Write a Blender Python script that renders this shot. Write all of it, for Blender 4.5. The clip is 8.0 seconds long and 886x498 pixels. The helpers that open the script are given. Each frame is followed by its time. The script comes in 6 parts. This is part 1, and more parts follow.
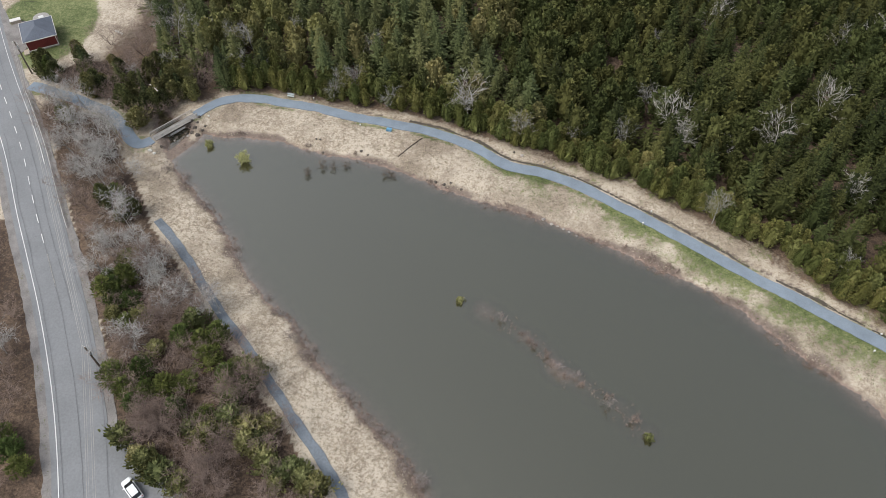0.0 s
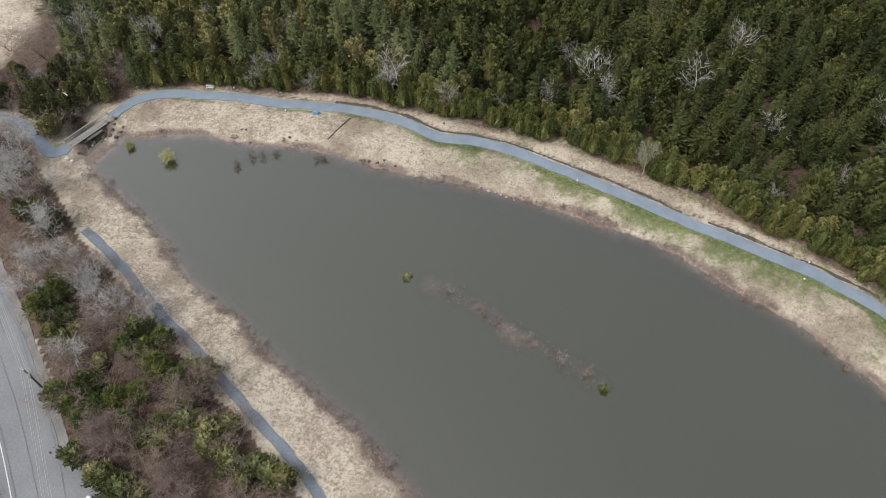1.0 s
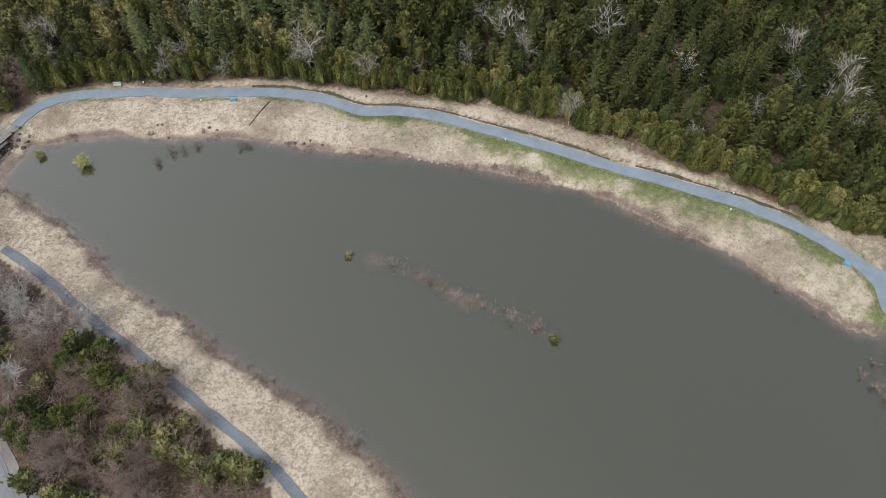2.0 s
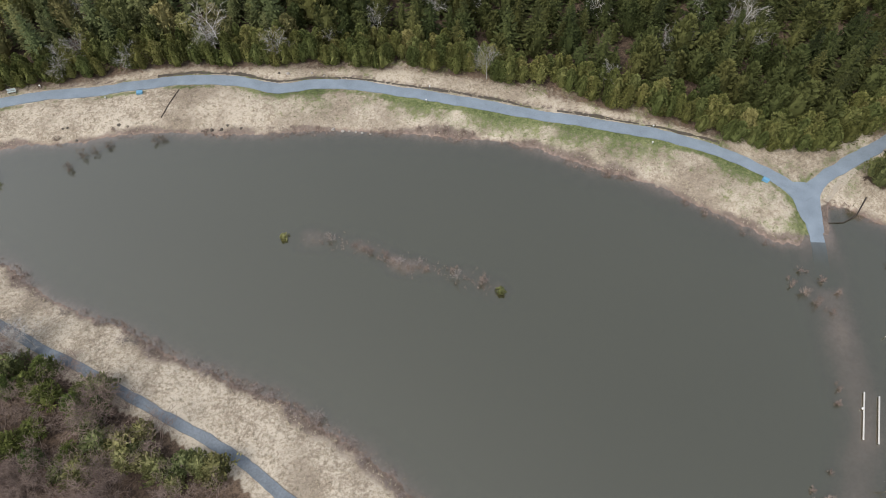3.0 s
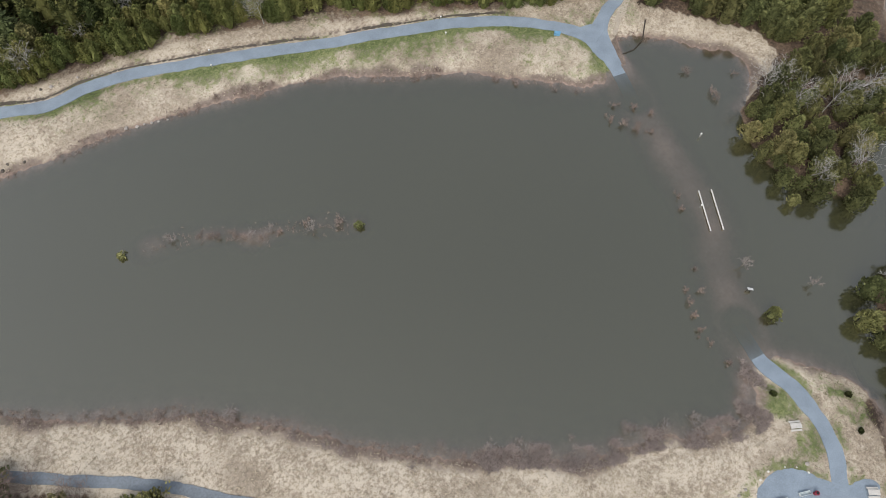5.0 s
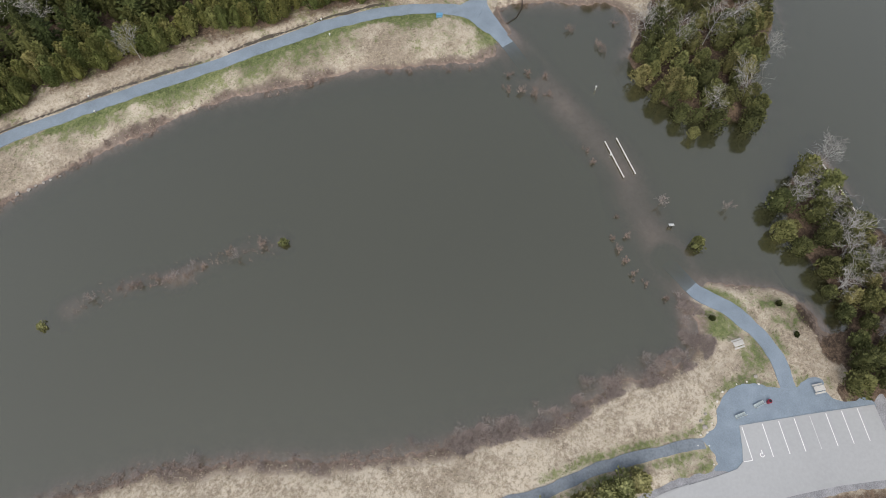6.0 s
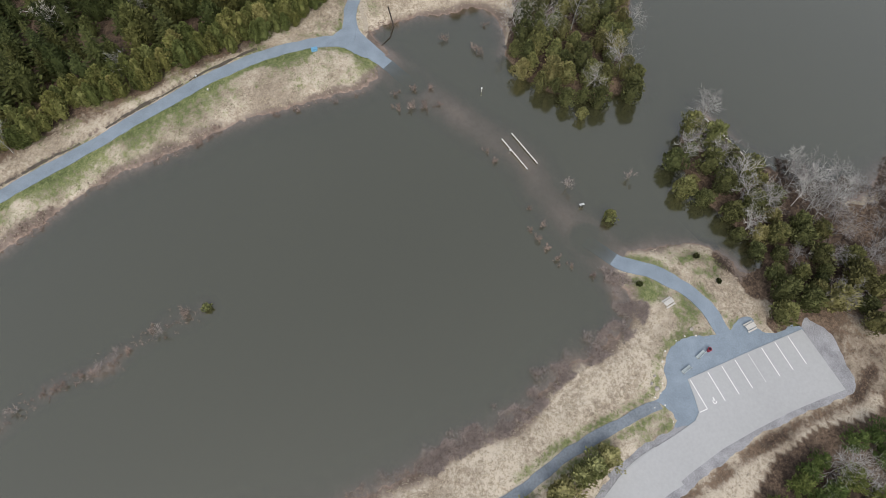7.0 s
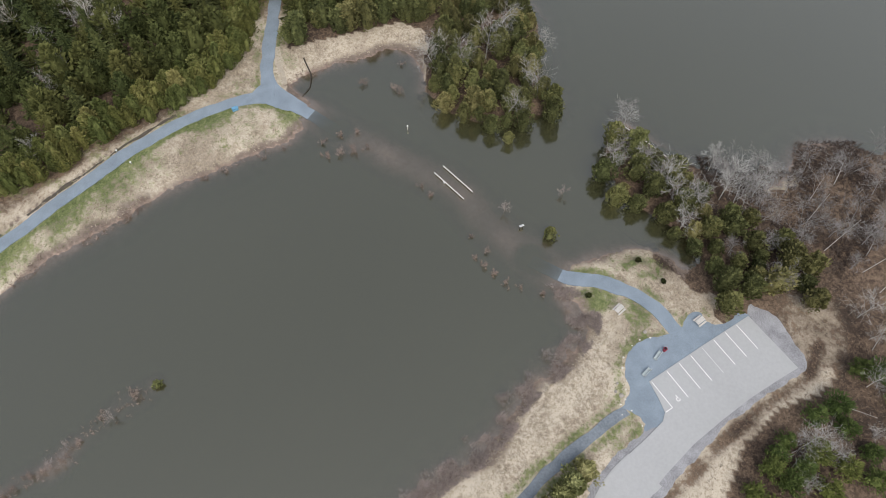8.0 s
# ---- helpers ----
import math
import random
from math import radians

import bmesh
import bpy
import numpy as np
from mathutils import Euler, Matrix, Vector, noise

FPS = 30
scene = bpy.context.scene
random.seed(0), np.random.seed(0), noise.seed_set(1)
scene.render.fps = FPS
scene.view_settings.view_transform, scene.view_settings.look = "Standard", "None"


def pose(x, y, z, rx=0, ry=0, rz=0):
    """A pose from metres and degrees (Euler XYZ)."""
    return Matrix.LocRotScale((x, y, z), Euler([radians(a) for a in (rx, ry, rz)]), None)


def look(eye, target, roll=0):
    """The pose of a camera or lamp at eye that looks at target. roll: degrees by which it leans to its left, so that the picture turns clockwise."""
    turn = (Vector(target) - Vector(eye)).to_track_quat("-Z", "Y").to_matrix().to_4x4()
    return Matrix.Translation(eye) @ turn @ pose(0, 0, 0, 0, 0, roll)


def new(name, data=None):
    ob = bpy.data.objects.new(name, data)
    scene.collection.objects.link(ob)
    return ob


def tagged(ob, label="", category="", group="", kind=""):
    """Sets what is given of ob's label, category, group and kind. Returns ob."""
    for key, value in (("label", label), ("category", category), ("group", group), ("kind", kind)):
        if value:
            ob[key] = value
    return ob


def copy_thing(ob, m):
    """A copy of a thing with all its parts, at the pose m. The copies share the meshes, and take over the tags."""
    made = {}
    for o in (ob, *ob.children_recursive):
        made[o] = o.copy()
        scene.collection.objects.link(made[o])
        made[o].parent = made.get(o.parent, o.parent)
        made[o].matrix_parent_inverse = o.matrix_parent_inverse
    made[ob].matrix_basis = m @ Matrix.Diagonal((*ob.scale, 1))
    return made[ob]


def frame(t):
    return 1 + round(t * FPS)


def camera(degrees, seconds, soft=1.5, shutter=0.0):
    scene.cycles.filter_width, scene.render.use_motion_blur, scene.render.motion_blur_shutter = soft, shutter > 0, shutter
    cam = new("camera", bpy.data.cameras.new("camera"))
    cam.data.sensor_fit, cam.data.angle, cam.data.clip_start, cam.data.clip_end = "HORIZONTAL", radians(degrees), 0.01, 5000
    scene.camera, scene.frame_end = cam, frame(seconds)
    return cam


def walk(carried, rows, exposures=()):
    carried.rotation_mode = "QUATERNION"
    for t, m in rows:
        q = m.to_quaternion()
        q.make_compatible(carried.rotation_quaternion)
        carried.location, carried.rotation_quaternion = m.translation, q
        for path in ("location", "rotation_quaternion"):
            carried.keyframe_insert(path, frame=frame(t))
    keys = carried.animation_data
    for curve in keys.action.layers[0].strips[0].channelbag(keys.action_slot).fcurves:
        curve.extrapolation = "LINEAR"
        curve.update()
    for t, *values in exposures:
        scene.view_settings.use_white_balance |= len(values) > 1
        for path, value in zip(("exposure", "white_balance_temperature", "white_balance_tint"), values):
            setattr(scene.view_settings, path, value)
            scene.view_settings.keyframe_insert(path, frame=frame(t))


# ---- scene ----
EYE = 112.3
cam = camera(64.45, 8.0, soft=0.72)
PATH = [
    (0.0, pose(0, 0, EYE, 38.50, 0.00, 0.00)),
    (0.5, pose(0, 0, EYE, 37.52, 0.03, -3.94)),
    (1.0, pose(0, 0, EYE, 36.47, 0.12, -7.88)),
    (1.5, pose(0, 0, EYE, 35.32, 0.17, -12.20)),
    (3.0, pose(0, 0, EYE, 31.11, 0.16, -25.73)),
    (3.5, pose(0, 0, EYE, 29.61, 0.12, -31.50)),
    (4.0, pose(0, 0, EYE, 28.13, 0.06, -37.82)),
    (4.5, pose(0, 0, EYE, 26.70, 0.01, -43.83)),
    (4.7, pose(0, 0, EYE, 26.09, 0.01, -46.30)),
    (5.8, pose(0, 0, EYE, 24.56, -0.07, -60.40)),
    (6.0, pose(0, 0, EYE, 24.70, -0.09, -63.30)),
    (6.5, pose(0, 0, EYE, 25.30, -0.12, -71.20)),
    (7.0, pose(0, 0, EYE, 26.34, -0.16, -77.52)),
    (7.5, pose(0, 0, EYE, 27.74, -0.20, -82.40)),
    (8.0, pose(0, 0, EYE, 29.34, -0.23, -86.78)),
]
walk(cam, PATH, exposures=[(0.0, 0.46), (4.5, 0.45), (6.0, 0.31), (7.0, 0.33), (8.0, 0.4)])

# ---- light: a bright sky under thin cloud, with a weak, very wide sun from the west-south-west ----
SUN_EL, SUN_AZ = radians(54), radians(252)
world = bpy.data.worlds.new("sky")
scene.world = world
world.use_nodes = True
sky = world.node_tree.nodes.new("ShaderNodeTexSky")
sky.sky_type, sky.sun_disc = "NISHITA", False
sky.sun_elevation, sky.sun_rotation = SUN_EL, SUN_AZ
sky.air_density, sky.dust_density, sky.ozone_density = 1.0, 3.5, 1.0
back = world.node_tree.nodes["Background"]
back.inputs["Strength"].default_value = 0.15
pale = world.node_tree.nodes.new("ShaderNodeHueSaturation")
pale.inputs["Saturation"].default_value = 0.46
world.node_tree.links.new(sky.outputs[0], pale.inputs["Color"])
world.node_tree.links.new(pale.outputs[0], back.inputs["Color"])
sun_lamp = bpy.data.lights.new("sun", "SUN")
sun_lamp.energy, sun_lamp.angle, sun_lamp.color = 0.8, radians(28), (1.0, 0.985, 0.95)
sun = new("sun", sun_lamp)
sun.matrix_world = look((60 * math.sin(SUN_AZ), 60 * math.cos(SUN_AZ), 60 * math.tan(SUN_EL)), (0, 0, 0))


# ---- materials ----
def node_material(name, colours, fine=4.0, broad=0.25, rough=0.9, metal=0.0, bump=0.3, spread=0.0, leafy=0.0, wear=None):
    """Dark, middle and light tone by grain at two sizes; spread: by object; leafy: by island."""
    m = bpy.data.materials.new(name)
    m.use_nodes = True
    nt = m.node_tree
    bsdf = nt.nodes["Principled BSDF"]
    bsdf.inputs["Roughness"].default_value, bsdf.inputs["Metallic"].default_value = rough, metal
    bsdf.inputs["Specular IOR Level"].default_value = 0.2 if rough >= 0.8 else 0.5
    co = nt.nodes.new("ShaderNodeTexCoord")
    geo = nt.nodes.new("ShaderNodeNewGeometry")
    vals = []
    for scale, detail in ((fine, 6.0), (broad, 4.0)):
        n = nt.nodes.new("ShaderNodeTexNoise")
        n.inputs["Scale"].default_value, n.inputs["Detail"].default_value = scale, detail
        nt.links.new(geo.outputs["Position"], n.inputs["Vector"])
        vals.append(n)
    add = nt.nodes.new("ShaderNodeMath")
    add.operation = "ADD"
    nt.links.new(vals[0].outputs["Fac"], add.inputs[0])
    nt.links.new(vals[1].outputs["Fac"], add.inputs[1])
    last = add.outputs[0]
    if leafy:
        mul = nt.nodes.new("ShaderNodeMath")
        mul.operation, mul.inputs[1].default_value = "MULTIPLY_ADD", leafy
        nt.links.new(geo.outputs["Random Per Island"], mul.inputs[0])
        nt.links.new(last, mul.inputs[2])
        last = mul.outputs[0]
    if spread:
        info = nt.nodes.new("ShaderNodeObjectInfo")
        mul = nt.nodes.new("ShaderNodeMath")
        mul.operation, mul.inputs[1].default_value = "MULTIPLY_ADD", spread
        nt.links.new(info.outputs["Random"], mul.inputs[0])
        nt.links.new(last, mul.inputs[2])
        last = mul.outputs[0]
        att = nt.nodes.new("ShaderNodeAttribute")
        att.attribute_name = "tint"
        mul = nt.nodes.new("ShaderNodeMath")
        mul.operation, mul.inputs[1].default_value = "MULTIPLY_ADD", spread
        nt.links.new(att.outputs["Fac"], mul.inputs[0])
        nt.links.new(last, mul.inputs[2])
        last = mul.outputs[0]
    rng = nt.nodes.new("ShaderNodeMapRange")
    rng.inputs["From Min"].default_value = 0.68 + 0.2 * leafy + 0.2 * spread
    rng.inputs["From Max"].default_value = 1.32 + 0.8 * leafy + 0.8 * spread
    nt.links.new(last, rng.inputs["Value"])
    ramp = nt.nodes.new("ShaderNodeValToRGB")
    ramp.color_ramp.elements[0].color = (*colours[0], 1)
    ramp.color_ramp.elements[1].color = (*colours[2], 1)
    ramp.color_ramp.elements.new(0.5).color = (*colours[1], 1)
    nt.links.new(rng.outputs["Result"], ramp.inputs["Fac"])
    colour = ramp.outputs["Color"]
    if spread >= 0.5 and leafy >= 0.4:
        mixed = nt.nodes.new("ShaderNodeMath")
        mixed.operation = "ADD"
        nt.links.new(info.outputs["Random"], mixed.inputs[0])
        nt.links.new(att.outputs["Fac"], mixed.inputs[1])
        shuffled = nt.nodes.new("ShaderNodeMath")
        shuffled.operation, shuffled.inputs[1].default_value = "MULTIPLY", 7.31
        nt.links.new(mixed.outputs[0], shuffled.inputs[0])
        part_of = nt.nodes.new("ShaderNodeMath")
        part_of.operation = "FRACT"
        nt.links.new(shuffled.outputs[0], part_of.inputs[0])
        shift = nt.nodes.new("ShaderNodeHueSaturation")
        for key, lo, hi in (("Hue", 0.478, 0.53), ("Value", 1.22, 0.82)):
            r = nt.nodes.new("ShaderNodeMapRange")
            r.inputs["To Min"].default_value, r.inputs["To Max"].default_value = lo, hi
            nt.links.new(part_of.outputs[0], r.inputs["Value"])
            nt.links.new(r.outputs["Result"], shift.inputs[key])
        nt.links.new(colour, shift.inputs["Color"])
        colour = shift.outputs["Color"]
    nt.links.new(colour, bsdf.inputs["Base Color"])
    if bump:
        b = nt.nodes.new("ShaderNodeBump")
        b.inputs["Strength"].default_value, b.inputs["Distance"].default_value = bump, 0.08
        nt.links.new(vals[0].outputs["Fac"], b.inputs["Height"])
        nt.links.new(b.outputs["Normal"], bsdf.inputs["Normal"])
    return m


def tones(r, g, b, k=0.35):
    return [(r * (1 - k), g * (1 - k), b * (1 - k)), (r, g, b), (r * (1 + k), g * (1 + k), b * (1 + k))]


M_GRAVEL = node_material("blue_grey_gravel", tones(0.22, 0.265, 0.31, 0.18), 6.0, 0.35, 0.9, bump=0.4)
M_OLD_GRAVEL = node_material("worn_grey_gravel", tones(0.18, 0.205, 0.23, 0.25), 3.0, 0.3, 0.9, bump=0.4)
M_SAND = node_material("pale_sand", tones(0.4, 0.35, 0.28, 0.2), 3.0, 0.3, 0.95)
M_ROAD = node_material("worn_asphalt", tones(0.222, 0.23, 0.236, 0.13), 3.0, 0.12, 0.85, bump=0.2)
M_LOT = node_material("bleached_asphalt", tones(0.385, 0.388, 0.388, 0.06), 2.0, 0.1, 0.88, bump=0.15)
M_SHOULDER = node_material("crushed_stone", tones(0.235, 0.222, 0.21, 0.3), 5.0, 0.5, 0.95, bump=0.5)
M_MARGIN = node_material("blue_grey_stone", tones(0.275, 0.275, 0.285, 0.35), 5.0, 0.6, 0.95, bump=0.5)
M_PAINT = node_material("road_paint", tones(0.7, 0.7, 0.68, 0.12), 3.0, 0.8, 0.7, bump=0.0)
M_YELLOW = node_material("worn_yellow_paint", tones(0.43, 0.41, 0.35, 0.12), 3.0, 0.8, 0.75, bump=0.0)
M_FADED = node_material("faded_white_paint", tones(0.55, 0.55, 0.54, 0.12), 3.0, 0.8, 0.75, bump=0.0)
M_SEAL = node_material("crack_sealant", tones(0.14, 0.14, 0.145, 0.25), 3.0, 0.8, 0.7, bump=0.0)
M_CEDAR = node_material("cedar_foliage", [(0.026, 0.03, 0.012), (0.118, 0.12, 0.045), (0.29, 0.275, 0.11)], 1.2, 0.12, 0.8, bump=0, spread=0.5, leafy=0.45)
M_HEDGE = node_material("bright_cedar_foliage", [(0.051, 0.059, 0.018), (0.125, 0.134, 0.039), (0.218, 0.214, 0.077)], 1.2, 0.12, 0.8, bump=0, spread=0.55, leafy=0.45)
# dark tones, partly for the dimmer light over the north-east wood
M_DARKENED_FIR = node_material("darkened_fir_foliage", [(0.011, 0.014, 0.005), (0.043, 0.049, 0.014), (0.097, 0.105, 0.034)], 1.2, 0.12, 0.8, bump=0, spread=0.6, leafy=0.45)
M_SPRUCE = node_material("spruce_foliage", [(0.017, 0.022, 0.009), (0.06, 0.07, 0.026), (0.128, 0.14, 0.056)], 1.2, 0.12, 0.8, bump=0, spread=0.6, leafy=0.45)
M_PINE = node_material("pine_foliage", [(0.039, 0.051, 0.015), (0.092, 0.116, 0.030), (0.189, 0.207, 0.064)], 1.2, 0.2, 0.8, bump=0, spread=0.5, leafy=0.45)
M_OLIVE = node_material("olive_foliage", [(0.06, 0.066, 0.024), (0.185, 0.19, 0.074), (0.33, 0.315, 0.145)], 1.2, 0.2, 0.85, bump=0, spread=0.5, leafy=0.5)
M_WILLOW = node_material("budding_willow", [(0.200, 0.200, 0.075), (0.375, 0.375, 0.163), (0.525, 0.512, 0.250)], 1.2, 0.2, 0.9, bump=0, leafy=0.5)
M_BARK = node_material("grey_brown_bark", tones(0.14, 0.115, 0.09, 0.3), 5.0, 0.6, 0.95, spread=0.2)
M_TWIG = node_material("silver_grey_branches", tones(0.37, 0.355, 0.33, 0.32), 2.0, 0.3, 0.9, bump=0, spread=0.4, leafy=0.2)
M_GREY_TWIG = node_material("mauve_grey_branches", tones(0.25, 0.235, 0.225, 0.35), 2.0, 0.3, 0.9, bump=0, spread=0.5, leafy=0.25)
M_BROWN_TWIG = node_material("reddish_brown_twigs", tones(0.235, 0.178, 0.148, 0.45), 2.0, 0.3, 0.95, bump=0, spread=0.4, leafy=0.3)
M_DEAD = node_material("bleached_wood", tones(0.55, 0.52, 0.47, 0.15), 3.0, 0.4, 0.85, spread=0.1)
M_STRAW = node_material("dry_straw_blades", [(0.32, 0.265, 0.19), (0.41, 0.35, 0.26), (0.5, 0.44, 0.34)], 1.5, 0.12, 0.95, bump=0, leafy=0.5)
M_REED = node_material("pale_reed_stems", [(0.15, 0.105, 0.075), (0.28, 0.215, 0.16), (0.43, 0.355, 0.275)], 1.5, 0.15, 0.95, bump=0, leafy=0.5)
M_BRUSH = node_material("pale_mauve_brush", tones(0.275, 0.228, 0.205, 0.38), 1.5, 0.3, 0.95, bump=0, spread=0.3, leafy=0.4)
M_LITTER = node_material("leafless_undergrowth", [(0.041, 0.029, 0.023), (0.089, 0.066, 0.054), (0.156, 0.124, 0.101)], 1.5, 0.1, 0.95, bump=0, leafy=0.5)
M_GREENBLADE = node_material("fresh_grass_blades", [(0.05, 0.07, 0.018), (0.115, 0.14, 0.042), (0.21, 0.22, 0.085)], 1.5, 0.2, 0.95, bump=0, leafy=0.5)
M_ROCK = node_material("grey_rock", tones(0.33, 0.30, 0.27, 0.25), 5.0, 0.8, 0.9, spread=0.3)
M_PALE_ROCK = node_material("pale_rock", tones(0.62, 0.6, 0.55, 0.12), 5.0, 0.8, 0.85)
M_DARKROCK = node_material("dark_wet_rock", tones(0.09, 0.075, 0.06, 0.3), 5.0, 0.8, 0.7)
M_TIMBER = node_material("weathered_grey_timber", tones(0.36, 0.345, 0.32, 0.2), 6.0, 1.0, 0.85, spread=0.3)
M_DARKTIMBER = node_material("dark_timber", tones(0.06, 0.05, 0.042, 0.3), 5.0, 0.8, 0.9)
M_WHITEWOOD = node_material("white_painted_wood", tones(0.66, 0.66, 0.64, 0.08), 5.0, 0.8, 0.6)
M_TABLE = node_material("pale_grey_composite", tones(0.52, 0.5, 0.46, 0.1), 6.0, 1.0, 0.7, spread=0.15)
M_BENCH = node_material("pale_green_grey_boards", tones(0.5, 0.56, 0.55, 0.1), 6.0, 1.0, 0.7, spread=0.15)
M_RED = node_material("red_clapboard", tones(0.15, 0.022, 0.02, 0.2), 3.0, 0.6, 0.75)
M_ROOF = node_material("slate_grey_shingles", tones(0.115, 0.13, 0.158, 0.18), 4.0, 0.5, 0.9, spread=0.2)
M_TRIM = node_material("white_trim", tones(0.68, 0.66, 0.62, 0.08), 3.0, 0.6, 0.6)
M_METAL = node_material("dull_metal", tones(0.35, 0.36, 0.37, 0.12), 6.0, 1.0, 0.45, metal=0.7)
M_BLACK = node_material("black_rubber", tones(0.018, 0.018, 0.02, 0.3), 6.0, 1.0, 0.8)
M_BLUE = node_material("blue_plastic", tones(0.14, 0.33, 0.5, 0.15), 5.0, 1.0, 0.5)
M_BIN = node_material("dark_red_steel", tones(0.22, 0.012, 0.03, 0.2), 5.0, 1.0, 0.5)
M_CAR = node_material("white_car_paint", tones(0.78, 0.79, 0.8, 0.03), 2.0, 0.4, 0.25, bump=0)
M_GLASS = node_material("tinted_glass", tones(0.02, 0.024, 0.028, 0.1), 2.0, 0.4, 0.08, bump=0)
M_LAMP_Y = node_material("bright_yellow_paint", tones(0.6, 0.62, 0.05, 0.05), 2.0, 0.4, 0.5, bump=0)
M_REDLAMP = node_material("red_lens", tones(0.3, 0.01, 0.01, 0.1), 2.0, 0.4, 0.3, bump=0)


def ground_material():
    """Dry grass, green grass, brown litter with painted tree shade, and wet mud by the cover channels of the sheet."""
    m = bpy.data.materials.new("ground_cover")
    m.use_nodes = True
    nt = m.node_tree
    bsdf = nt.nodes["Principled BSDF"]
    bsdf.inputs["Roughness"].default_value = 0.97
    geo = nt.nodes.new("ShaderNodeNewGeometry")

    def grain(scale, detail=6.0, rough=0.6):
        n = nt.nodes.new("ShaderNodeTexNoise")
        n.inputs["Scale"].default_value, n.inputs["Detail"].default_value = scale, detail
        n.inputs["Roughness"].default_value = rough
        nt.links.new(geo.outputs["Position"], n.inputs["Vector"])
        return n.outputs["Fac"]

    def ramp(fac, stops):
        r = nt.nodes.new("ShaderNodeValToRGB")
        els = r.color_ramp.elements
        els[0].position, els[0].color = stops[0][0], (*stops[0][1], 1)
        els[1].position, els[1].color = stops[-1][0], (*stops[-1][1], 1)
        for p, c in stops[1:-1]:
            els.new(p).color = (*c, 1)
        nt.links.new(fac, r.inputs["Fac"])
        return r.outputs["Color"]

    def calc(op, a, b):
        n = nt.nodes.new("ShaderNodeMath")
        n.operation = op
        for k, v in enumerate((a, b)):
            if isinstance(v, float):
                n.inputs[k].default_value = v
            else:
                nt.links.new(v, n.inputs[k])
        return n.outputs[0]

    def blend(fac, a, b):
        n = nt.nodes.new("ShaderNodeMix")
        n.data_type = "RGBA"
        nt.links.new(fac, n.inputs["Factor"])
        nt.links.new(a, n.inputs["A"])
        nt.links.new(b, n.inputs["B"])
        return n.outputs["Result"]

    fine, mid, broad = grain(2.0, 8.0, 0.82), grain(0.8, 6.0, 0.7), grain(0.07, 4.0, 0.6)
    clump = grain(0.3, 5.0, 0.75)
    both = calc("ADD", calc("ADD", calc("MULTIPLY", fine, 0.44), calc("MULTIPLY", clump, 0.15)), calc("ADD", calc("MULTIPLY", mid, 0.2), calc("MULTIPLY", broad, 0.21)))
    straw = ramp(both, [(0.37, (0.124, 0.1, 0.068)), (0.465, (0.305, 0.25, 0.187)), (0.535, (0.545, 0.478, 0.378))])
    green = ramp(both, [(0.4, (0.045, 0.056, 0.022)), (0.48, (0.105, 0.132, 0.045)), (0.57, (0.24, 0.25, 0.115))])
    litter = ramp(both, [(0.4, (0.016, 0.012, 0.009)), (0.475, (0.06, 0.039, 0.026)), (0.56, (0.185, 0.13, 0.088))])
    mud = ramp(both, [(0.38, (0.06, 0.045, 0.037)), (0.48, (0.15, 0.115, 0.094)), (0.6, (0.27, 0.215, 0.175))])
    att = nt.nodes.new("ShaderNodeAttribute")
    att.attribute_name = "cover"
    sep = nt.nodes.new("ShaderNodeSeparateColor")
    nt.links.new(att.outputs["Color"], sep.inputs[0])

    def mask(channel, lo=0.3, hi=0.7, ragged=0.9):
        wob = calc("ADD", channel, calc("MULTIPLY", calc("SUBTRACT", calc("ADD", mid, fine), 1.0), ragged))
        n = nt.nodes.new("ShaderNodeMapRange")
        n.interpolation_type = "SMOOTHSTEP"
        n.inputs["From Min"].default_value, n.inputs["From Max"].default_value = lo, hi
        nt.links.new(wob, n.inputs["Value"])
        return n.outputs["Result"]

    col = blend(mask(sep.outputs[2], 0.25, 0.8, 1.6), straw, litter)
    col = blend(mask(sep.outputs[1], 0.5, 1.3, 2.7), col, green)
    col = blend(mask(sep.outputs[0]), col, mud)
    bed = ramp(both, [(0.36, (0.22, 0.155, 0.12)), (0.5, (0.35, 0.25, 0.195)), (0.63, (0.46, 0.35, 0.28))])
    col = blend(att.outputs["Alpha"], col, bed)
    nt.links.new(col, bsdf.inputs["Base Color"])
    b = nt.nodes.new("ShaderNodeBump")
    b.inputs["Strength"].default_value, b.inputs["Distance"].default_value = 0.4, 0.16
    nt.links.new(calc("ADD", fine, mid), b.inputs["Height"])
    nt.links.new(b.outputs["Normal"], bsdf.inputs["Normal"])
    return m


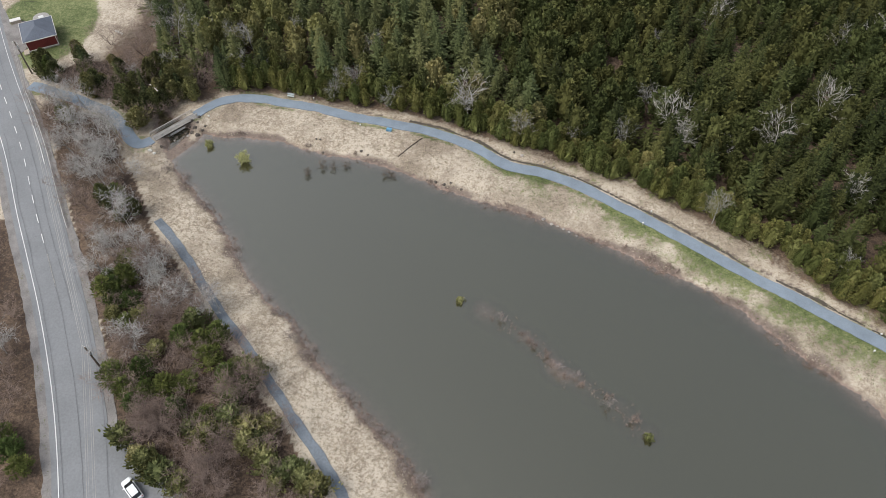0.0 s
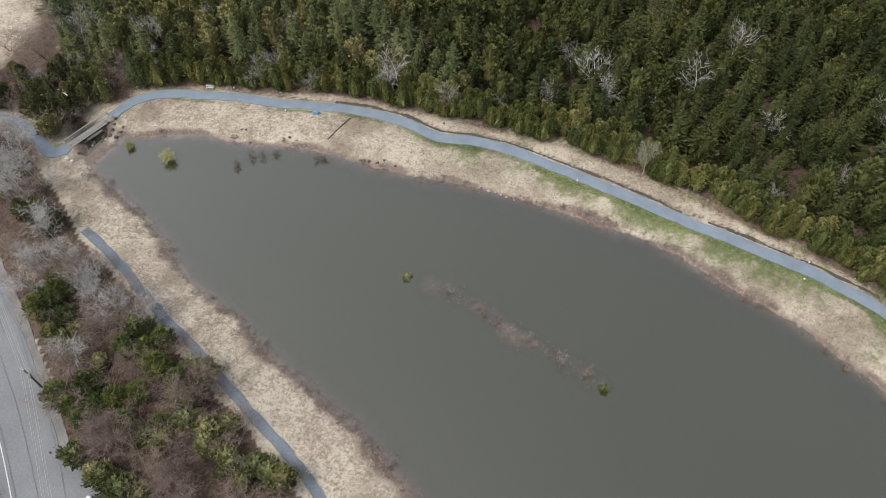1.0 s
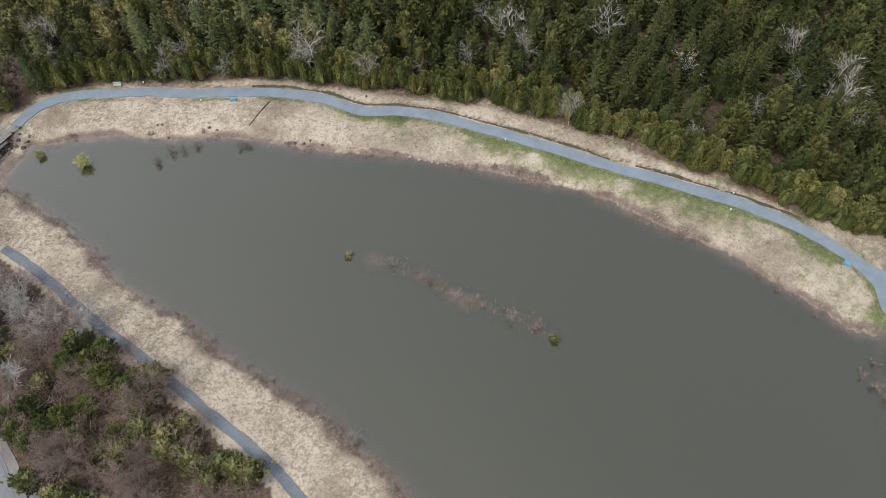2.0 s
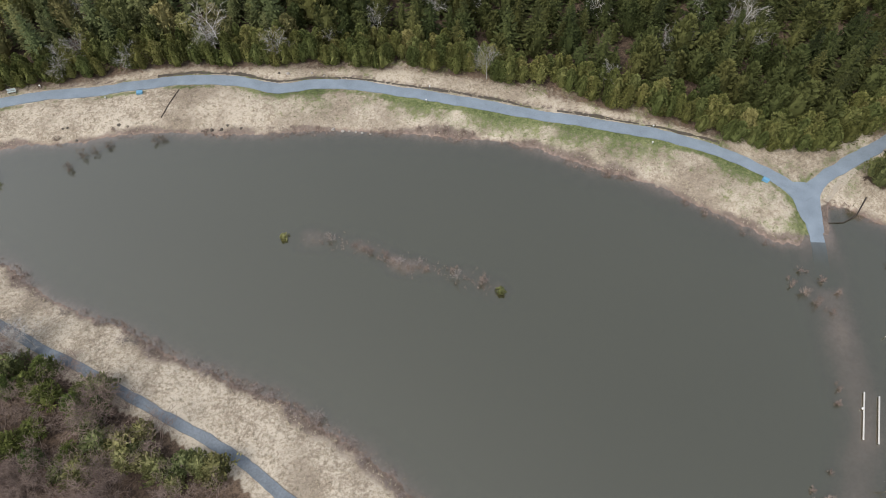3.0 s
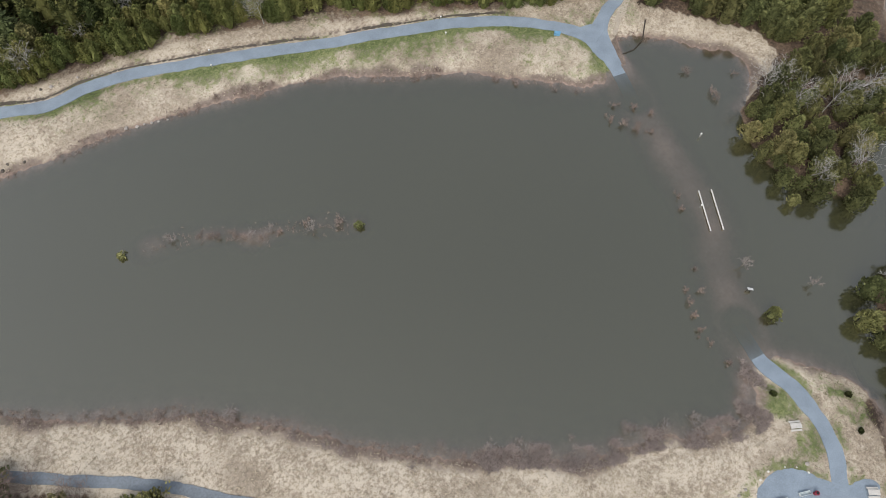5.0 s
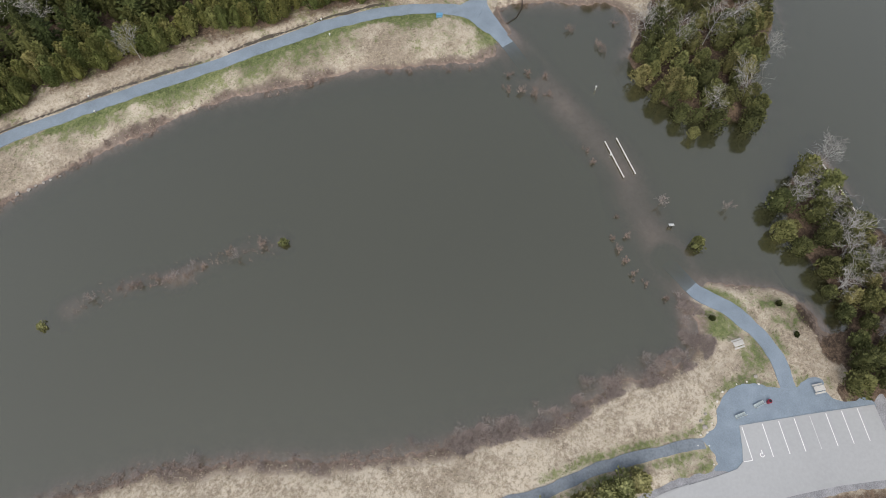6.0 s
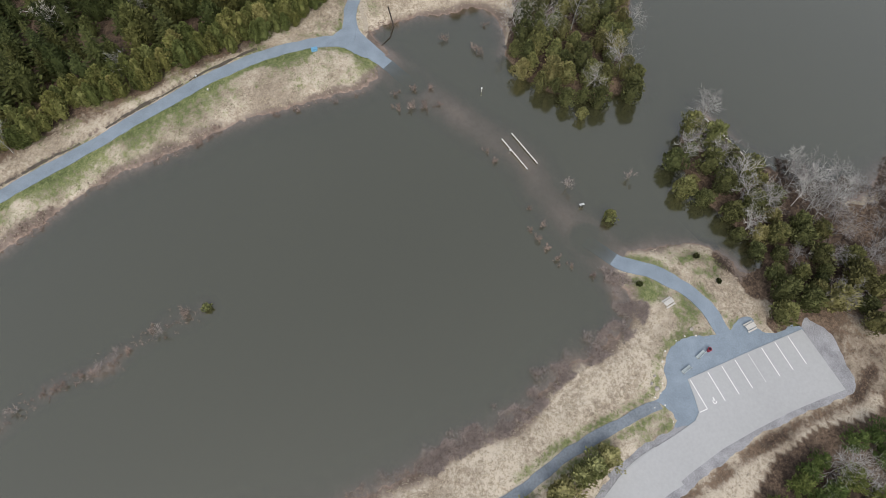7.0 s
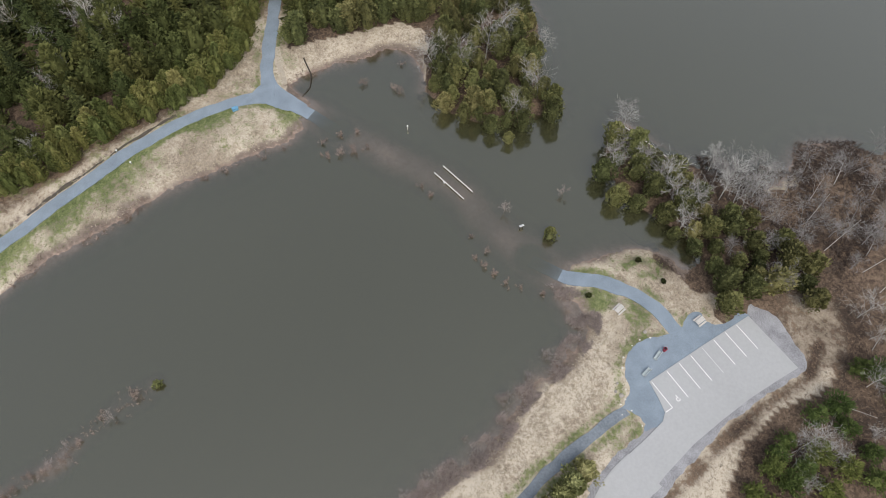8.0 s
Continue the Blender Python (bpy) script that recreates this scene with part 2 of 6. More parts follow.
def water_material():
    """Turbid water: clearer where it is shallow, by the depth that the sheet carries."""
    m = bpy.data.materials.new("turbid_water")
    m.use_nodes = True
    nt = m.node_tree
    nt.nodes.remove(nt.nodes["Principled BSDF"])
    murk, clear, gloss = nt.nodes.new("ShaderNodeBsdfDiffuse"), nt.nodes.new("ShaderNodeBsdfTransparent"), nt.nodes.new("ShaderNodeBsdfGlossy")
    gloss.inputs["Roughness"].default_value, gloss.inputs["Color"].default_value = 0.13, (0.95, 0.91, 0.815, 1)
    facing, power, sheen = nt.nodes.new("ShaderNodeLayerWeight"), nt.nodes.new("ShaderNodeMath"), nt.nodes.new("ShaderNodeMath")
    facing.inputs["Blend"].default_value = 0.5
    power.operation, power.inputs[1].default_value = "POWER", 2.0
    sheen.operation, sheen.inputs[1].default_value, sheen.inputs[2].default_value = "MULTIPLY_ADD", 0.82, 0.2
    nt.links.new(facing.outputs["Facing"], power.inputs[0])
    nt.links.new(power.outputs[0], sheen.inputs[0])
    body, surface = nt.nodes.new("ShaderNodeMixShader"), nt.nodes.new("ShaderNodeMixShader")
    geo = nt.nodes.new("ShaderNodeNewGeometry")
    broad = nt.nodes.new("ShaderNodeTexNoise")
    broad.inputs["Scale"].default_value, broad.inputs["Detail"].default_value = 0.018, 3.0
    ripple = nt.nodes.new("ShaderNodeTexNoise")
    ripple.inputs["Scale"].default_value, ripple.inputs["Detail"].default_value = 1.3, 4.0
    for n in (broad, ripple):
        nt.links.new(geo.outputs["Position"], n.inputs["Vector"])
    ramp = nt.nodes.new("ShaderNodeValToRGB")
    ramp.color_ramp.elements[0].position, ramp.color_ramp.elements[0].color = 0.3, (0.035, 0.0358, 0.0172, 1)
    ramp.color_ramp.elements[1].position, ramp.color_ramp.elements[1].color = 0.7, (0.0405, 0.0412, 0.0205, 1)
    nt.links.new(broad.outputs["Fac"], ramp.inputs["Fac"])
    nt.links.new(ramp.outputs["Color"], murk.inputs["Color"])
    b = nt.nodes.new("ShaderNodeBump")
    b.inputs["Strength"].default_value, b.inputs["Distance"].default_value = 0.12, 0.05
    nt.links.new(ripple.outputs["Fac"], b.inputs["Height"])
    nt.links.new(b.outputs["Normal"], gloss.inputs["Normal"])
    att = nt.nodes.new("ShaderNodeAttribute")
    att.attribute_name = "turbid"
    nt.links.new(att.outputs["Fac"], body.inputs["Fac"])
    nt.links.new(clear.outputs[0], body.inputs[1])
    nt.links.new(murk.outputs[0], body.inputs[2])
    nt.links.new(sheen.outputs[0], surface.inputs["Fac"])
    nt.links.new(body.outputs[0], surface.inputs[1])
    nt.links.new(gloss.outputs[0], surface.inputs[2])
    nt.links.new(surface.outputs[0], nt.nodes["Material Output"].inputs["Surface"])
    return m


M_GROUND, M_WATER = ground_material(), water_material()


# ---- building tools ----
def mesh_of(name, verts, faces, material, smooth=False):
    me = bpy.data.meshes.new(name)
    faces = np.asarray(faces)
    verts = np.asarray(verts, float)
    k = faces.shape[1]
    me.vertices.add(len(verts))
    me.vertices.foreach_set("co", verts.ravel())
    me.loops.add(faces.size)
    me.loops.foreach_set("vertex_index", faces.ravel().astype(np.int32))
    me.polygons.add(len(faces))
    me.polygons.foreach_set("loop_start", np.arange(0, faces.size, k, dtype=np.int32))
    me.polygons.foreach_set("use_smooth", np.full(len(faces), smooth))
    me.update(calc_edges=True)
    me.validate()
    me.materials.append(material)
    return me


def under(name, me, parent, label="", at=None):
    ob = new(name, me)
    ob.parent = parent
    if at is not None:
        ob.matrix_basis = at
    return tagged(ob, label)


def part(name, bm, material, parent, label=""):
    me = bpy.data.meshes.new(name)
    bm.to_mesh(me)
    bm.free()
    me.materials.append(material)
    return under(name, me, parent, label)


def thing(name, m, label, category, group="", kind=""):
    ob = new(name)
    ob.empty_display_size = 0.3
    ob.matrix_basis = m
    return tagged(ob, label, category, group, kind)


def add_box(bm, size, m=Matrix(), bevel=0.0):
    made = bmesh.ops.create_cube(bm, size=1.0, matrix=m @ Matrix.Diagonal((*size, 1)))
    if bevel:
        edges = list({e for v in made["verts"] for e in v.link_edges})
        bmesh.ops.bevel(bm, geom=edges, offset=bevel, segments=1, affect="EDGES")
    return bm


def box(size, m=Matrix(), bevel=0.0):
    return add_box(bmesh.new(), size, m, bevel)


def add_rod(bm, a, b, r1, r2=None, sides=8):
    a, b = Vector(a), Vector(b)
    turn = (b - a).to_track_quat("Z", "Y").to_matrix().to_4x4()
    bmesh.ops.create_cone(bm, cap_ends=True, segments=sides, radius1=r1, radius2=r1 if r2 is None else r2, depth=(b - a).length,
                          matrix=Matrix.Translation((a + b) / 2) @ turn)
    return bm


def rod(a, b, r1, r2=None, sides=8):
    return add_rod(bmesh.new(), a, b, r1, r2, sides)


def lattice(x, y, scale, seed):
    """Smooth value noise in 0..1 for arrays."""
    x, y = np.asarray(x, float) / scale, np.asarray(y, float) / scale
    i, j = np.floor(x).astype(np.int64), np.floor(y).astype(np.int64)
    u, v = x - i, y - j
    u, v = u * u * (3 - 2 * u), v * v * (3 - 2 * v)

    def corner(a, b):
        n = (a * 374761393 + b * 668265263 + seed * 1442695041) & 0x7FFFFFFF
        n = ((n ^ (n >> 13)) * 1274126177) & 0x7FFFFFFF
        return ((n ^ (n >> 16)) & 0xFFFF) / 65535.0

    return (corner(i, j) * (1 - u) + corner(i + 1, j) * u) * (1 - v) + (corner(i, j + 1) * (1 - u) + corner(i + 1, j + 1) * u) * v


def fbm(x, y, scale, seed):
    return (lattice(x, y, scale, seed) + 0.5 * lattice(x, y, scale / 2.1, seed + 7) + 0.25 * lattice(x, y, scale / 4.3, seed + 13)) / 1.75


def spline(points, step=1.0, closed=False):
    """A smooth line through control points, at about even steps."""
    p = np.array(points, float)
    ext = np.vstack([p[-1], p, p[0], p[1]]) if closed else np.vstack([2 * p[0] - p[1], p, 2 * p[-1] - p[-2]])
    out = []
    for a, b, c, d in zip(ext[:-3], ext[1:-2], ext[2:-1], ext[3:]):
        n = max(2, int(np.linalg.norm((c - b)[:2]) / step))
        n = min(n, 60)
        t = np.linspace(0, 1, n, endpoint=False)[:, None]
        out.append(0.5 * (2 * b + (c - a) * t + (2 * a - 5 * b + 4 * c - d) * t**2 + (3 * b - a - 3 * c + d) * t**3))
    if not closed:
        out.append(p[-1:])
    return np.vstack(out)


def nearest(px, py, line):
    """Distance to the points of a line, and which one is nearest."""
    best, who = np.full(px.shape, 1e9), np.zeros(px.shape, int)
    for k, (a, b) in enumerate(line[:, :2]):
        d = (px - a) ** 2 + (py - b) ** 2
        m = d < best
        best[m], who[m] = d[m], k
    return np.sqrt(best), who


def inside(px, py, poly):
    c = np.zeros(px.shape, bool)
    for (x1, y1), (x2, y2) in zip(poly[:, :2], np.roll(poly[:, :2], -1, 0)):
        if y1 != y2:
            c ^= ((y1 > py) != (y2 > py)) & (px < (x2 - x1) * (py - y1) / (y2 - y1) + x1)
    return c


def smooth_step(a, b, x):
    t = np.clip((x - a) / (b - a), 0, 1)
    return t * t * (3 - 2 * t)


# ---- the plan: shores, ways and woods ----
NORTH_SHORE = [(-59.2, 119.0), (-57.2, 121.6), (-56.4, 124.0), (-53.5, 123.0), (-45.4, 122.5), (-37.3, 120.8), (-29, 117.3), (-19.8, 115.3), (-10.6, 111.5),
               (-2, 107), (6, 103), (14, 99.6), (21, 96.8), (28.5, 93), (36, 88.5), (46.6, 82), (53.5, 77), (60, 70.8), (65, 64.2),
               (70.5, 59.5), (74.6, 54), (79.2, 46.8), (82.8, 40.6), (86, 36), (88.6, 33.7), (91.4, 32.8), (93.6, 32.4)]
COVE_SHORE = [(94.6, 32.6), (96.6, 37.2), (100.5, 38), (104, 34.2), (107.4, 28), (109.5, 22), (112.6, 17), (110.5, 12.2), (105, 9.8), (99.3, 8.0),
              (94.0, 0.6), (92.8, -8.4), (96.4, -16.6), (99.6, -17.6), (107.3, -15), (117, -15.4), (129.5, -12), (150, 2), (230, 40), (900, 260)]
LAKE_SHORE = [(2600, 600), (2600, -1500), (700, -900), (240, -230), (130, -130), (98, -98), (90.3, -84)]
POINT_SHORE = [(91.8, -74.5), (90, -66.5), (82, -62), (79, -55), (82, -50), (84.5, -46), (86.5, -40), (91, -36), (94.4, -31.7), (91, -28.2), (86, -27.6),
               (82.9, -27.6), (78.4, -30.2), (73.4, -34.6), (68.6, -40.8), (64, -44.2), (61, -41), (64.4, -36), (65.0, -31), (63.1, -25.6), (60.6, -20.6)]
SOUTH_SHORE = [(58.5, -18.3), (55.5, -18.3), (53, -21), (48.5, -22.5), (43, -19), (38.5, -14), (33.5, -10), (27, -5.5), (21.5, 2), (16, 7.5),
               (9.5, 16.5), (3, 28.5), (-2.8, 38.5), (-8.6, 47), (-15.5, 54.3), (-21.8, 62), (-28.5, 70.5), (-37, 80), (-42.5, 88.5),
               (-47, 96), (-54.1, 105.2), (-60.0, 112.5)]
INLET = [(-62.6, 116.8), (-65.2, 121.5), (-67, 126), (-69.5, 131), (-77, 137), (-77.5, 140), (-70.5, 136.5), (-66, 131), (-61.6, 127.4), (-59.4, 125.8), (-60.4, 121.5)]
SHORE = spline(NORTH_SHORE + COVE_SHORE + LAKE_SHORE + POINT_SHORE + SOUTH_SHORE + INLET, 1.3, closed=True)

# ways: control points with their height, and the width
NORTH_PATH = [(-58.9, 128.9, 1.52), (-57.4, 130.6, 1.45), (-55.4, 132.6, 1.35), (-52.4, 134.5, 1.3), (-46, 135.3, 1.2), (-37.5, 133.4, 1.2), (-30.4, 131.8, 1.2), (-22, 128.7, 1.2), (-11.2, 125.9, 1.2),
              (-3.2, 123.4, 1.2), (4.7, 119.7, 1.2), (9.7, 116, 1.2), (14.6, 112.2, 1.2), (22, 109.9, 1.2), (30.2, 105.5, 1.2), (37.8, 99.8, 1.2), (44.1, 95, 1.2),
              (52.1, 88.7, 1.2), (59.5, 82.4, 1.2), (66.7, 76.9, 1.2), (73.4, 71.6, 1.2), (79.8, 66.5, 1.2), (86.9, 59.5, 1.1), (91.7, 52.9, 1.1),
              (95, 46.5, 1.1), (95.9, 41.9, 1.0), (95.4, 37.7, 0.55), (93.4, 32.6, 0.05), (91.2, 28.8, -0.34), (89.6, 26.0, -0.85)]
WOOD_PATH = [(95.6, 41.2, 1.05), (100, 42, 1.15), (106.2, 43.0, 1.2), (116.2, 43.9, 1.2), (122, 44.4, 1.2), (127, 44.9, 1.2)]
SOUTH_PATH = [(-59.6, 96.2, 1.2), (-58.3, 94.7, 1.2), (-53, 88.5, 1.2), (-48, 81.4, 1.2), (-42.7, 74.1, 1.2), (-36.6, 66.7, 1.2), (-30.6, 58.8, 1.2),
              (-24.8, 50.9, 1.2), (-19, 43.3, 1.2), (-15.3, 37.6, 1.2), (-11.4, 30.2, 1.2), (-4, 19, 1.2), (5, 6, 1.2), (14.6, -6.7, 1.2), (23, -14.4, 1.2), (29, -21.1, 1.2), (34.5, -28, 1.2)]
WEST_PATH = [(-66.8, 120.3, 1.55), (-68.6, 118.8, 1.52), (-70.6, 119.4, 1.5), (-72.8, 121.9, 1.5), (-76.2, 126.3, 1.5), (-79.8, 129.9, 1.5), (-83, 131.7, 1.5), (-86.6, 133.5, 1.5), (-90.7, 135.6, 1.5), (-94.5, 137, 1.5), (-98.6, 138.7, 1.5), (-102, 140, 1.5)]
EAST_PATH = [(47.4, -39.0, 1.2), (49, -37.2, 1.2), (52.9, -34.2, 1.15), (55.5, -30.7, 1.0), (57.6, -25, 0.7), (58.6, -19.2, 0.08), (60.4, -15.8, -0.32), (62, -13, -0.85)]
DRIVE = [(25.2, -30.2, 1.25), (21.3, -26.5, 1.25), (12, -20.5, 1.25), (-6, -2, 1.25), (-26, 18, 1.3), (-44, 35.5, 1.4), (-52, 42.5, 1.45), (-58, 47, 1.48)]
ROAD = [(-150, 212, 1.5), (-132, 180, 1.5), (-118, 154.5, 1.5), (-109.6, 140.1, 1.5), (-101.6, 127.1, 1.5), (-94.5, 115, 1.5), (-86.2, 99.2, 1.5), (-79.9, 87.8, 1.5), (-73.6, 76.3, 1.5),
        (-67.6, 64.4, 1.5), (-62.4, 53.0, 1.5), (-57.2, 39.8, 1.5), (-51, 22, 1.5), (-43, -4, 1.5), (-35, -34, 1.5), (-24, -80, 1.5), (-10, -140, 1.5)]
FORK = [(102, 42.3, 1.15), (98.6, 40.4, 1.02), (96.8, 37.8, 0.62), (94.3, 33.6, 0.14)]
WAYS = {"fork": (FORK, 2.6), "north": (NORTH_PATH, 2.7), "wood": (WOOD_PATH, 2.8), "south": (SOUTH_PATH, 2.1), "west": (WEST_PATH, 3.0), "east": (EAST_PATH, 2.6),
        "drive": (DRIVE, 6.8), "road": (ROAD, 9.2)}
LINES = {k: spline(p, 0.6 if k != "road" else 1.2) for k, (p, w) in WAYS.items()}
PLAZA = spline([(38.7, -33.4), (45.0, -41.8), (51.2, -50.2), (52.6, -48.6), (51.0, -47.0), (50.3, -44.7), (50.6, -43.4), (52.2, -42.3), (52.4, -41.0), (51.2, -39.7), (49.4, -38.2), (48.0, -36.1), (47.5, -34.2),
                (46.5, -31.5), (44.8, -29.4), (42.8, -28.5), (40.6, -28.3), (38.8, -28.9), (36.9, -28.4), (35.0, -27.6), (33.6, -29.6), (32.3, -31.0), (31.3, -30.9), (33.0, -35.0), (36.0, -36.0)], 0.6, closed=True)
LOT = np.array([(39.4, -32.1), (45.8, -41.0), (52.2, -50.2), (47.7, -53.6), (43.2, -57.0), (40.6, -52.9), (37.6, -48.4), (33.7, -43.3), (29.5, -38.2), (24.5, -33.3), (20.2, -29.7), (22.4, -23.2), (26.5, -26.9), (30.0, -30.8), (32.9, -33.7), (34.4, -34.2), (36.6, -33.4)])
EAST_GRAVEL = spline([(54.3, -50.6), (53.9, -52.5), (52.4, -54.9), (49.9, -56.4), (47.2, -57.4), (45.0, -58.5), (43.2, -58.5), (41.6, -56.3), (40.1, -53.9), (37.0, -49.3), (33.2, -44.2), (28.4, -39.2), (24.3, -35.2), (20.9, -32.3), (20.0, -30.6),
                      (22, -28), (30, -35), (38, -45), (45, -52), (49, -50)], 0.6, closed=True)
WEST_GRAVEL = spline([(33.2, -33.2), (32.2, -30.6), (31.0, -30.3), (27.8, -26.7), (24.2, -23.2), (21.8, -21.2), (21.2, -22.6), (24, -26.5), (28, -31), (32, -35)], 0.6, closed=True)
BANK = spline([(47.5, -61.5), (45.3, -60.2), (43.2, -59.4), (39.9, -55.7), (37.2, -51.4), (33.7, -47.0), (29.6, -42.0), (25.2, -37.8), (20.4, -32.9), (12, -26)], 0.8)
# woods, as outlines on the ground
NORTH_WOOD = np.array([(-60, 136.5), (-53, 139.3), (-42, 139.6), (-30, 136.6), (-19, 134), (-5.5, 131), (8, 124.5), (20, 118.8), (31, 113.2), (39.5, 109), (50, 102.3), (56, 97.5), (67, 86.5), (77, 77.5),
                       (86, 68.5), (92.5, 60.5), (99.5, 53.5), (105, 49.5), (116, 48.8), (135, 51), (165, 62), (172, 130), (150, 195), (60, 205), (-85, 205), (-84, 180), (-76, 165), (-72, 150)])
EAST_WOOD = np.array([(110, 39.3), (112.8, 33.5), (116.5, 24), (120, 16.5), (116, 8.5), (122, 5), (135, 10), (165, 25), (180, 55), (150, 46), (125, 40.3)])
STRIP_WOOD = np.array([(-74, 117), (-79, 128), (-90, 131), (-96, 131), (-84, 109), (-72, 86), (-60, 63), (-53, 47), (-46, 41.5), (-30, 24), (-12, 5), (-5, 14), (-13.5, 29), (-22, 43), (-33, 58), (-45, 73.5), (-61, 95), (-66, 105)])
POINT_WOOD = np.array([(60, -43.5), (65, -41.5), (71, -35), (77, -30), (83, -27.5), (91, -29), (93.5, -31.5), (86, -41.5), (82, -50), (77.5, -56), (80, -64), (88, -70), (88, -83), (70, -95), (56, -78), (50, -64), (53, -50)])
SPIT_WOOD = np.array([(98.5, 6.5), (94, 1), (93, -7), (96.5, -16.5), (105, -14), (117, -14.5), (128, -8), (135, 8), (121, 4), (114, 7.5), (105, 9)])
SE_WOOD = np.array([(20, -41), (30, -46), (36, -54), (41, -62), (50, -66), (56, -80), (60, -120), (0, -120), (-10, -60), (8, -40)])
ROADSIDE_WOOD = np.array([(-93.5, 91), (-88.2, 84.5), (-80.5, 70), (-72.8, 53.5), (-67.3, 42), (-60, 22), (-95, 10), (-125, 85)])
WEST_WOOD = np.array([(-62, 138), (-69, 141), (-80, 139), (-90, 140.5), (-98, 143), (-94, 149), (-82, 150), (-74, 152), (-70, 150)])
WOODS = [NORTH_WOOD, EAST_WOOD, STRIP_WOOD, POINT_WOOD, SPIT_WOOD, SE_WOOD, WEST_WOOD, ROADSIDE_WOOD]


# ---- ground: one sheet from the pond's bed to the horizon ----
def steps(lo, hi, fine):
    core = np.arange(lo, hi + fine, fine)
    grow = np.cumsum(fine * 1.28 ** np.arange(1, 28))
    grow = grow[grow < 4500]
    return np.concatenate([lo - grow[::-1], core, core[-1] + grow])


GX, GY = steps(-125, 140, 0.8), steps(-85, 190, 0.8)
XX, YY = np.meshgrid(GX, GY)


def lay_land(px, py):
    """Height, distance to the shore (land positive), distance beyond the ways' edges."""
    d, _ = nearest(px, py, SHORE)
    sd = np.where(inside(px, py, SHORE), -d, d)
    sd = sd + 1.5 * (fbm(px, py, 7, 3) - 0.5) + 0.9 * (lattice(px, py, 1.9, 5) - 0.5)
    land = 1.2 * (1 - np.exp(-np.maximum(sd, 0) / 3.2)) + np.clip(sd / 8, 0, 1) * (0.5 * (fbm(px, py, 16, 9) - 0.45) + 0.14 * (lattice(px, py, 2.3, 4) - 0.5))
    land += 0.012 * np.clip(sd - 25, 0, 120)
    steep = np.zeros(px.shape, bool)
    for ring in (POINT_WOOD, SPIT_WOOD):
        mid = ring.mean(0)
        steep |= inside(px, py, mid + (ring - mid) * 1.32)
    steep &= ~((px < 66.5) & (py > -43)) & ~((px > 96) & (py > 9))
    bed = np.where(steep, -1.8 * (1 - np.exp(np.minimum(sd, 0) / 0.9)), -1.8 * (1 - np.exp(np.minimum(sd, 0) / 6.5)))
    h = np.where(sd > 0, land, bed)
    di, wi = nearest(px, py, spline([(93.5, 32.4), (88, 23.5), (80.5, 9), (76, 0.5), (70, -4.5), (61.5, -14), (58.6, -18.8)], 0.8))
    k = np.abs(wi / wi.max() - 0.5) * 2
    h = np.maximum(h, -0.23 + 0.11 * k**3 - 0.022 * di**2 + 0.3 * (fbm(px, py, 5, 21) - 0.5))
    ds, _ = nearest(px, py, spline([(7, 74.5), (14.7, 69.2), (20.4, 62), (28.4, 55.5), (34.0, 49.5)], 0.8))
    h = np.maximum(h, -0.34 - 0.07 * ds**2 + 0.9 * (fbm(px, py, 4, 23) - 0.5))
    dm, _ = nearest(px, py, spline([(60.5, -13), (56.5, -15.5), (52.6, -19), (48, -21), (42.6, -18), (38, -13), (33, -9), (26.4, -4.6), (21, 2.6)], 0.8))
    h = np.maximum(h, -0.34 - 0.04 * dm**2 + 1.3 * (fbm(px, py, 4.0, 25) - 0.5))
    db, _ = nearest(px, py, spline([(-63.0, 115.6), (-61.4, 117.6), (-59.6, 120.4), (-58.0, 122.8)], 0.5))
    h = np.maximum(h, 0.2 - 0.1 * db**2 + 0.2 * (fbm(px, py, 2.5, 27) - 0.5))
    edge = np.full(px.shape, 1e3)
    for key, line in LINES.items():
        dw, who = nearest(px, py, line)
        half = WAYS[key][1] / 2
        t = smooth_step(half + 2.6, half + 0.5, dw)
        h = h * (1 - t) + (line[who, 2] - 0.13) * t
        edge = np.minimum(edge, dw - half)
    for ring in (PLAZA, LOT, EAST_GRAVEL, WEST_GRAVEL):
        dense = spline(np.vstack([ring, ring[:1]]), 0.7)
        dr, _ = nearest(px, py, dense)
        dr = np.where(inside(px, py, ring), -dr, dr)
        t = smooth_step(2.5, 0.5, dr)
        h = h * (1 - t) + 1.19 * t
        edge = np.minimum(edge, dr)
    return h, sd, edge


HH, SD, EDGE = lay_land(XX.ravel(), YY.ravel())
HH, SD, EDGE = (a.reshape(XX.shape) for a in (HH, SD, EDGE))


def sample(field, px, py):
    px, py = np.asarray(px, float), np.asarray(py, float)
    i = np.clip(np.searchsorted(GX, px) - 1, 0, len(GX) - 2)
    j = np.clip(np.searchsorted(GY, py) - 1, 0, len(GY) - 2)
    u, v = (px - GX[i]) / (GX[i + 1] - GX[i]), (py - GY[j]) / (GY[j + 1] - GY[j])
    return (field[j, i] * (1 - u) + field[j, i + 1] * u) * (1 - v) + (field[j + 1, i] * (1 - u) + field[j + 1, i + 1] * u) * v


def ground_z(x, y):
    return float(sample(HH, x, y))


def wooded(px, py):
    w = np.zeros(np.shape(px), bool)
    for ring in WOODS:
        w |= inside(np.asarray(px, float), np.asarray(py, float), ring)
    return w


def grid_faces(nx, ny):
    i = np.arange(nx * ny).reshape(ny, nx)
    return np.stack([i[:-1, :-1], i[:-1, 1:], i[1:, 1:], i[1:, :-1]], -1).reshape(-1, 4)


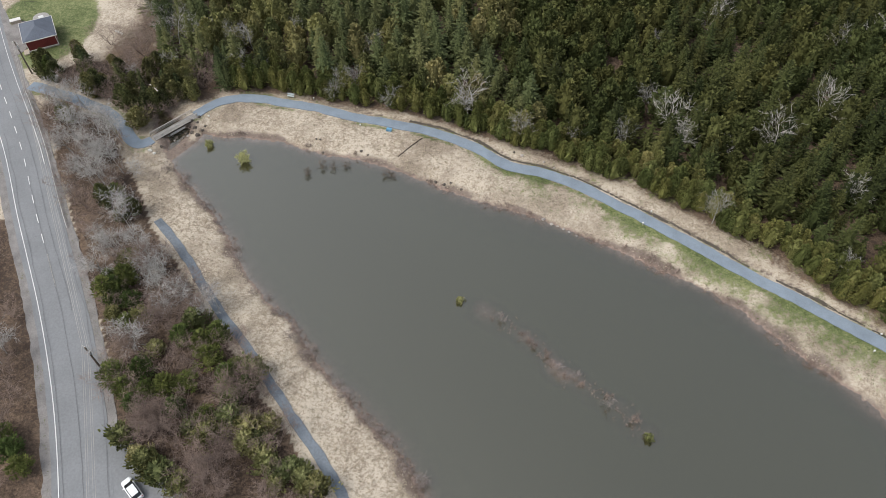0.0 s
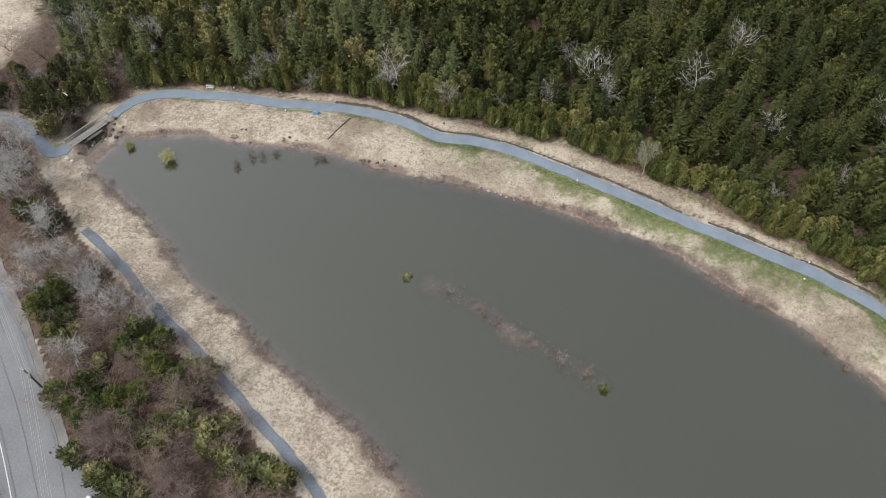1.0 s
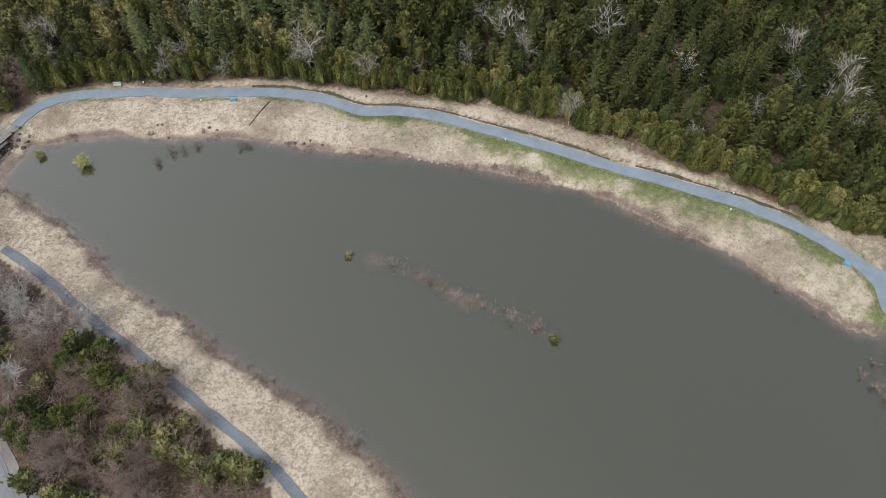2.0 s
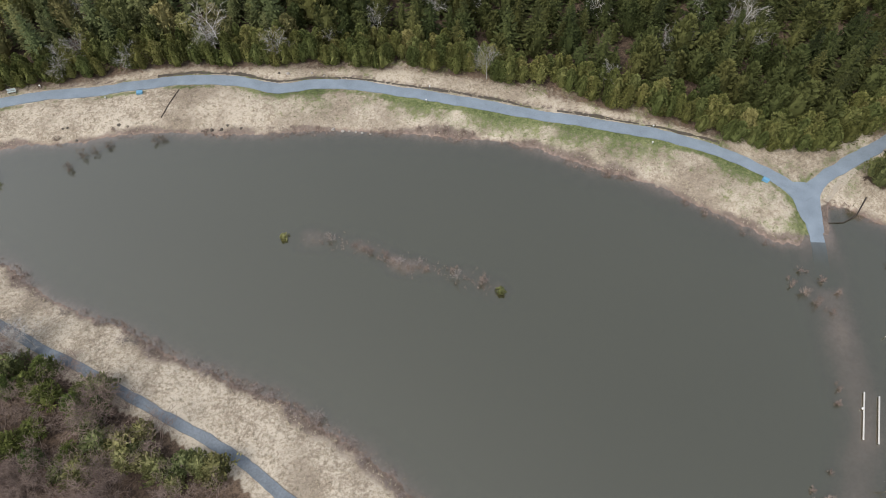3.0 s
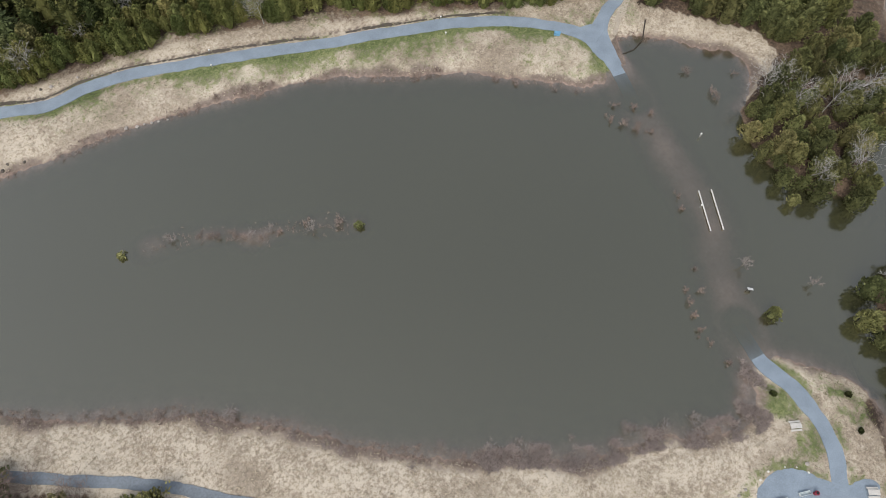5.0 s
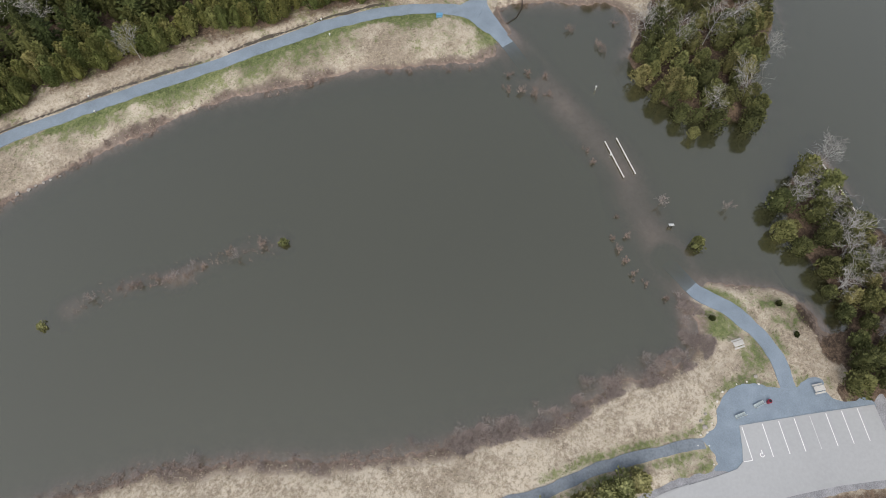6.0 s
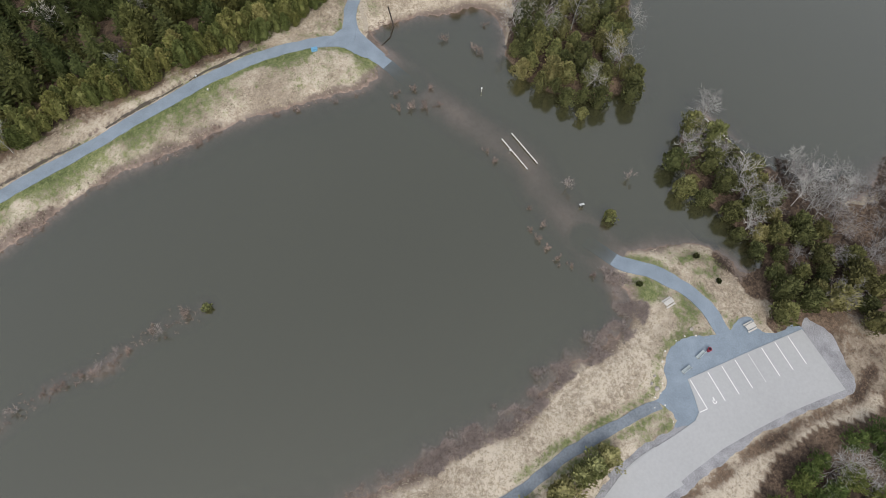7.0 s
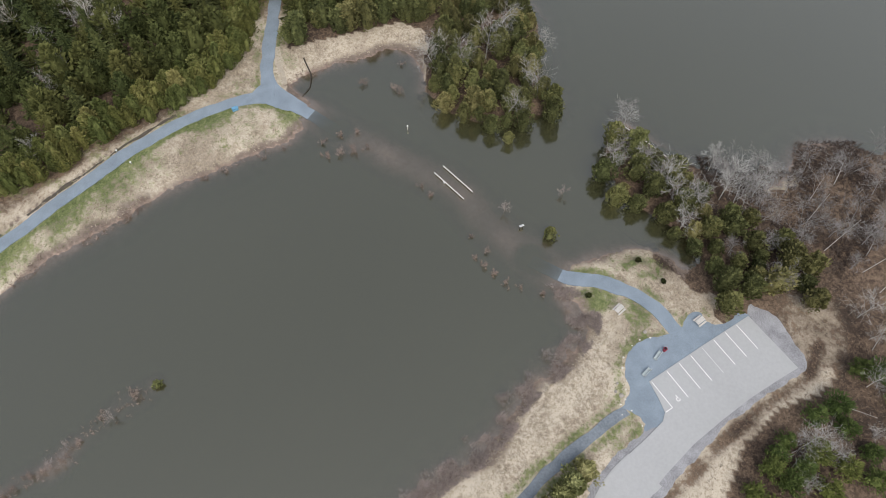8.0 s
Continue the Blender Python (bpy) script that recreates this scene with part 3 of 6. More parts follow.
WOOD = wooded(XX + 2.0 * (fbm(XX, YY, 6, 31) - 0.5), YY + 2.0 * (fbm(XX, YY, 6, 37) - 0.5))
FAR = np.maximum(np.abs(XX) - 135, np.abs(YY - 50) - 145) > 0
for ring in (POINT_WOOD, SPIT_WOOD):
    mid = ring.mean(0)
    WOOD |= inside(XX, YY, mid + (ring - mid) * 1.3) & ~((XX + 4 * (fbm(XX, YY, 5, 52) - 0.5) < 64.5 + 0.3 * (YY + 40)) & (YY + 4 * (fbm(XX, YY, 4, 54) - 0.5) > -44.5)) & ~((XX + 5 * (fbm(XX, YY, 4, 55) - 0.5) > 97) & (YY + 5 * (fbm(XX, YY, 4, 57) - 0.5) > 9.5))
LITTER_AND_SHADE = np.clip(WOOD * 1.0 + FAR * 0.8, 0, 1)
south_side = smooth_step(-40, -50, YY - 0.0 * XX) * (XX < 60)
LITTER_AND_SHADE = np.maximum(LITTER_AND_SHADE, 0.45 * south_side)
to_road, at_road = nearest(XX, YY, LINES["road"])
LITTER_AND_SHADE = np.maximum(LITTER_AND_SHADE, (XX < LINES["road"][at_road, 0]) * (YY < 96) * (to_road < 60) * 0.9)
GREEN = np.exp(-(((EDGE - 0.5) / np.where((XX > 18) & (YY < 0), 1.2, 0.8)) ** 2)) * (1.25 * smooth_step(0.3, 0.66, fbm(XX, YY, 5, 41)))
GREEN *= SD > 0.5
GREEN = np.maximum(GREEN, 0.8 * smooth_step(0.4, 0.7, fbm(XX, YY, 2.4, 44)) * smooth_step(-25, 45, XX) * smooth_step(25, 40, YY) * (SD > 1.2) * (SD < 24))
to_south, _ = nearest(XX, YY, LINES["south"])
to_kerb, _ = nearest(XX, YY, spline([(55, -52), (50, -58), (44, -58.5), (38, -48.6), (32.9, -41.6), (26.6, -35.6), (18, -28)], 0.8))
GREEN *= np.where(to_kerb < 5, 0.1, 1.0)
GREEN *= np.where((to_south < 4) & (YY > -5), 0.25, 1.0)
to_north, at_north = nearest(XX, YY, LINES["north"])
below = (XX + YY < (LINES["north"][at_north, 0] + LINES["north"][at_north, 1])) & (XX > -12) & (SD > 0.6)
GREEN = np.maximum(GREEN, below * (1.4 * smooth_step(0.3, 0.62, fbm(XX, YY, 9, 46)) * np.exp(-((to_north / 9) ** 2)) + 1.15 * np.exp(-((to_north - 1.75) / 0.7) ** 2)) * smooth_step(-12, 30, XX))
for fringe in ([(47.6, -31), (45.5, -28.4), (42.8, -27.3), (40.3, -27.1), (37.5, -27.2), (35.4, -26.2), (31, -21.2), (26, -15.2), (20, -9.2)], [(34.4, -29.9), (32.6, -27.8), (29.3, -24.0), (26, -19.8)]):
    to_fringe, _ = nearest(XX, YY, spline(fringe, 0.6))
    GREEN = np.maximum(GREEN, 1.3 * np.exp(-((to_fringe / 0.95) ** 2)) * (0.45 + 0.9 * fbm(XX, YY, 3, 56)))
for cx, cy, rx, ry, s in ((-107.8, 165.2, 14, 19, 1.0), (54.5, -24.5, 3.2, 4.2, 1.3), (60.5, -32, 3.5, 5.5, 1.1), (51, -31, 3.5, 3.5, 0.95), (34, -26, 4, 3, 0.7), (86, 46, 8, 9, 0.5), (26, -17, 3, 8, 0.3), (62.5, -28.5, 2.5, 4, 0.6), (50.5, -34.5, 2.6, 2.2, 0.75), (33, -31.2, 1.3, 1.3, 0.0), (28.5, -26.0, 2.2, 2.2, 0.8), (46.5, -28, 1.2, 3, 0.5)):
    broken = 1.0 if s == 1.0 else smooth_step(0.3, 0.62, fbm(XX, YY, 4, 43))
    GREEN = np.maximum(GREEN, s * np.exp(-(((XX - cx) / rx) ** 2 + ((YY - cy) / ry) ** 2) ** (6 if s == 1.0 else 2)) * broken * (2.1 if s == 1.0 else 1.15))
to_bank, _ = nearest(XX, YY, BANK)
LITTER_AND_SHADE = np.where((XX > 12) & (XX < 66) & (YY < -36) & ~WOOD, 0.14 + 0.9 * (fbm(XX, YY, 7, 45) - 0.45), LITTER_AND_SHADE)
DRY_CORNER = np.exp(-(((XX - 51) / 8.5) ** 2 + ((YY + 61) / 5.5) ** 2) ** 2)
LITTER_AND_SHADE = LITTER_AND_SHADE * (1 - DRY_CORNER) + DRY_CORNER * (0.3 + 0.7 * (fbm(XX, YY, 5, 48) - 0.4))
LITTER_AND_SHADE = np.maximum(LITTER_AND_SHADE, 1.0 * np.exp(-((to_bank / 1.5) ** 2)) * (0.45 + 0.9 * fbm(XX, YY, 4, 49)))
HH = HH - 0.25 * np.exp(-((to_bank / 1.3) ** 2))
MUD = np.maximum(smooth_step(0.7, -0.7, SD), 0.75 * smooth_step(3.4, -0.5, SD + 5.0 * (fbm(XX, YY, 8, 58) - 0.5)))
# the blob at (-82, 141) paints brownish shadow by the footbridge as litter
for cx, cy, rx, ry in ((-80, 151, 9, 14), (-74, 168, 10, 15), (127, 45, 10, 5), (-92, 128, 6, 9), (-82, 141, 14, 6), (-58.6, 140.5, 5, 8), (-80, 116, 8, 12)):
    LITTER_AND_SHADE = np.maximum(LITTER_AND_SHADE, 0.85 * np.exp(-(((XX - cx) / rx) ** 2 + ((YY - cy) / ry) ** 2) ** 2))
to_wet, _ = nearest(XX, YY, spline([(63.1, -37.2), (61.7, -40.8), (58.4, -42.9)], 0.6))
LITTER_AND_SHADE = np.maximum(LITTER_AND_SHADE, 1.3 * np.exp(-((to_wet / 2.4) ** 4)))
LITTER_AND_SHADE = np.maximum(LITTER_AND_SHADE, 1.3 * np.exp(-((((XX - 88.5) / 11) ** 2 + ((YY - (-72.4)) / 11) ** 2) ** 2)))
# litter of the wooded shores, with the trees' shade painted into it
SHORE_SHADE = np.zeros(XX.shape, bool)
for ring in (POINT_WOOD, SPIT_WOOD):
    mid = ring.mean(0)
    SHORE_SHADE |= inside(XX, YY, mid + (ring - mid) * 1.3) & ~((XX + 4 * (fbm(XX, YY, 5, 52) - 0.5) < 64.5 + 0.3 * (YY + 40)) & (YY + 4 * (fbm(XX, YY, 4, 54) - 0.5) > -44.5)) & ~((XX + 5 * (fbm(XX, YY, 4, 55) - 0.5) > 97) & (YY + 5 * (fbm(XX, YY, 4, 57) - 0.5) > 9.5))
# the same painted shade along the point's waterline
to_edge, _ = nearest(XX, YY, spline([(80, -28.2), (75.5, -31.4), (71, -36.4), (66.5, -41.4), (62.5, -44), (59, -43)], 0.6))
SHORE_SHADE |= to_edge + 1.6 * (fbm(XX, YY, 3, 53) - 0.5) < 2.3
MUD = np.where(SHORE_SHADE, 0.0, MUD)
LITTER_AND_SHADE = np.where(SHORE_SHADE & (DRY_CORNER < 0.1), 1.5, LITTER_AND_SHADE)
LITTER_AND_SHADE = np.maximum(LITTER_AND_SHADE, 0.38 * smooth_step(0.48, 0.74, fbm(XX, YY, 10, 50)) * (SD < 22))
to_wood, _ = nearest(XX, YY, spline([(x - 0.6, y - 1.0) for x, y in NORTH_WOOD[:16]], 0.8))
LITTER_AND_SHADE = np.maximum(LITTER_AND_SHADE, 0.85 * np.exp(-((to_wood / 2.2) ** 2)) * (0.35 + fbm(XX, YY, 6, 59)))
ditch, _ = nearest(XX, YY, spline([(x + 1.6, y + 2.2) for x, y, z in NORTH_PATH[6:22]], 0.8))
MUD = np.maximum(MUD, 0.85 * np.exp(-((ditch / 0.55) ** 2)) * (fbm(XX, YY, 8, 47) > 0.3))
HH = HH - 0.3 * np.exp(-((ditch / 0.7) ** 2))

ground = tagged(new("ground", mesh_of("ground", np.stack([XX, YY, HH], -1).reshape(-1, 3), grid_faces(len(GX), len(GY)), M_GROUND, True)),
                "dry straw-coloured banks, brown woodland floor and green grass patches", "ground", kind="structure")
layer = ground.data.attributes.new("cover", "FLOAT_COLOR", "POINT")
# bed colour is left out where the shore shade is painted
layer.data.foreach_set("color", np.stack([MUD, GREEN, LITTER_AND_SHADE, np.where(SHORE_SHADE, 0.0, smooth_step(0.02, -0.12, HH))], -1).astype(np.float32).ravel())


# ---- water: the flooded pond and the lake ----
def lay_water():
    keep = HH < 0.25
    f = grid_faces(len(GX), len(GY))
    f = f[keep.ravel()[f].any(1)]
    used = np.unique(f)
    back_to = np.zeros(XX.size, int)
    back_to[used] = np.arange(len(used))
    depth = np.maximum(-HH.ravel()[used], 0)
    me = mesh_of("water", np.stack([XX.ravel()[used], YY.ravel()[used], np.zeros(len(used))], -1), back_to[f], M_WATER, True)
    a = me.attributes.new("turbid", "FLOAT", "POINT")
    a.data.foreach_set("value", np.clip(0.1 + 0.95 * (1 - np.exp(-depth / 0.42)), 0, 1).astype(np.float32))
    return tagged(new("water", me), "murky grey-brown flood water with a calm surface", "water", kind="structure")


lay_water()


# ---- road, paths and the car park ----
def ribbon(name, line, width, material, label, lift=0.0, across=5, ragged=0.0, seed=1, crown=0.0):
    """A surface laid along a line, with a little thickness at its edges."""
    p = np.asarray(line, float)
    t = np.gradient(p[:, :2], axis=0)
    t /= np.linalg.norm(t, axis=1)[:, None]
    n = np.stack([-t[:, 1], t[:, 0]], -1)
    offs = np.concatenate([[-1.0], np.linspace(-1, 1, across), [1.0]])
    rows = []
    for k, o in enumerate(offs):
        w = width / 2 + ragged * (fbm(p[:, 0] + 50 * np.sign(o), p[:, 1], 2.5, seed) - 0.5) * 2
        xy = p[:, :2] + n * (o * w)[:, None]
        z = p[:, 2] + lift + crown * (1 - o * o) - (0.22 if k in (0, len(offs) - 1) else 0.0)
        rows.append(np.column_stack([xy, z]))
    v = np.stack(rows, 1).reshape(-1, 3)
    me = mesh_of(name, v, grid_faces(len(offs), len(p)), material, False)
    return tagged(new(name, me), label, "path" if "path" in name else "road", kind="structure")


def ragged(ring, amount, seed):
    """The outline of loose material: small bulges and bites."""
    c = ring.mean(0)
    out = spline(np.vstack([ring, ring[:1]]), 0.35)
    t = np.gradient(out[:, :2], axis=0)
    t /= np.linalg.norm(t, axis=1)[:, None] + 1e-9
    k = amount * (1.4 * (lattice(out[:, 0], out[:, 1], 1.7, seed) - 0.5) + 0.8 * (lattice(out[:, 0], out[:, 1], 0.6, seed + 1) - 0.5))
    return (out + np.stack([-t[:, 1], t[:, 0]], -1) * k[:, None])[:-1]


def slab(name, ring, z, material, label, category, thick=0.25):
    bm = bmesh.new()
    vs = [bm.verts.new((x, y, z)) for x, y in ring[:, :2]]
    f = bm.faces.new(vs)
    if f.normal.z < 0:
        f.normal_flip()
    low = bmesh.ops.extrude_face_region(bm, geom=[f])
    for v in low["geom"]:
        if isinstance(v, bmesh.types.BMVert):
            v.co.z -= thick
    bmesh.ops.recalc_face_normals(bm, faces=bm.faces)
    bmesh.ops.triangulate(bm, faces=bm.faces)
    me = bpy.data.meshes.new(name)
    bm.to_mesh(me)
    bm.free()
    me.materials.append(material)
    return tagged(new(name, me), label, category, kind="structure")


ribbon("path_north", LINES["north"], 2.7, M_GRAVEL, "blue-grey fine gravel footpath along the north bank", 0.02, ragged=0.3, seed=11)
ribbon("path_wood", LINES["wood"], 2.8, M_GRAVEL, "blue-grey gravel path leading into the conifer wood", 0.028, ragged=0.4, seed=12)
ribbon("path_fork", LINES["fork"], 2.7, M_GRAVEL, "blue-grey gravel fork between the two paths", 0.024, ragged=0.3, seed=20)
ribbon("path_south", LINES["south"], 1.75, M_OLD_GRAVEL, "narrow blue-grey gravel footpath beside the straw bank", 0.02, ragged=0.3, seed=13)
ribbon("path_west", LINES["west"], 3.0, M_GRAVEL, "blue-grey gravel path from the road to the footbridge", 0.028, ragged=0.4, seed=14)
ribbon("path_east", LINES["east"], 2.6, M_GRAVEL, "blue-grey gravel footpath running down into the flood water", 0.024, ragged=0.3, seed=15)
ribbon("road_shoulder", LINES["road"], 12.2, M_SHOULDER, "crushed stone shoulder along the asphalt road", -0.06, ragged=0.35, seed=16)
ribbon("road", LINES["road"], 9.2, M_ROAD, "worn grey two-lane asphalt road with sealed cracks", 0.0, across=9, ragged=0.12, seed=17, crown=0.05)
ribbon("drive_shoulder", LINES["drive"][9:], 8.8, M_MARGIN, "crushed stone edge along the car park drive", -0.05, ragged=0.5, seed=18)
drive_cut = int(np.argmax(LINES["drive"][:, 0] < -22))
ribbon("drive_road", LINES["drive"][:drive_cut + 1], 6.7, M_LOT, "pale bleached asphalt drive to the car park", 0.035, ragged=0.1, seed=19)
ribbon("drive_mouth", LINES["drive"][drive_cut:], 6.7, M_ROAD, "worn grey asphalt mouth of the drive at the road", 0.035, ragged=0.1, seed=19)
junction = spline([(99.8, 42.6), (98.6, 39.0), (97.4, 37.2), (95.6, 34.4), (94.4, 33.4), (93.3, 34.4), (93.4, 37), (94.0, 40), (95.2, 44.0), (97, 44.4)], 0.6, closed=True)
v = ragged(junction, 0.3, 97)
v = np.column_stack([v, np.interp(v[:, 1], [32.6, 33.6, 37.7, 40.4, 42, 46], [0.13, 0.24, 0.72, 1.12, 1.21, 1.25])])
slab("pavement_plaza", ragged(PLAZA, 0.45, 91), 1.235, M_GRAVEL, "blue-grey gravel picnic area beside the car park", "gravel area")
fan = bmesh.new()
fan.faces.new([fan.verts.new(p) for p in v])
bmesh.ops.triangulate(fan, faces=fan.faces)
fan_me = bpy.data.meshes.new("path_junction")
fan.to_mesh(fan_me)
fan.free()
fan_me.materials.append(M_GRAVEL)
tagged(new("path_junction", fan_me), "blue-grey gravel junction of three footpaths", "path", kind="structure")
slab("pavement_car_park", LOT, 1.315, M_LOT, "pale bleached asphalt car park with white stall lines", "car park")
slab("pavement_margin", ragged(EAST_GRAVEL, 0.4, 93), 1.22, M_MARGIN, "blue-grey crushed stone margin beside the car park", "gravel margin")
slab("pavement_verge", ragged(WEST_GRAVEL, 0.35, 95), 1.225, M_MARGIN, "blue-grey crushed stone verge between drive and path", "gravel margin")
sand_line = spline([(110.5, 41.4), (106.5, 40.6), (102.8, 39.7), (100.0, 38.6)], 0.5)
ribbon("sand_patch", np.column_stack([sand_line, sample(HH, sand_line[:, 0], sand_line[:, 1])]), 1.7, M_SAND, "pale sandy shoulder beside the gravel path", 0.03, ragged=0.5, seed=24)


def stripe(name, line, width, z, material, label, category="road marking"):
    p = np.asarray(line, float)
    t = np.gradient(p[:, :2], axis=0)
    t /= np.linalg.norm(t, axis=1)[:, None]
    n = np.stack([-t[:, 1], t[:, 0]], -1) * width / 2
    zz = np.full(len(p), z)
    v = np.stack([np.column_stack([p[:, :2] - n, zz]), np.column_stack([p[:, :2] + n, zz])], 1).reshape(-1, 3)
    return tagged(new(name, mesh_of(name, v, grid_faces(2, len(p)), material)), label, category, kind="structure")


def beside(line, off):
    t = np.gradient(line[:, :2], axis=0)
    t /= np.linalg.norm(t, axis=1)[:, None]
    return line[:, :2] + np.stack([-t[:, 1], t[:, 0]], -1) * off


road_line = LINES["road"]
stripe("edge_line", beside(road_line, -3.55), 0.16, 1.575, M_PAINT, "continuous white edge line painted on the road")
stripe("edge_line", beside(road_line, 3.75)[:95], 0.12, 1.572, M_PAINT, "faded white edge line painted on the road")
run = np.concatenate([[0], np.cumsum(np.linalg.norm(np.diff(road_line[:, :2], axis=0), axis=1))])


def along(s, off=0.0):
    side = beside(road_line, off)
    return np.array([np.interp(s, run, side[:, 0]), np.interp(s, run, side[:, 1])])


for k in range(32):
    s0 = 20 + 6.2 * k
    if along(s0)[1] < 88:
        break
    pts = np.array([along(s0 + d) for d in np.linspace(0, 2.8, 4)])
    stripe("centre_dash", pts, 0.16, 1.61, M_PAINT, "worn centre line dash on the asphalt")
pts = np.array([along(s0 + d, 0.1) for d in np.linspace(0, 9.0, 12)])
stripe("centre_dash", pts, 0.12, 1.61, M_YELLOW, "worn centre line dash on the asphalt")
for k in range(4):
    off = (-2.7, 0.15, 1.9, 4.1)[k]
    s0, s1 = (102, 120, 60, 96)[k], (225, 228, 160, 225)[k]
    ss = np.linspace(s0, s1, 130)
    pts = np.array([along(s, off + (0.15 if k == 1 else 0.5) * (lattice(s, k * 9.0, 7, 51) - 0.5) + 0.12 * (lattice(s, k * 5.0, 1.6, 53) - 0.5)) for s in ss])
    stripe("sealed_crack", pts, 0.055, 1.612, M_SEAL, "dark sealed crack running along the asphalt", "crack")
for k in range(5):
    s0 = 78 + 15.0 * k
    a = 1.0 + 2.0 * lattice(k * 3.1, 2.0, 1, 57)
    pts = np.array([along(s0 + 0.9 * (lattice(o, k * 4.0, 1.2, 59) - 0.5), o) for o in np.linspace(-3.8, -3.8 + 1.6 * a, 14)])
    stripe("sealed_crack", pts, 0.05, 1.613, M_SEAL, "dark sealed crack running across the asphalt", "crack")

ditch_line = beside(LINES["north"], 2.15)
ditch_line = ditch_line[(ditch_line[:, 0] > -16) & (ditch_line[:, 0] < 91) & (ditch_line[:, 1] > 54)]
gaps = lattice(ditch_line[:, 0], ditch_line[:, 1], 9, 71)
wander = 0.5 * (lattice(ditch_line[:, 0], ditch_line[:, 1], 5, 73) - 0.5)
ditch_line = np.column_stack([ditch_line[:, 0] + wander, ditch_line[:, 1] + wander, sample(HH, ditch_line[:, 0], ditch_line[:, 1])])
pieces, start = [], 0
for k in range(1, len(ditch_line)):
    if gaps[k] < 0.2 or k == len(ditch_line) - 1:
        if k - start > 14:
            pieces.append(ditch_line[start:k])
        start = k
for piece in pieces:
    ribbon("ditch", piece, 0.75, M_DARKROCK, "narrow dark wet ditch beside the gravel path", 0.05, across=3, ragged=0.45, seed=22)

# stall lines: the row runs along the plaza side of the car park
row_a, row_b = np.array((39.45, -32.35)), np.array((51.95, -49.85))
row = (row_b - row_a) / np.linalg.norm(row_b - row_a)
deep = np.array((row[1], -row[0]))
for k, s in enumerate((0.08, 3.4, 6.05, 8.6, 11.15, 13.8, 16.4, 19.0)):
    start = row_a + row * s + deep * 0.15
    pts = np.array([start + deep * d for d in np.linspace(0, 5.1, 4)])
    stripe("stall_line", pts, 0.12 if k == 4 else 0.15, 1.322, M_FADED if k == 4 else M_PAINT, "white painted parking stall line")
pts = np.array([row_a + row * (0.08 + d) + deep * 5.25 for d in (0.0, -0.7, -1.4)])
stripe("stall_line", pts, 0.14, 1.323, M_PAINT, "white painted parking stall line")


def stall_mark():
    """A painted ring and bars in the wide stall."""
    at = row_a + row * 1.8 + deep * 4.7
    ring = np.array([at + 0.3 * np.array((math.cos(a), math.sin(a))) for a in np.linspace(0.4, 5.2, 18)])
    stripe("stall_symbol", ring, 0.14, 1.323, M_PAINT, "white painted ring and bar in the wide stall")
    pts = np.array([at + row * 0.1 - deep * d for d in (0.1, 0.4, 0.75)])
    stripe("stall_symbol", pts, 0.16, 1.324, M_PAINT, "white painted ring and bar in the wide stall")


stall_mark()
pts = np.array([along(60.5 + d, 2.2) for d in (0, 1.0, 2.2)])
stripe("lane_mark", pts, 0.35, 1.61, M_PAINT, "white painted mark on the asphalt lane")


# ---- plants ----
def kites(pos, way, length, width, rng, facing=(0, 0, 1.0), loose=0.6):
    """Small folded sprays: two triangles each, from a place along a way; facing: which way their flat side looks."""
    n = len(pos)
    way = way / np.linalg.norm(way, axis=1)[:, None]
    side = np.cross(way, rng.normal(size=(n, 3)) * loose + facing)
    side /= np.linalg.norm(side, axis=1)[:, None] + 1e-9
    fold = np.cross(side, way) * np.minimum(length * 0.12, width * 0.25)[:, None]
    a = pos - way * (length * 0.35)[:, None]
    b = pos + side * (width / 2)[:, None] - fold
    c = pos + way * (length * 0.65)[:, None]
    d = pos - side * (width / 2)[:, None] - fold
    v = np.stack([a, b, c, d], 1).reshape(-1, 3)
    k = np.arange(n)[:, None] * 4
    f = np.concatenate([k + (0, 1, 2), k + (0, 2, 3)])
    return v, f


def cone_core(h0, h1, r, sides=7):
    ang = np.arange(sides) * 2 * np.pi / sides
    low = np.column_stack([0.55 * r * np.cos(ang), 0.55 * r * np.sin(ang), np.full(sides, h0)])
    mid = np.column_stack([r * np.cos(ang), r * np.sin(ang), np.full(sides, h0 + 0.25 * (h1 - h0))])
    v = np.vstack([low, mid, [(0, 0, h1)]])
    f = []
    for i in range(sides):
        j = (i + 1) % sides
        f += [(i, j, sides + j), (i, sides + j, sides + i), (sides + i, sides + j, 2 * sides)]
    return v, np.array(f)


def joined(chunks):
    vs, fs, n = [], [], 0
    for v, f in chunks:
        vs.append(v)
        fs.append(f + n)
        n += len(v)
    return np.vstack(vs), np.vstack(fs)


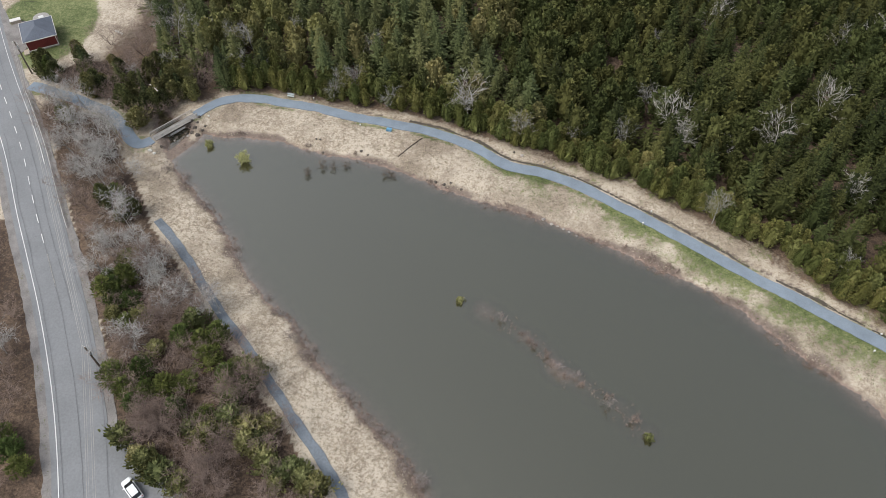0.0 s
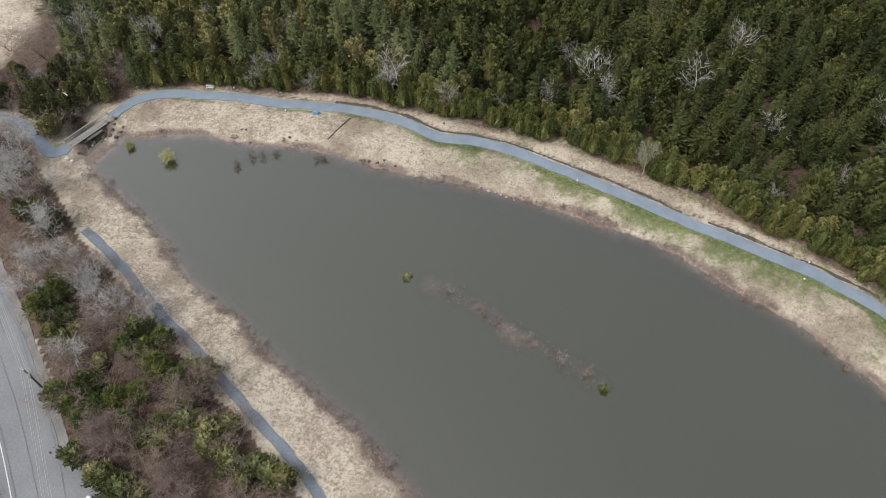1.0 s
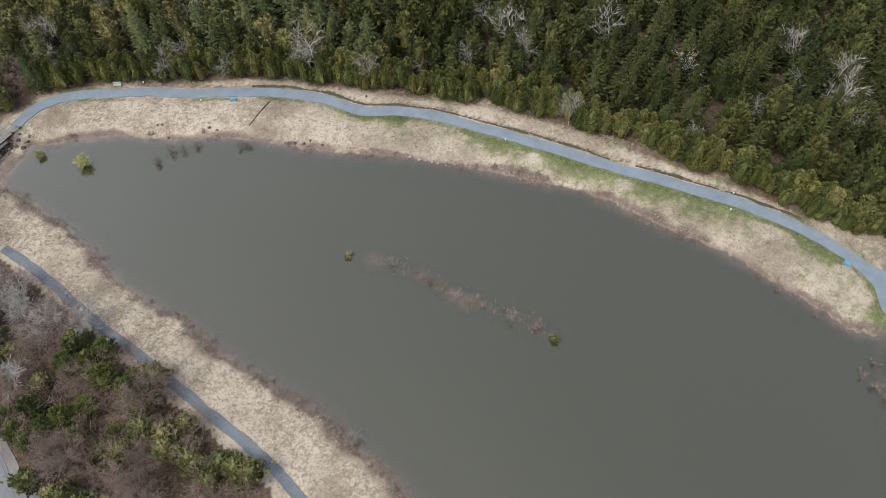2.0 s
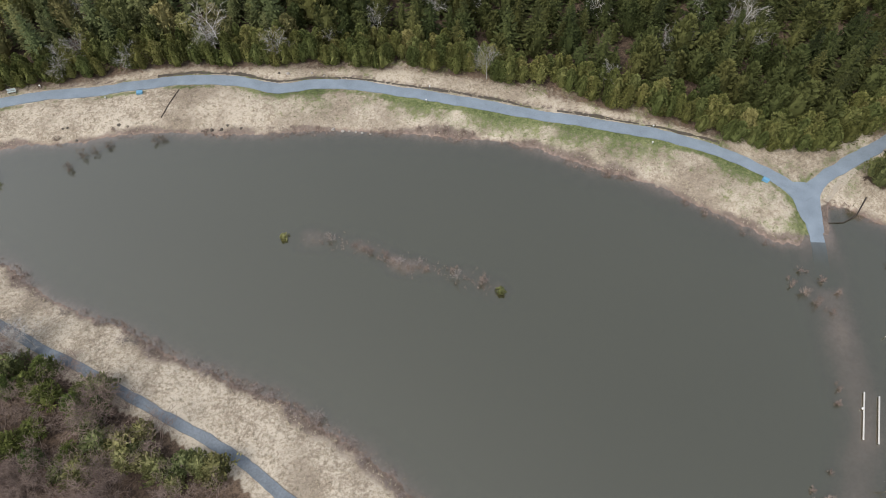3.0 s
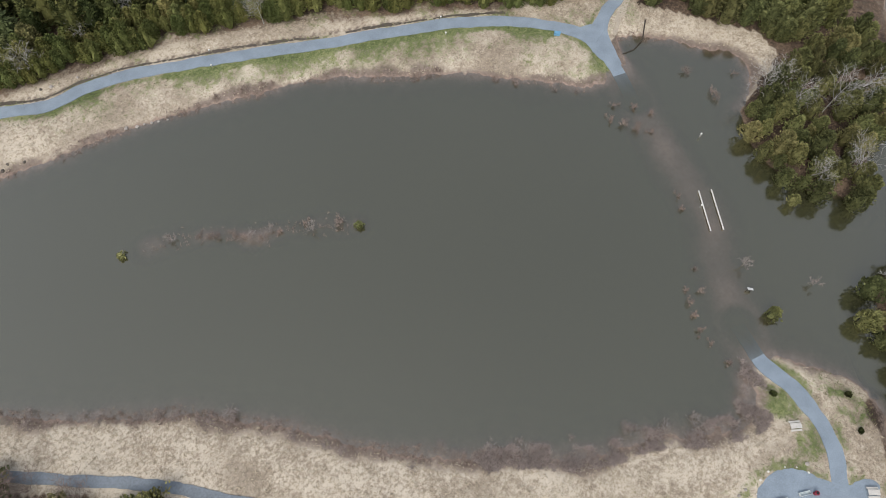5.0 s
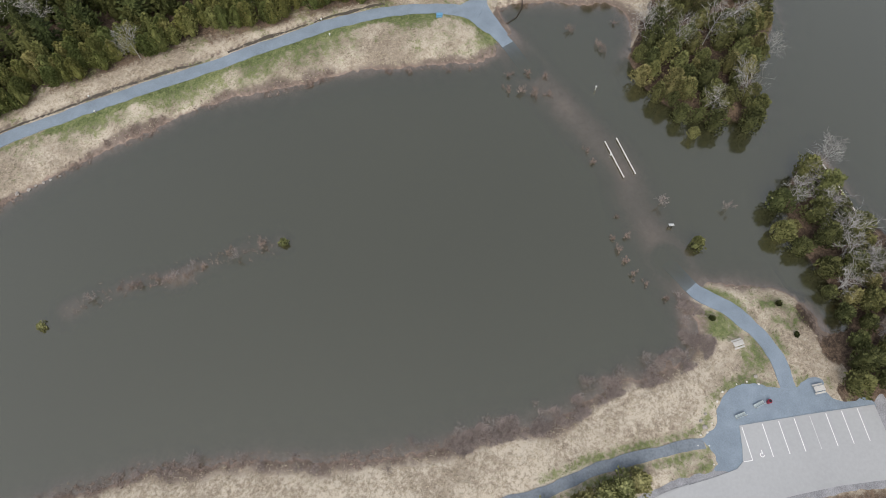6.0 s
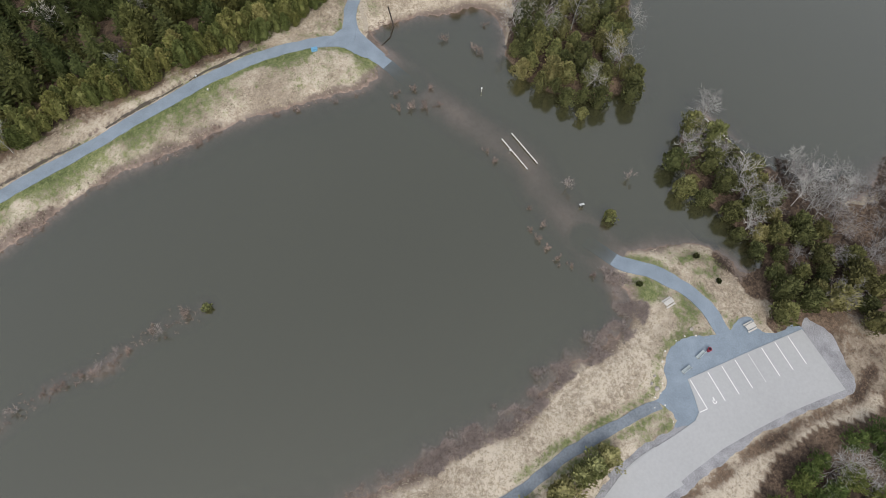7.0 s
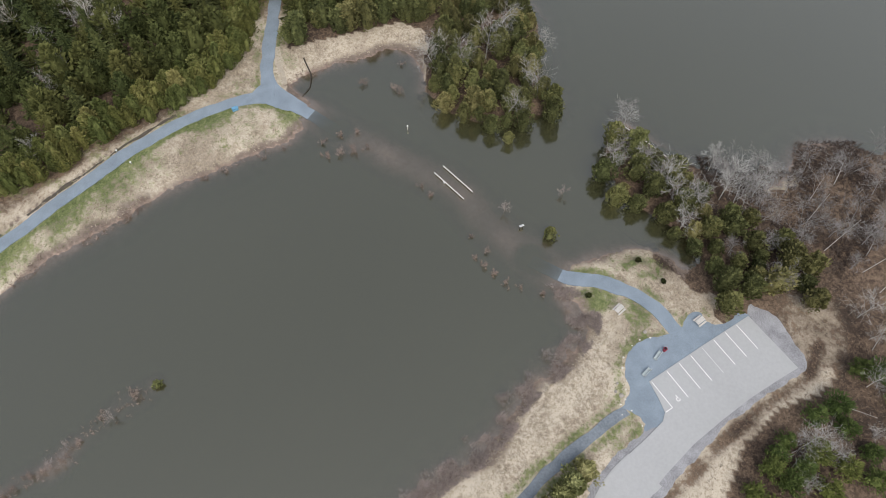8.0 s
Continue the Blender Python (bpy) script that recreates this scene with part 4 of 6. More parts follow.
def dome(h, r, n, rng, taper, bumps):
    """A rounded crown with swellings: its outline by height, sprays that lie on the skin, and a closed core within."""
    ba, bu, bs = rng.random(bumps) * 2 * np.pi, 0.15 + 0.75 * rng.random(bumps), 0.5 + 0.8 * rng.random(bumps)

    def reach(u, a):
        low = np.clip(0.7 + 1.2 * u, 0, 1)
        top = np.sqrt(np.clip(1 - np.clip((u - 0.22) / 0.79, 0, 1) ** 2, 0, 1)) ** taper
        k = np.full(np.shape(u), 0.78)
        for p, q, w in zip(ba, bu, bs):
            away = np.angle(np.exp(1j * (a - p)))
            k = k + 0.42 * w * np.exp(-((away / 0.42) ** 2) - ((u - q) / 0.12) ** 2)
        return r * low * top * k + 0.03

    u = 0.06 + 0.94 * rng.random(n) ** 0.85
    a = rng.random(n) * 2 * np.pi
    full = reach(u, a)
    rad = full * (0.6 + 0.46 * rng.random(n) ** 0.55)
    out = np.stack([np.cos(a), np.sin(a), np.zeros(n)], -1)
    slope = -(reach(u + 0.03, a) - reach(u - 0.03, a)) / (0.06 * h)
    normal = out + np.stack([0 * u, 0 * u, np.clip(slope, -0.4, 3.0)], -1)
    normal /= np.linalg.norm(normal, axis=1)[:, None]
    pos = np.stack([rad * np.cos(a), rad * np.sin(a), 0.03 * h + 0.95 * h * u], -1)
    way = out * (0.45 + 0.5 * rng.random(n))[:, None] + np.stack([0 * u, 0 * u, 0.55 + 0.5 * rng.random(n)], -1) + 0.25 * rng.normal(size=(n, 3))
    sides, levels = 8, np.array([0.03, 0.25, 0.5, 0.72, 0.9])
    aa, uu = np.meshgrid(np.arange(sides) * 2 * np.pi / sides, levels)
    rr = 0.56 * reach(uu, aa)
    v = np.vstack([np.stack([rr * np.cos(aa), rr * np.sin(aa), uu * 0.95 * h], -1).reshape(-1, 3), [(0, 0, 0.93 * h)]])
    f = []
    for k in range(len(levels)):
        for i in range(sides):
            p, q = k * sides + i, k * sides + (i + 1) % sides
            f += [(p, q, q + sides), (p, q + sides, p + sides)] if k < len(levels) - 1 else [(p, q, len(v) - 1)]
    return pos, way, normal, (v, np.array(f))


def crown(kind, h, r, n, rng):
    """Foliage of one conifer: a dark core and many sprays."""
    if kind == "spruce":
        whorls = max(5, int(h / 0.95))
        per = 7
        along_n = max(3, int(round(n / (whorls * per))))
        t = np.repeat((np.arange(whorls) + 0.15) / whorls, per)
        t = np.clip(t + rng.normal(size=len(t)) * 0.018, 0, 0.97)
        ang = np.tile(np.arange(per) * 2 * np.pi / per, whorls) + np.repeat(np.arange(whorls) * 1.9, per) + rng.normal(size=len(t)) * 0.22
        reach = (r * (1 - t) ** 0.9 + 0.15) * (0.72 + 0.42 * rng.random(len(t)))
        t, ang, reach = (np.repeat(q, along_n) for q in (t, ang, reach))
        step = np.tile((np.arange(along_n) + 0.75) / along_n, whorls * per)
        m = len(t)
        ang = ang + rng.normal(size=m) * 0.24 * (0.35 + step)
        rad = reach * step
        z = 0.1 * h + t * 0.9 * h - rad * (0.42 - 0.3 * t) * (1 - 0.35 * step)
        pos = np.stack([rad * np.cos(ang), rad * np.sin(ang), z + 0.08 * rng.normal(size=m)], -1)
        out = np.stack([np.cos(ang), np.sin(ang), -0.12 + 0.5 * t + 0.2 * rng.normal(size=m)], -1)
        ln = reach / along_n * 1.9 + 0.28
        wd = ln * (0.5 + 0.2 * rng.random(m))
        tip = np.array([[0.0, 0.0, 0.95 * h], [0.05, 0.0, 0.9 * h], [-0.05, 0.03, 0.9 * h]])
        pos, out = np.vstack([pos, tip]), np.vstack([out, [(0, 0.05, 1), (0.3, 0, 1), (-0.25, 0.1, 1)]])
        ln, wd = np.append(ln, [0.9, 0.7, 0.7]), np.append(wd, [0.3, 0.3, 0.3])
        return joined([cone_core(0.1 * h, 0.93 * h, 0.4 * r), kites(pos, out, ln, wd, rng, loose=0.35)])
    if kind == "pine":
        whorls = max(4, int(h / 0.8))
        per, tuft = 8, max(4, n // (max(4, int(h / 0.8)) * 8))
        t = np.clip(np.repeat((np.arange(whorls) + 0.3) / whorls, per) + rng.normal(size=whorls * per) * 0.04, 0, 0.96)
        ang = np.tile(np.arange(per) * 2 * np.pi / per, whorls) + np.repeat(np.arange(whorls) * 2.1, per) + rng.normal(size=len(t)) * 0.25
        reach = r * np.clip(1.04 - t**1.6, 0.12, 1) * np.clip(0.6 + 1.5 * t, 0, 1) * (0.68 + 0.45 * rng.random(len(t)))
        t, ang, reach = (np.repeat(q, tuft) for q in (t, ang, reach))
        m = len(t)
        step = 0.42 + 0.62 * rng.random(m) ** 0.7
        fan = ang + rng.normal(size=m) * 0.2
        rad = reach * step
        pos = np.stack([rad * np.cos(fan), rad * np.sin(fan), 0.1 * h + t * 0.86 * h + 0.14 * rad + 0.1 * rng.normal(size=m)], -1)
        out = np.stack([np.cos(fan), np.sin(fan), 0.55 + 0.5 * t], -1) + 0.4 * rng.normal(size=(m, 3))
        ln = (0.42 + 0.35 * rng.random(m)) * np.clip(h / 5.0, 0.3, 1.1) * (720 / n) ** 0.3
        return joined([cone_core(0.1 * h, 0.72 * h, 0.42 * r), kites(pos, out, ln, ln * 0.42, rng, loose=0.5)])
    taper, bumps = {"bush": (0.8, 12), "cedar": (1.1, 13), "tall": (1.45, 11)}[kind]
    pos, way, normal, core = dome(h, r, n, rng, taper, bumps)
    ln = (0.38 + 0.38 * rng.random(n)) * (620 / n) ** 0.42 * np.clip(r / 2.2, 0.35, 1.25)
    wd = ln * (0.6 + 0.2 * rng.random(n))
    return joined([core, kites(pos, way, ln, wd, rng, normal * 1.2, 0.42)])


def prisms(segs):
    """Three-sided tapered pieces from rows of start, end, radii."""
    s = np.array(segs, float)
    a, b, ra, rb = s[:, 0:3], s[:, 3:6], s[:, 6], s[:, 7]
    w = b - a
    w /= np.linalg.norm(w, axis=1)[:, None] + 1e-9
    ref = np.where(np.abs(w[:, 2:]) > 0.9, np.array([[1.0, 0, 0]]), np.array([[0, 0, 1.0]]))
    u = np.cross(w, ref)
    u /= np.linalg.norm(u, axis=1)[:, None]
    q = np.cross(w, u)
    rings = []
    for base, rr in ((a, ra), (b, rb)):
        for k in range(3):
            c, d = math.cos(2.0944 * k), math.sin(2.0944 * k)
            rings.append(base + (u * c + q * d) * rr[:, None])
    v = np.stack(rings, 1).reshape(-1, 3)
    k = np.arange(len(s))[:, None] * 6
    f = np.concatenate([k + np.array(t) for t in ((0, 1, 4), (0, 4, 3), (1, 2, 5), (1, 5, 4), (2, 0, 3), (2, 3, 5))])
    return v, f


def bare_limbs(h, spread, rng, stems=1, twig=0.05, dense=1.0, fine=2):
    """Stem and limb pieces, and fine twigs as thin blades, of a leafless tree."""
    solid, thin = [], []

    def bend(d, k):
        d = d + rng.normal(size=3) * k + (0, 0, 0.05)
        return d / np.linalg.norm(d)

    def off(d, k):
        s = rng.normal(size=3)
        s -= d * (s @ d)
        s = d * 0.6 + s / np.linalg.norm(s) * k
        s[2] = 0.85 * s[2] + 0.1
        return s / np.linalg.norm(s)

    for _ in range(stems):
        d = np.array([*(rng.normal(size=2) * (0.1 if stems == 1 else 0.42)), 1.0])
        d /= np.linalg.norm(d)
        p, r = np.array([0.0, 0.0, -0.2]), (0.0175 if stems == 1 else 0.011) * h
        for k in range(4):
            d = bend(d, 0.08)
            e = p + d * h * 0.21
            solid.append((*p, *e, r, r * 0.75))
            p, r = e, r * 0.75
            for _ in range(int(round((4 if stems == 1 else 2.5) * dense)) if k or stems > 1 else 1):
                q, w, rr = p, off(d, 0.8 * spread), r * 0.5
                ln = h * (0.5 - 0.07 * k) * (0.7 + 0.5 * rng.random())
                for j in range(3):
                    w = bend(w, 0.06)
                    f = q + w * ln / 3
                    solid.append((*q, *f, rr, rr * 0.7))
                    q, rr = f, rr * 0.7
                    for _ in range(3):
                        u = off(w, 0.8 * spread)
                        l2 = ln * (0.35 + 0.35 * rng.random())
                        g = q + u * l2
                        thin.append((*q, *g, twig))
                        for _ in range(fine):
                            o = q + u * l2 * (0.35 + 0.6 * rng.random())
                            thin.append((*o, *(o + off(u, 0.7 * spread) * l2 * (0.4 + 0.35 * rng.random())), twig * 0.7))
    t = np.array(thin)
    way = t[:, 3:6] - t[:, 0:3]
    ln = np.linalg.norm(way, axis=1)
    blades = kites(t[:, 0:3] + way * 0.35, way, ln, t[:, 6], rng)
    return solid, blades


def at_ground(x, y, turn=0.0, size=1.0, sink=0.0):
    return Matrix.Translation((x, y, max(ground_z(x, y), -0.2) - sink)) @ Matrix.Rotation(turn, 4, "Z") @ Matrix.Scale(size, 4)


def scatter(builds, places, rng, lo=0.8, hi=1.2):
    """Stands copies of a few built things at the places; the built ones take the first."""
    made = []
    for k, (x, y) in enumerate(places):
        base = builds[k % len(builds)]
        turn = float(rng.random() * 6.28)
        if k < len(builds):
            base.matrix_basis = at_ground(x, y, turn)
            made.append(base)
        else:
            made.append(copy_thing(base, at_ground(x, y, turn, float(lo + (hi - lo) * rng.random()))))
    return made


def conifers(name, kind, sizes, n, material, label, group, seed):
    rng = np.random.default_rng(seed)
    out = []
    for h, r in sizes:
        top = thing(name, Matrix(), label, "tree", group)
        under("trunk", mesh_of("trunk", *prisms([(0, 0, -0.3, 0, 0, 0.5 * h, 0.024 * h, 0.015 * h), (0, 0, 0.5 * h, 0, 0, 0.93 * h, 0.015 * h, 0.005 * h)]), M_BARK), top)
        under("crown", mesh_of("crown", *crown(kind, h, r, n, rng), material), top)
        out.append(top)
    return out


def bare_trees(name, hs, spread, material, label, group, seed, stems=1, dense=1.0, twig=0.04, category="tree"):
    rng = np.random.default_rng(seed)
    out = []
    for h in hs:
        solid, blades = bare_limbs(h, spread, rng, stems, twig, dense, 3 if stems == 1 else 2)
        top = thing(name, Matrix(), label, category, group)
        under("trunk", mesh_of("trunk", *prisms(solid), material), top)
        under("crown", mesh_of("crown", *blades, material), top, "leafless branches")
        out.append(top)
    return out


RNG = np.random.default_rng(77)


def fill(ring, gap, seed, margin=0.0, clear=1.2):
    """Jittered places within an outline, clear of the ways and the water."""
    rng = np.random.default_rng(seed)
    lo, hi = ring.min(0), ring.max(0)
    xs, ys = np.meshgrid(np.arange(lo[0], hi[0], gap), np.arange(lo[1], hi[1], gap))
    xs = xs + (np.arange(xs.shape[0]) % 2)[:, None] * gap / 2 + rng.uniform(-0.5, 0.5, xs.shape) * gap
    ys = ys + rng.uniform(-0.5, 0.5, ys.shape) * gap
    xs, ys = xs.ravel(), ys.ravel()
    ok = inside(xs, ys, ring) & (sample(EDGE, xs, ys) > clear) & (sample(SD, xs, ys) > margin)
    return np.column_stack([xs[ok], ys[ok]])


def forest(name, places, kind, hs, rs, n, material, label, seed):
    rng = np.random.default_rng(seed)
    types = [crown(kind, h, r, n, rng) for h, r in zip(hs, rs)]
    vs, fs, tint, total = [], [], [], 0
    zs = sample(HH, places[:, 0], places[:, 1])
    for (x, y), z in zip(places, zs):
        v, f = types[rng.integers(len(types))]
        s = rng.uniform(0.72, 1.2)
        a = rng.random() * 6.28
        c, d = math.cos(a) * s, math.sin(a) * s
        w = np.column_stack([x + v[:, 0] * c - v[:, 1] * d, y + v[:, 0] * d + v[:, 1] * c, z + v[:, 2] * s])
        vs.append(w)
        fs.append(f + total)
        total += len(v)
        tint.append(np.full(len(v), rng.random()))
    me = mesh_of(name, np.vstack(vs), np.vstack(fs), material)
    att = me.attributes.new("tint", "FLOAT", "POINT")
    att.data.foreach_set("value", np.concatenate(tint).astype(np.float32))
    return tagged(new(name, me), label, "forest", kind="stuff")


# the wood north of the path: the hedge-like front row by row, then the depth of the wood
front_line = spline([(*p, 0) for p in NORTH_WOOD[:20]], 1.0)
hedge = fill(NORTH_WOOD - (0.9, 1.5), 2.05, 4)
GAP = lambda p: ((p[:, 0] + 58.6) / 3.6) ** 2 + ((p[:, 1] - 140.5) / 6.5) ** 2 > 1
hedge = hedge[GAP(hedge)]
hedge = hedge[nearest(hedge[:, 0], hedge[:, 1], front_line)[0] < 5.2]
north = fill(NORTH_WOOD, 4.25, 5)
front_d, _ = nearest(north[:, 0], north[:, 1], front_line)
lean_east = north[:, 0] + 14 * (lattice(north[:, 0], north[:, 1], 14, 61) - 0.5)
front = hedge
is_cedar = ((front[:, 0] + 30 * (lattice(front[:, 0], front[:, 1], 9, 62) - 0.5)) > -36) | (lattice(front[:, 0], front[:, 1], 5, 64) > 0.52)
cedar_builds = conifers("cedar_tree", "tall", ((5.6, 1.6), (6.2, 1.75), (5.0, 1.55), (5.9, 1.5), (4.6, 1.45)), 680, M_HEDGE, "dense olive-green cedar standing at the wood's edge", "cedars", 101)
east = fill(EAST_WOOD, 2.9, 6)
east_front, _ = nearest(east[:, 0], east[:, 1], spline([(*p, 0) for p in EAST_WOOD[:6]], 1.0))
row_front = is_cedar & (front[:, 0] + front[:, 1] < np.interp(front[:, 0], front_line[:, 0], front_line[:, 0] + front_line[:, 1]) + 0.9)
scatter(cedar_builds, front[row_front], RNG, 0.8, 1.2)
scatter(conifers("cedar_tree", "cedar", ((7.0, 2.3), (8.0, 2.5), (6.0, 2.2)), 620, M_CEDAR, "tall olive-green cedar beside the woodland path", "east cedars", 115), np.vstack([east[east_front < 6], [(125.5, 44.2), (127, 46.8), (126.5, 41.6), (130, 44.6), (133, 47.5), (124.6, 47.2), (135, 44)]]), RNG, 0.8, 1.2)
forest("hedge_wood", front[is_cedar & ~row_front], "tall", (5.6, 6.2, 5.0, 5.9, 4.6), (1.6, 1.75, 1.55, 1.5, 1.45), 430, M_HEDGE, "dense olive-green cedars behind the wood's edge", 118)
spruce_builds = conifers("spruce_tree", "spruce", ((9.5, 2.5), (8.2, 2.3), (10.8, 2.7), (7.0, 2.1)), 700, M_SPRUCE, "dark green spruce standing at the wood's edge", "spruces", 102)
WEST_SPRUCES = [(-64, 137), (-67.5, 138), (-71, 133.6), (-73, 138), (-89.9, 146.5), (-96.5, 143.5), (-76, 134.5), (-79.5, 140.5)]
scatter(spruce_builds, np.vstack([front[~is_cedar], WEST_SPRUCES]), RNG, 0.6, 1.05)
BRIDGE_CEDARS = [(-95.9, 142.2), (-99.0, 146.0), (-89.4, 143.7), (-75.4, 138.9), (-68.2, 135.0), (-69.8, 129.2), (-64.7, 134.6), (-68.2, 143.3), (-70.6, 126.0), (-62.9, 138.9), (-78.9, 138.9), (-83.0, 138.9), (-82.3, 146.0), (-71.8, 141.1), (-101.9, 147.3), (-99.0, 145.0), (-95.9, 141.4), (-99.2, 142.7), (-93.2, 151.2), (-90.6, 147.7), (-87.9, 143.6), (-85.4, 139.8), (-82.3, 136.6), (-80.2, 138.7), (-80.4, 144.3), (-77.4, 138.7), (-75.1, 134.0), (-73.0, 130.3), (-75.3, 131.3), (-71.1, 128.3), (-70.1, 130.3), (-68.6, 131.3), (-66.9, 132.8), (-66.5, 136.6), (-65.6, 138.7), (-63.2, 135.5), (-65.3, 142.0), (-67.9, 145.4), (-69.2, 140.9), (-73.6, 145.4), (-62.2, 138.7), (-64.1, 144.3), (-60.4, 134.9), (-63.6, 141.6), (-60.9, 150.0), (-75.4, 132.9), (-70.7, 99.7), (-66.6, 95.7), (-64.2, 97.7), (-84.8, 135.6), (-72.1, 147.9)]
scatter(conifers("cedar_tree", "tall", ((5.8, 1.9), (6.8, 2.1), (4.8, 1.7)), 600, M_CEDAR, "olive-green cedar in the thicket by the footbridge", "bridge cedars", 112), BRIDGE_CEDARS, RNG, 0.8, 1.2)


deep_wood = np.vstack([north[front_d >= 5.0], east[east_front >= 6]])
seen = np.array([(-95, 130), (-40, 128), (60, 90), (98, 48), (104, 28), (112, 5), (150, 0), (185, 20), (186, 92), (150, 165), (118, 184), (70, 190), (-20, 189), (-80, 188)])
deep_wood = deep_wood[GAP(deep_wood)]
deep_wood = deep_wood[inside(deep_wood[:, 0], deep_wood[:, 1], seen)]
mix = lattice(deep_wood[:, 0], deep_wood[:, 1], 13, 63) - 0.22 * (deep_wood[:, 0] < 5) + 0.45 * (RNG.random(len(deep_wood)) - 0.5)
# trees in this corner get darker foliage, dim light included in the colour
north_east = deep_wood[:, 0] + 0.35 * deep_wood[:, 1] + 40 * (lattice(deep_wood[:, 0], deep_wood[:, 1], 16, 67) - 0.5) > 60
forest("spruce_forest", deep_wood[(mix > 0.46) & ~north_east], "spruce", (10.5, 9.0, 12, 8.0, 11), (3.1, 2.7, 3.6, 2.5, 2.6), 440, M_SPRUCE, "dense green spruce wood", 103)
forest("fir_forest", deep_wood[(mix > 0.62) & north_east], "spruce", (11, 9.5, 12, 8.5), (2.9, 2.6, 3.2, 2.4), 380, M_DARKENED_FIR, "dense dark fir wood, dimmer light there put into its colour", 113)
forest("dark_cedar_forest", deep_wood[(mix <= 0.62) & north_east], "tall", (8.6, 9.8, 7.6, 9.0), (2.6, 2.9, 2.4, 3.1), 300, M_DARKENED_FIR, "dense dark green cedar wood, dimmer light there put into its colour", 117)
forest("cedar_forest", deep_wood[(mix <= 0.46) & ~north_east], "tall", (8.0, 9.2, 7.0, 9.6), (2.6, 2.8, 2.4, 2.9), 400, M_CEDAR, "dense olive-green cedar wood", 104)

# evergreens on the points, the spit, the roadside strip and round the car park
POINT_CEDARS = [(80.4, -26.6), (88.4, -29), (75, -28.8), (73.8, -32.6), (84.6, -36.6), (80.4, -33), (71.6, -37.4), (68, -39.2), (75.8, -44.2), (68.2, -42.4), (65, -46), (68.8, -49.4), (61.8, -49.4), (57.2, -46), (53.4, -46.2), (63.2, -53.6), (57.6, -54.6), (61.4, -62), (55, -61.4), (58, -60.2), (72.2, -44.6),
                (73.2, -40.6), (58.6, -51.8), (77.6, -30.4), (83.6, -29.4), (86, -33), (78.4, -38.2), (65.2, -42.4), (61, -45.2), (66.4, -57.4), (71, -53), (79.4, -42.4)]
SPIT_CEDARS = [(94.4, -17.4), (96.8, -17.2), (91.8, -11.4), (90.8, -5), (93.2, 0.6), (115.4, 0.5), (114, -5.6), (117.6, -11.4), (112.8, -13.2), (107.8, -10.4), (104.8, -12.6), (102.8, -6.4), (97.6, 3.1), (95, -1.4), (103.6, 5.8), (93.5, -2.6), (120.3, 5.5), (120.7, -1.8), (92.4, -8.2), (100.4, 6.9), (99, -3), (108, 6.6), (109.6, 0), (95.8, 4.6)]
point_builds = conifers("cedar_tree", "cedar", ((6.0, 2.15), (6.8, 2.35), (5.2, 2.15), (4.4, 1.8)), 640, M_CEDAR, "bushy olive-green cedar on the waterside point", "waterside cedars", 105)
mid = SPIT_WOOD.mean(0)
POINT_BAND = np.array([(59.5, -43), (65, -41.5), (71, -35), (77, -30), (83, -27.5), (90, -28.8), (88, -32.5), (80, -43), (72, -50), (66, -57), (62, -63), (54.5, -63), (54, -52), (54, -46.5)])
spots = list(POINT_CEDARS)
for p in fill(POINT_BAND + (0.0, 0.6), 2.9, 15, -0.8, 1.5):
    if all(math.hypot(p[0] - q[0], p[1] - q[1]) > 2.3 for q in spots):
        spots.append(tuple(p))
scatter(point_builds, spots, RNG, 0.62, 1.2)
spit_builds = conifers("cedar_tree", "tall", ((7.2, 2.1), (8.2, 2.3), (6.2, 2.1), (5.2, 1.8)), 640, M_CEDAR, "tall olive-green cedar on the wooded spit", "spit cedars", 114)
spots = list(SPIT_CEDARS)
for p in fill(mid + (SPIT_WOOD - mid) * 1.04, 2.5, 16, -0.8, 1.5):
    if all(math.hypot(p[0] - q[0], p[1] - q[1]) > 2.1 for q in spots):
        spots.append(tuple(p))
scatter(spit_builds, spots, RNG, 0.65, 1.15)
scatter(conifers("cedar_tree", "cedar", ((3.0, 1.25), (3.4, 1.1)), 420, M_CEDAR, "small olive-green cedar standing in the flood water", "flooded cedars", 106), [(66.9, -16.4), (88.3, -8.6)], RNG)
scatter(conifers("evergreen_shrub", "bush", ((1.3, 0.75), (1.5, 0.85)), 160, M_OLIVE, "small yellow-green evergreen shrub standing in the water", "flooded shrubs", 107), [(3.2, 76.4), (34.5, 48.5)], RNG)
STRIP_PINES = [(-62.2, 76.1), (-54.8, 56.5), (-47.5, 56.5), (-43, 65.3), (-39.8, 51.5), (-37.4, 58.9), (-69.4, 102.4), (-65.2, 97.5), (-97.3, 143.7), (-69.8, 45.4), (-67.4, 42.6), (-60.6, 79.4), (-52.6, 60), (-72.6, 47.6), (-45, 52.6), (-41.2, 62), (-36.5, 60.5), (-33.5, 57), (-50.8, 56.2), (-44.2, 57.5), (-40.5, 67), (-63.6, 79.5), (-58.6, 74.6), (-52.5, 53.5), (-57, 58.5), (-58, 70), (-47, 66.5), (-62.0, 75.2), (-61.1, 76.2), (-63.4, 76.5), (-62.4, 77.5)]
pine_builds = conifers("pine_tree", "pine", ((5.6, 2.9), (4.8, 2.5), (6.2, 2.7)), 900, M_PINE, "bushy green pine among leafless trees by the road", "roadside pines", 108)
scatter(pine_builds, STRIP_PINES, RNG, 0.75, 1.15)
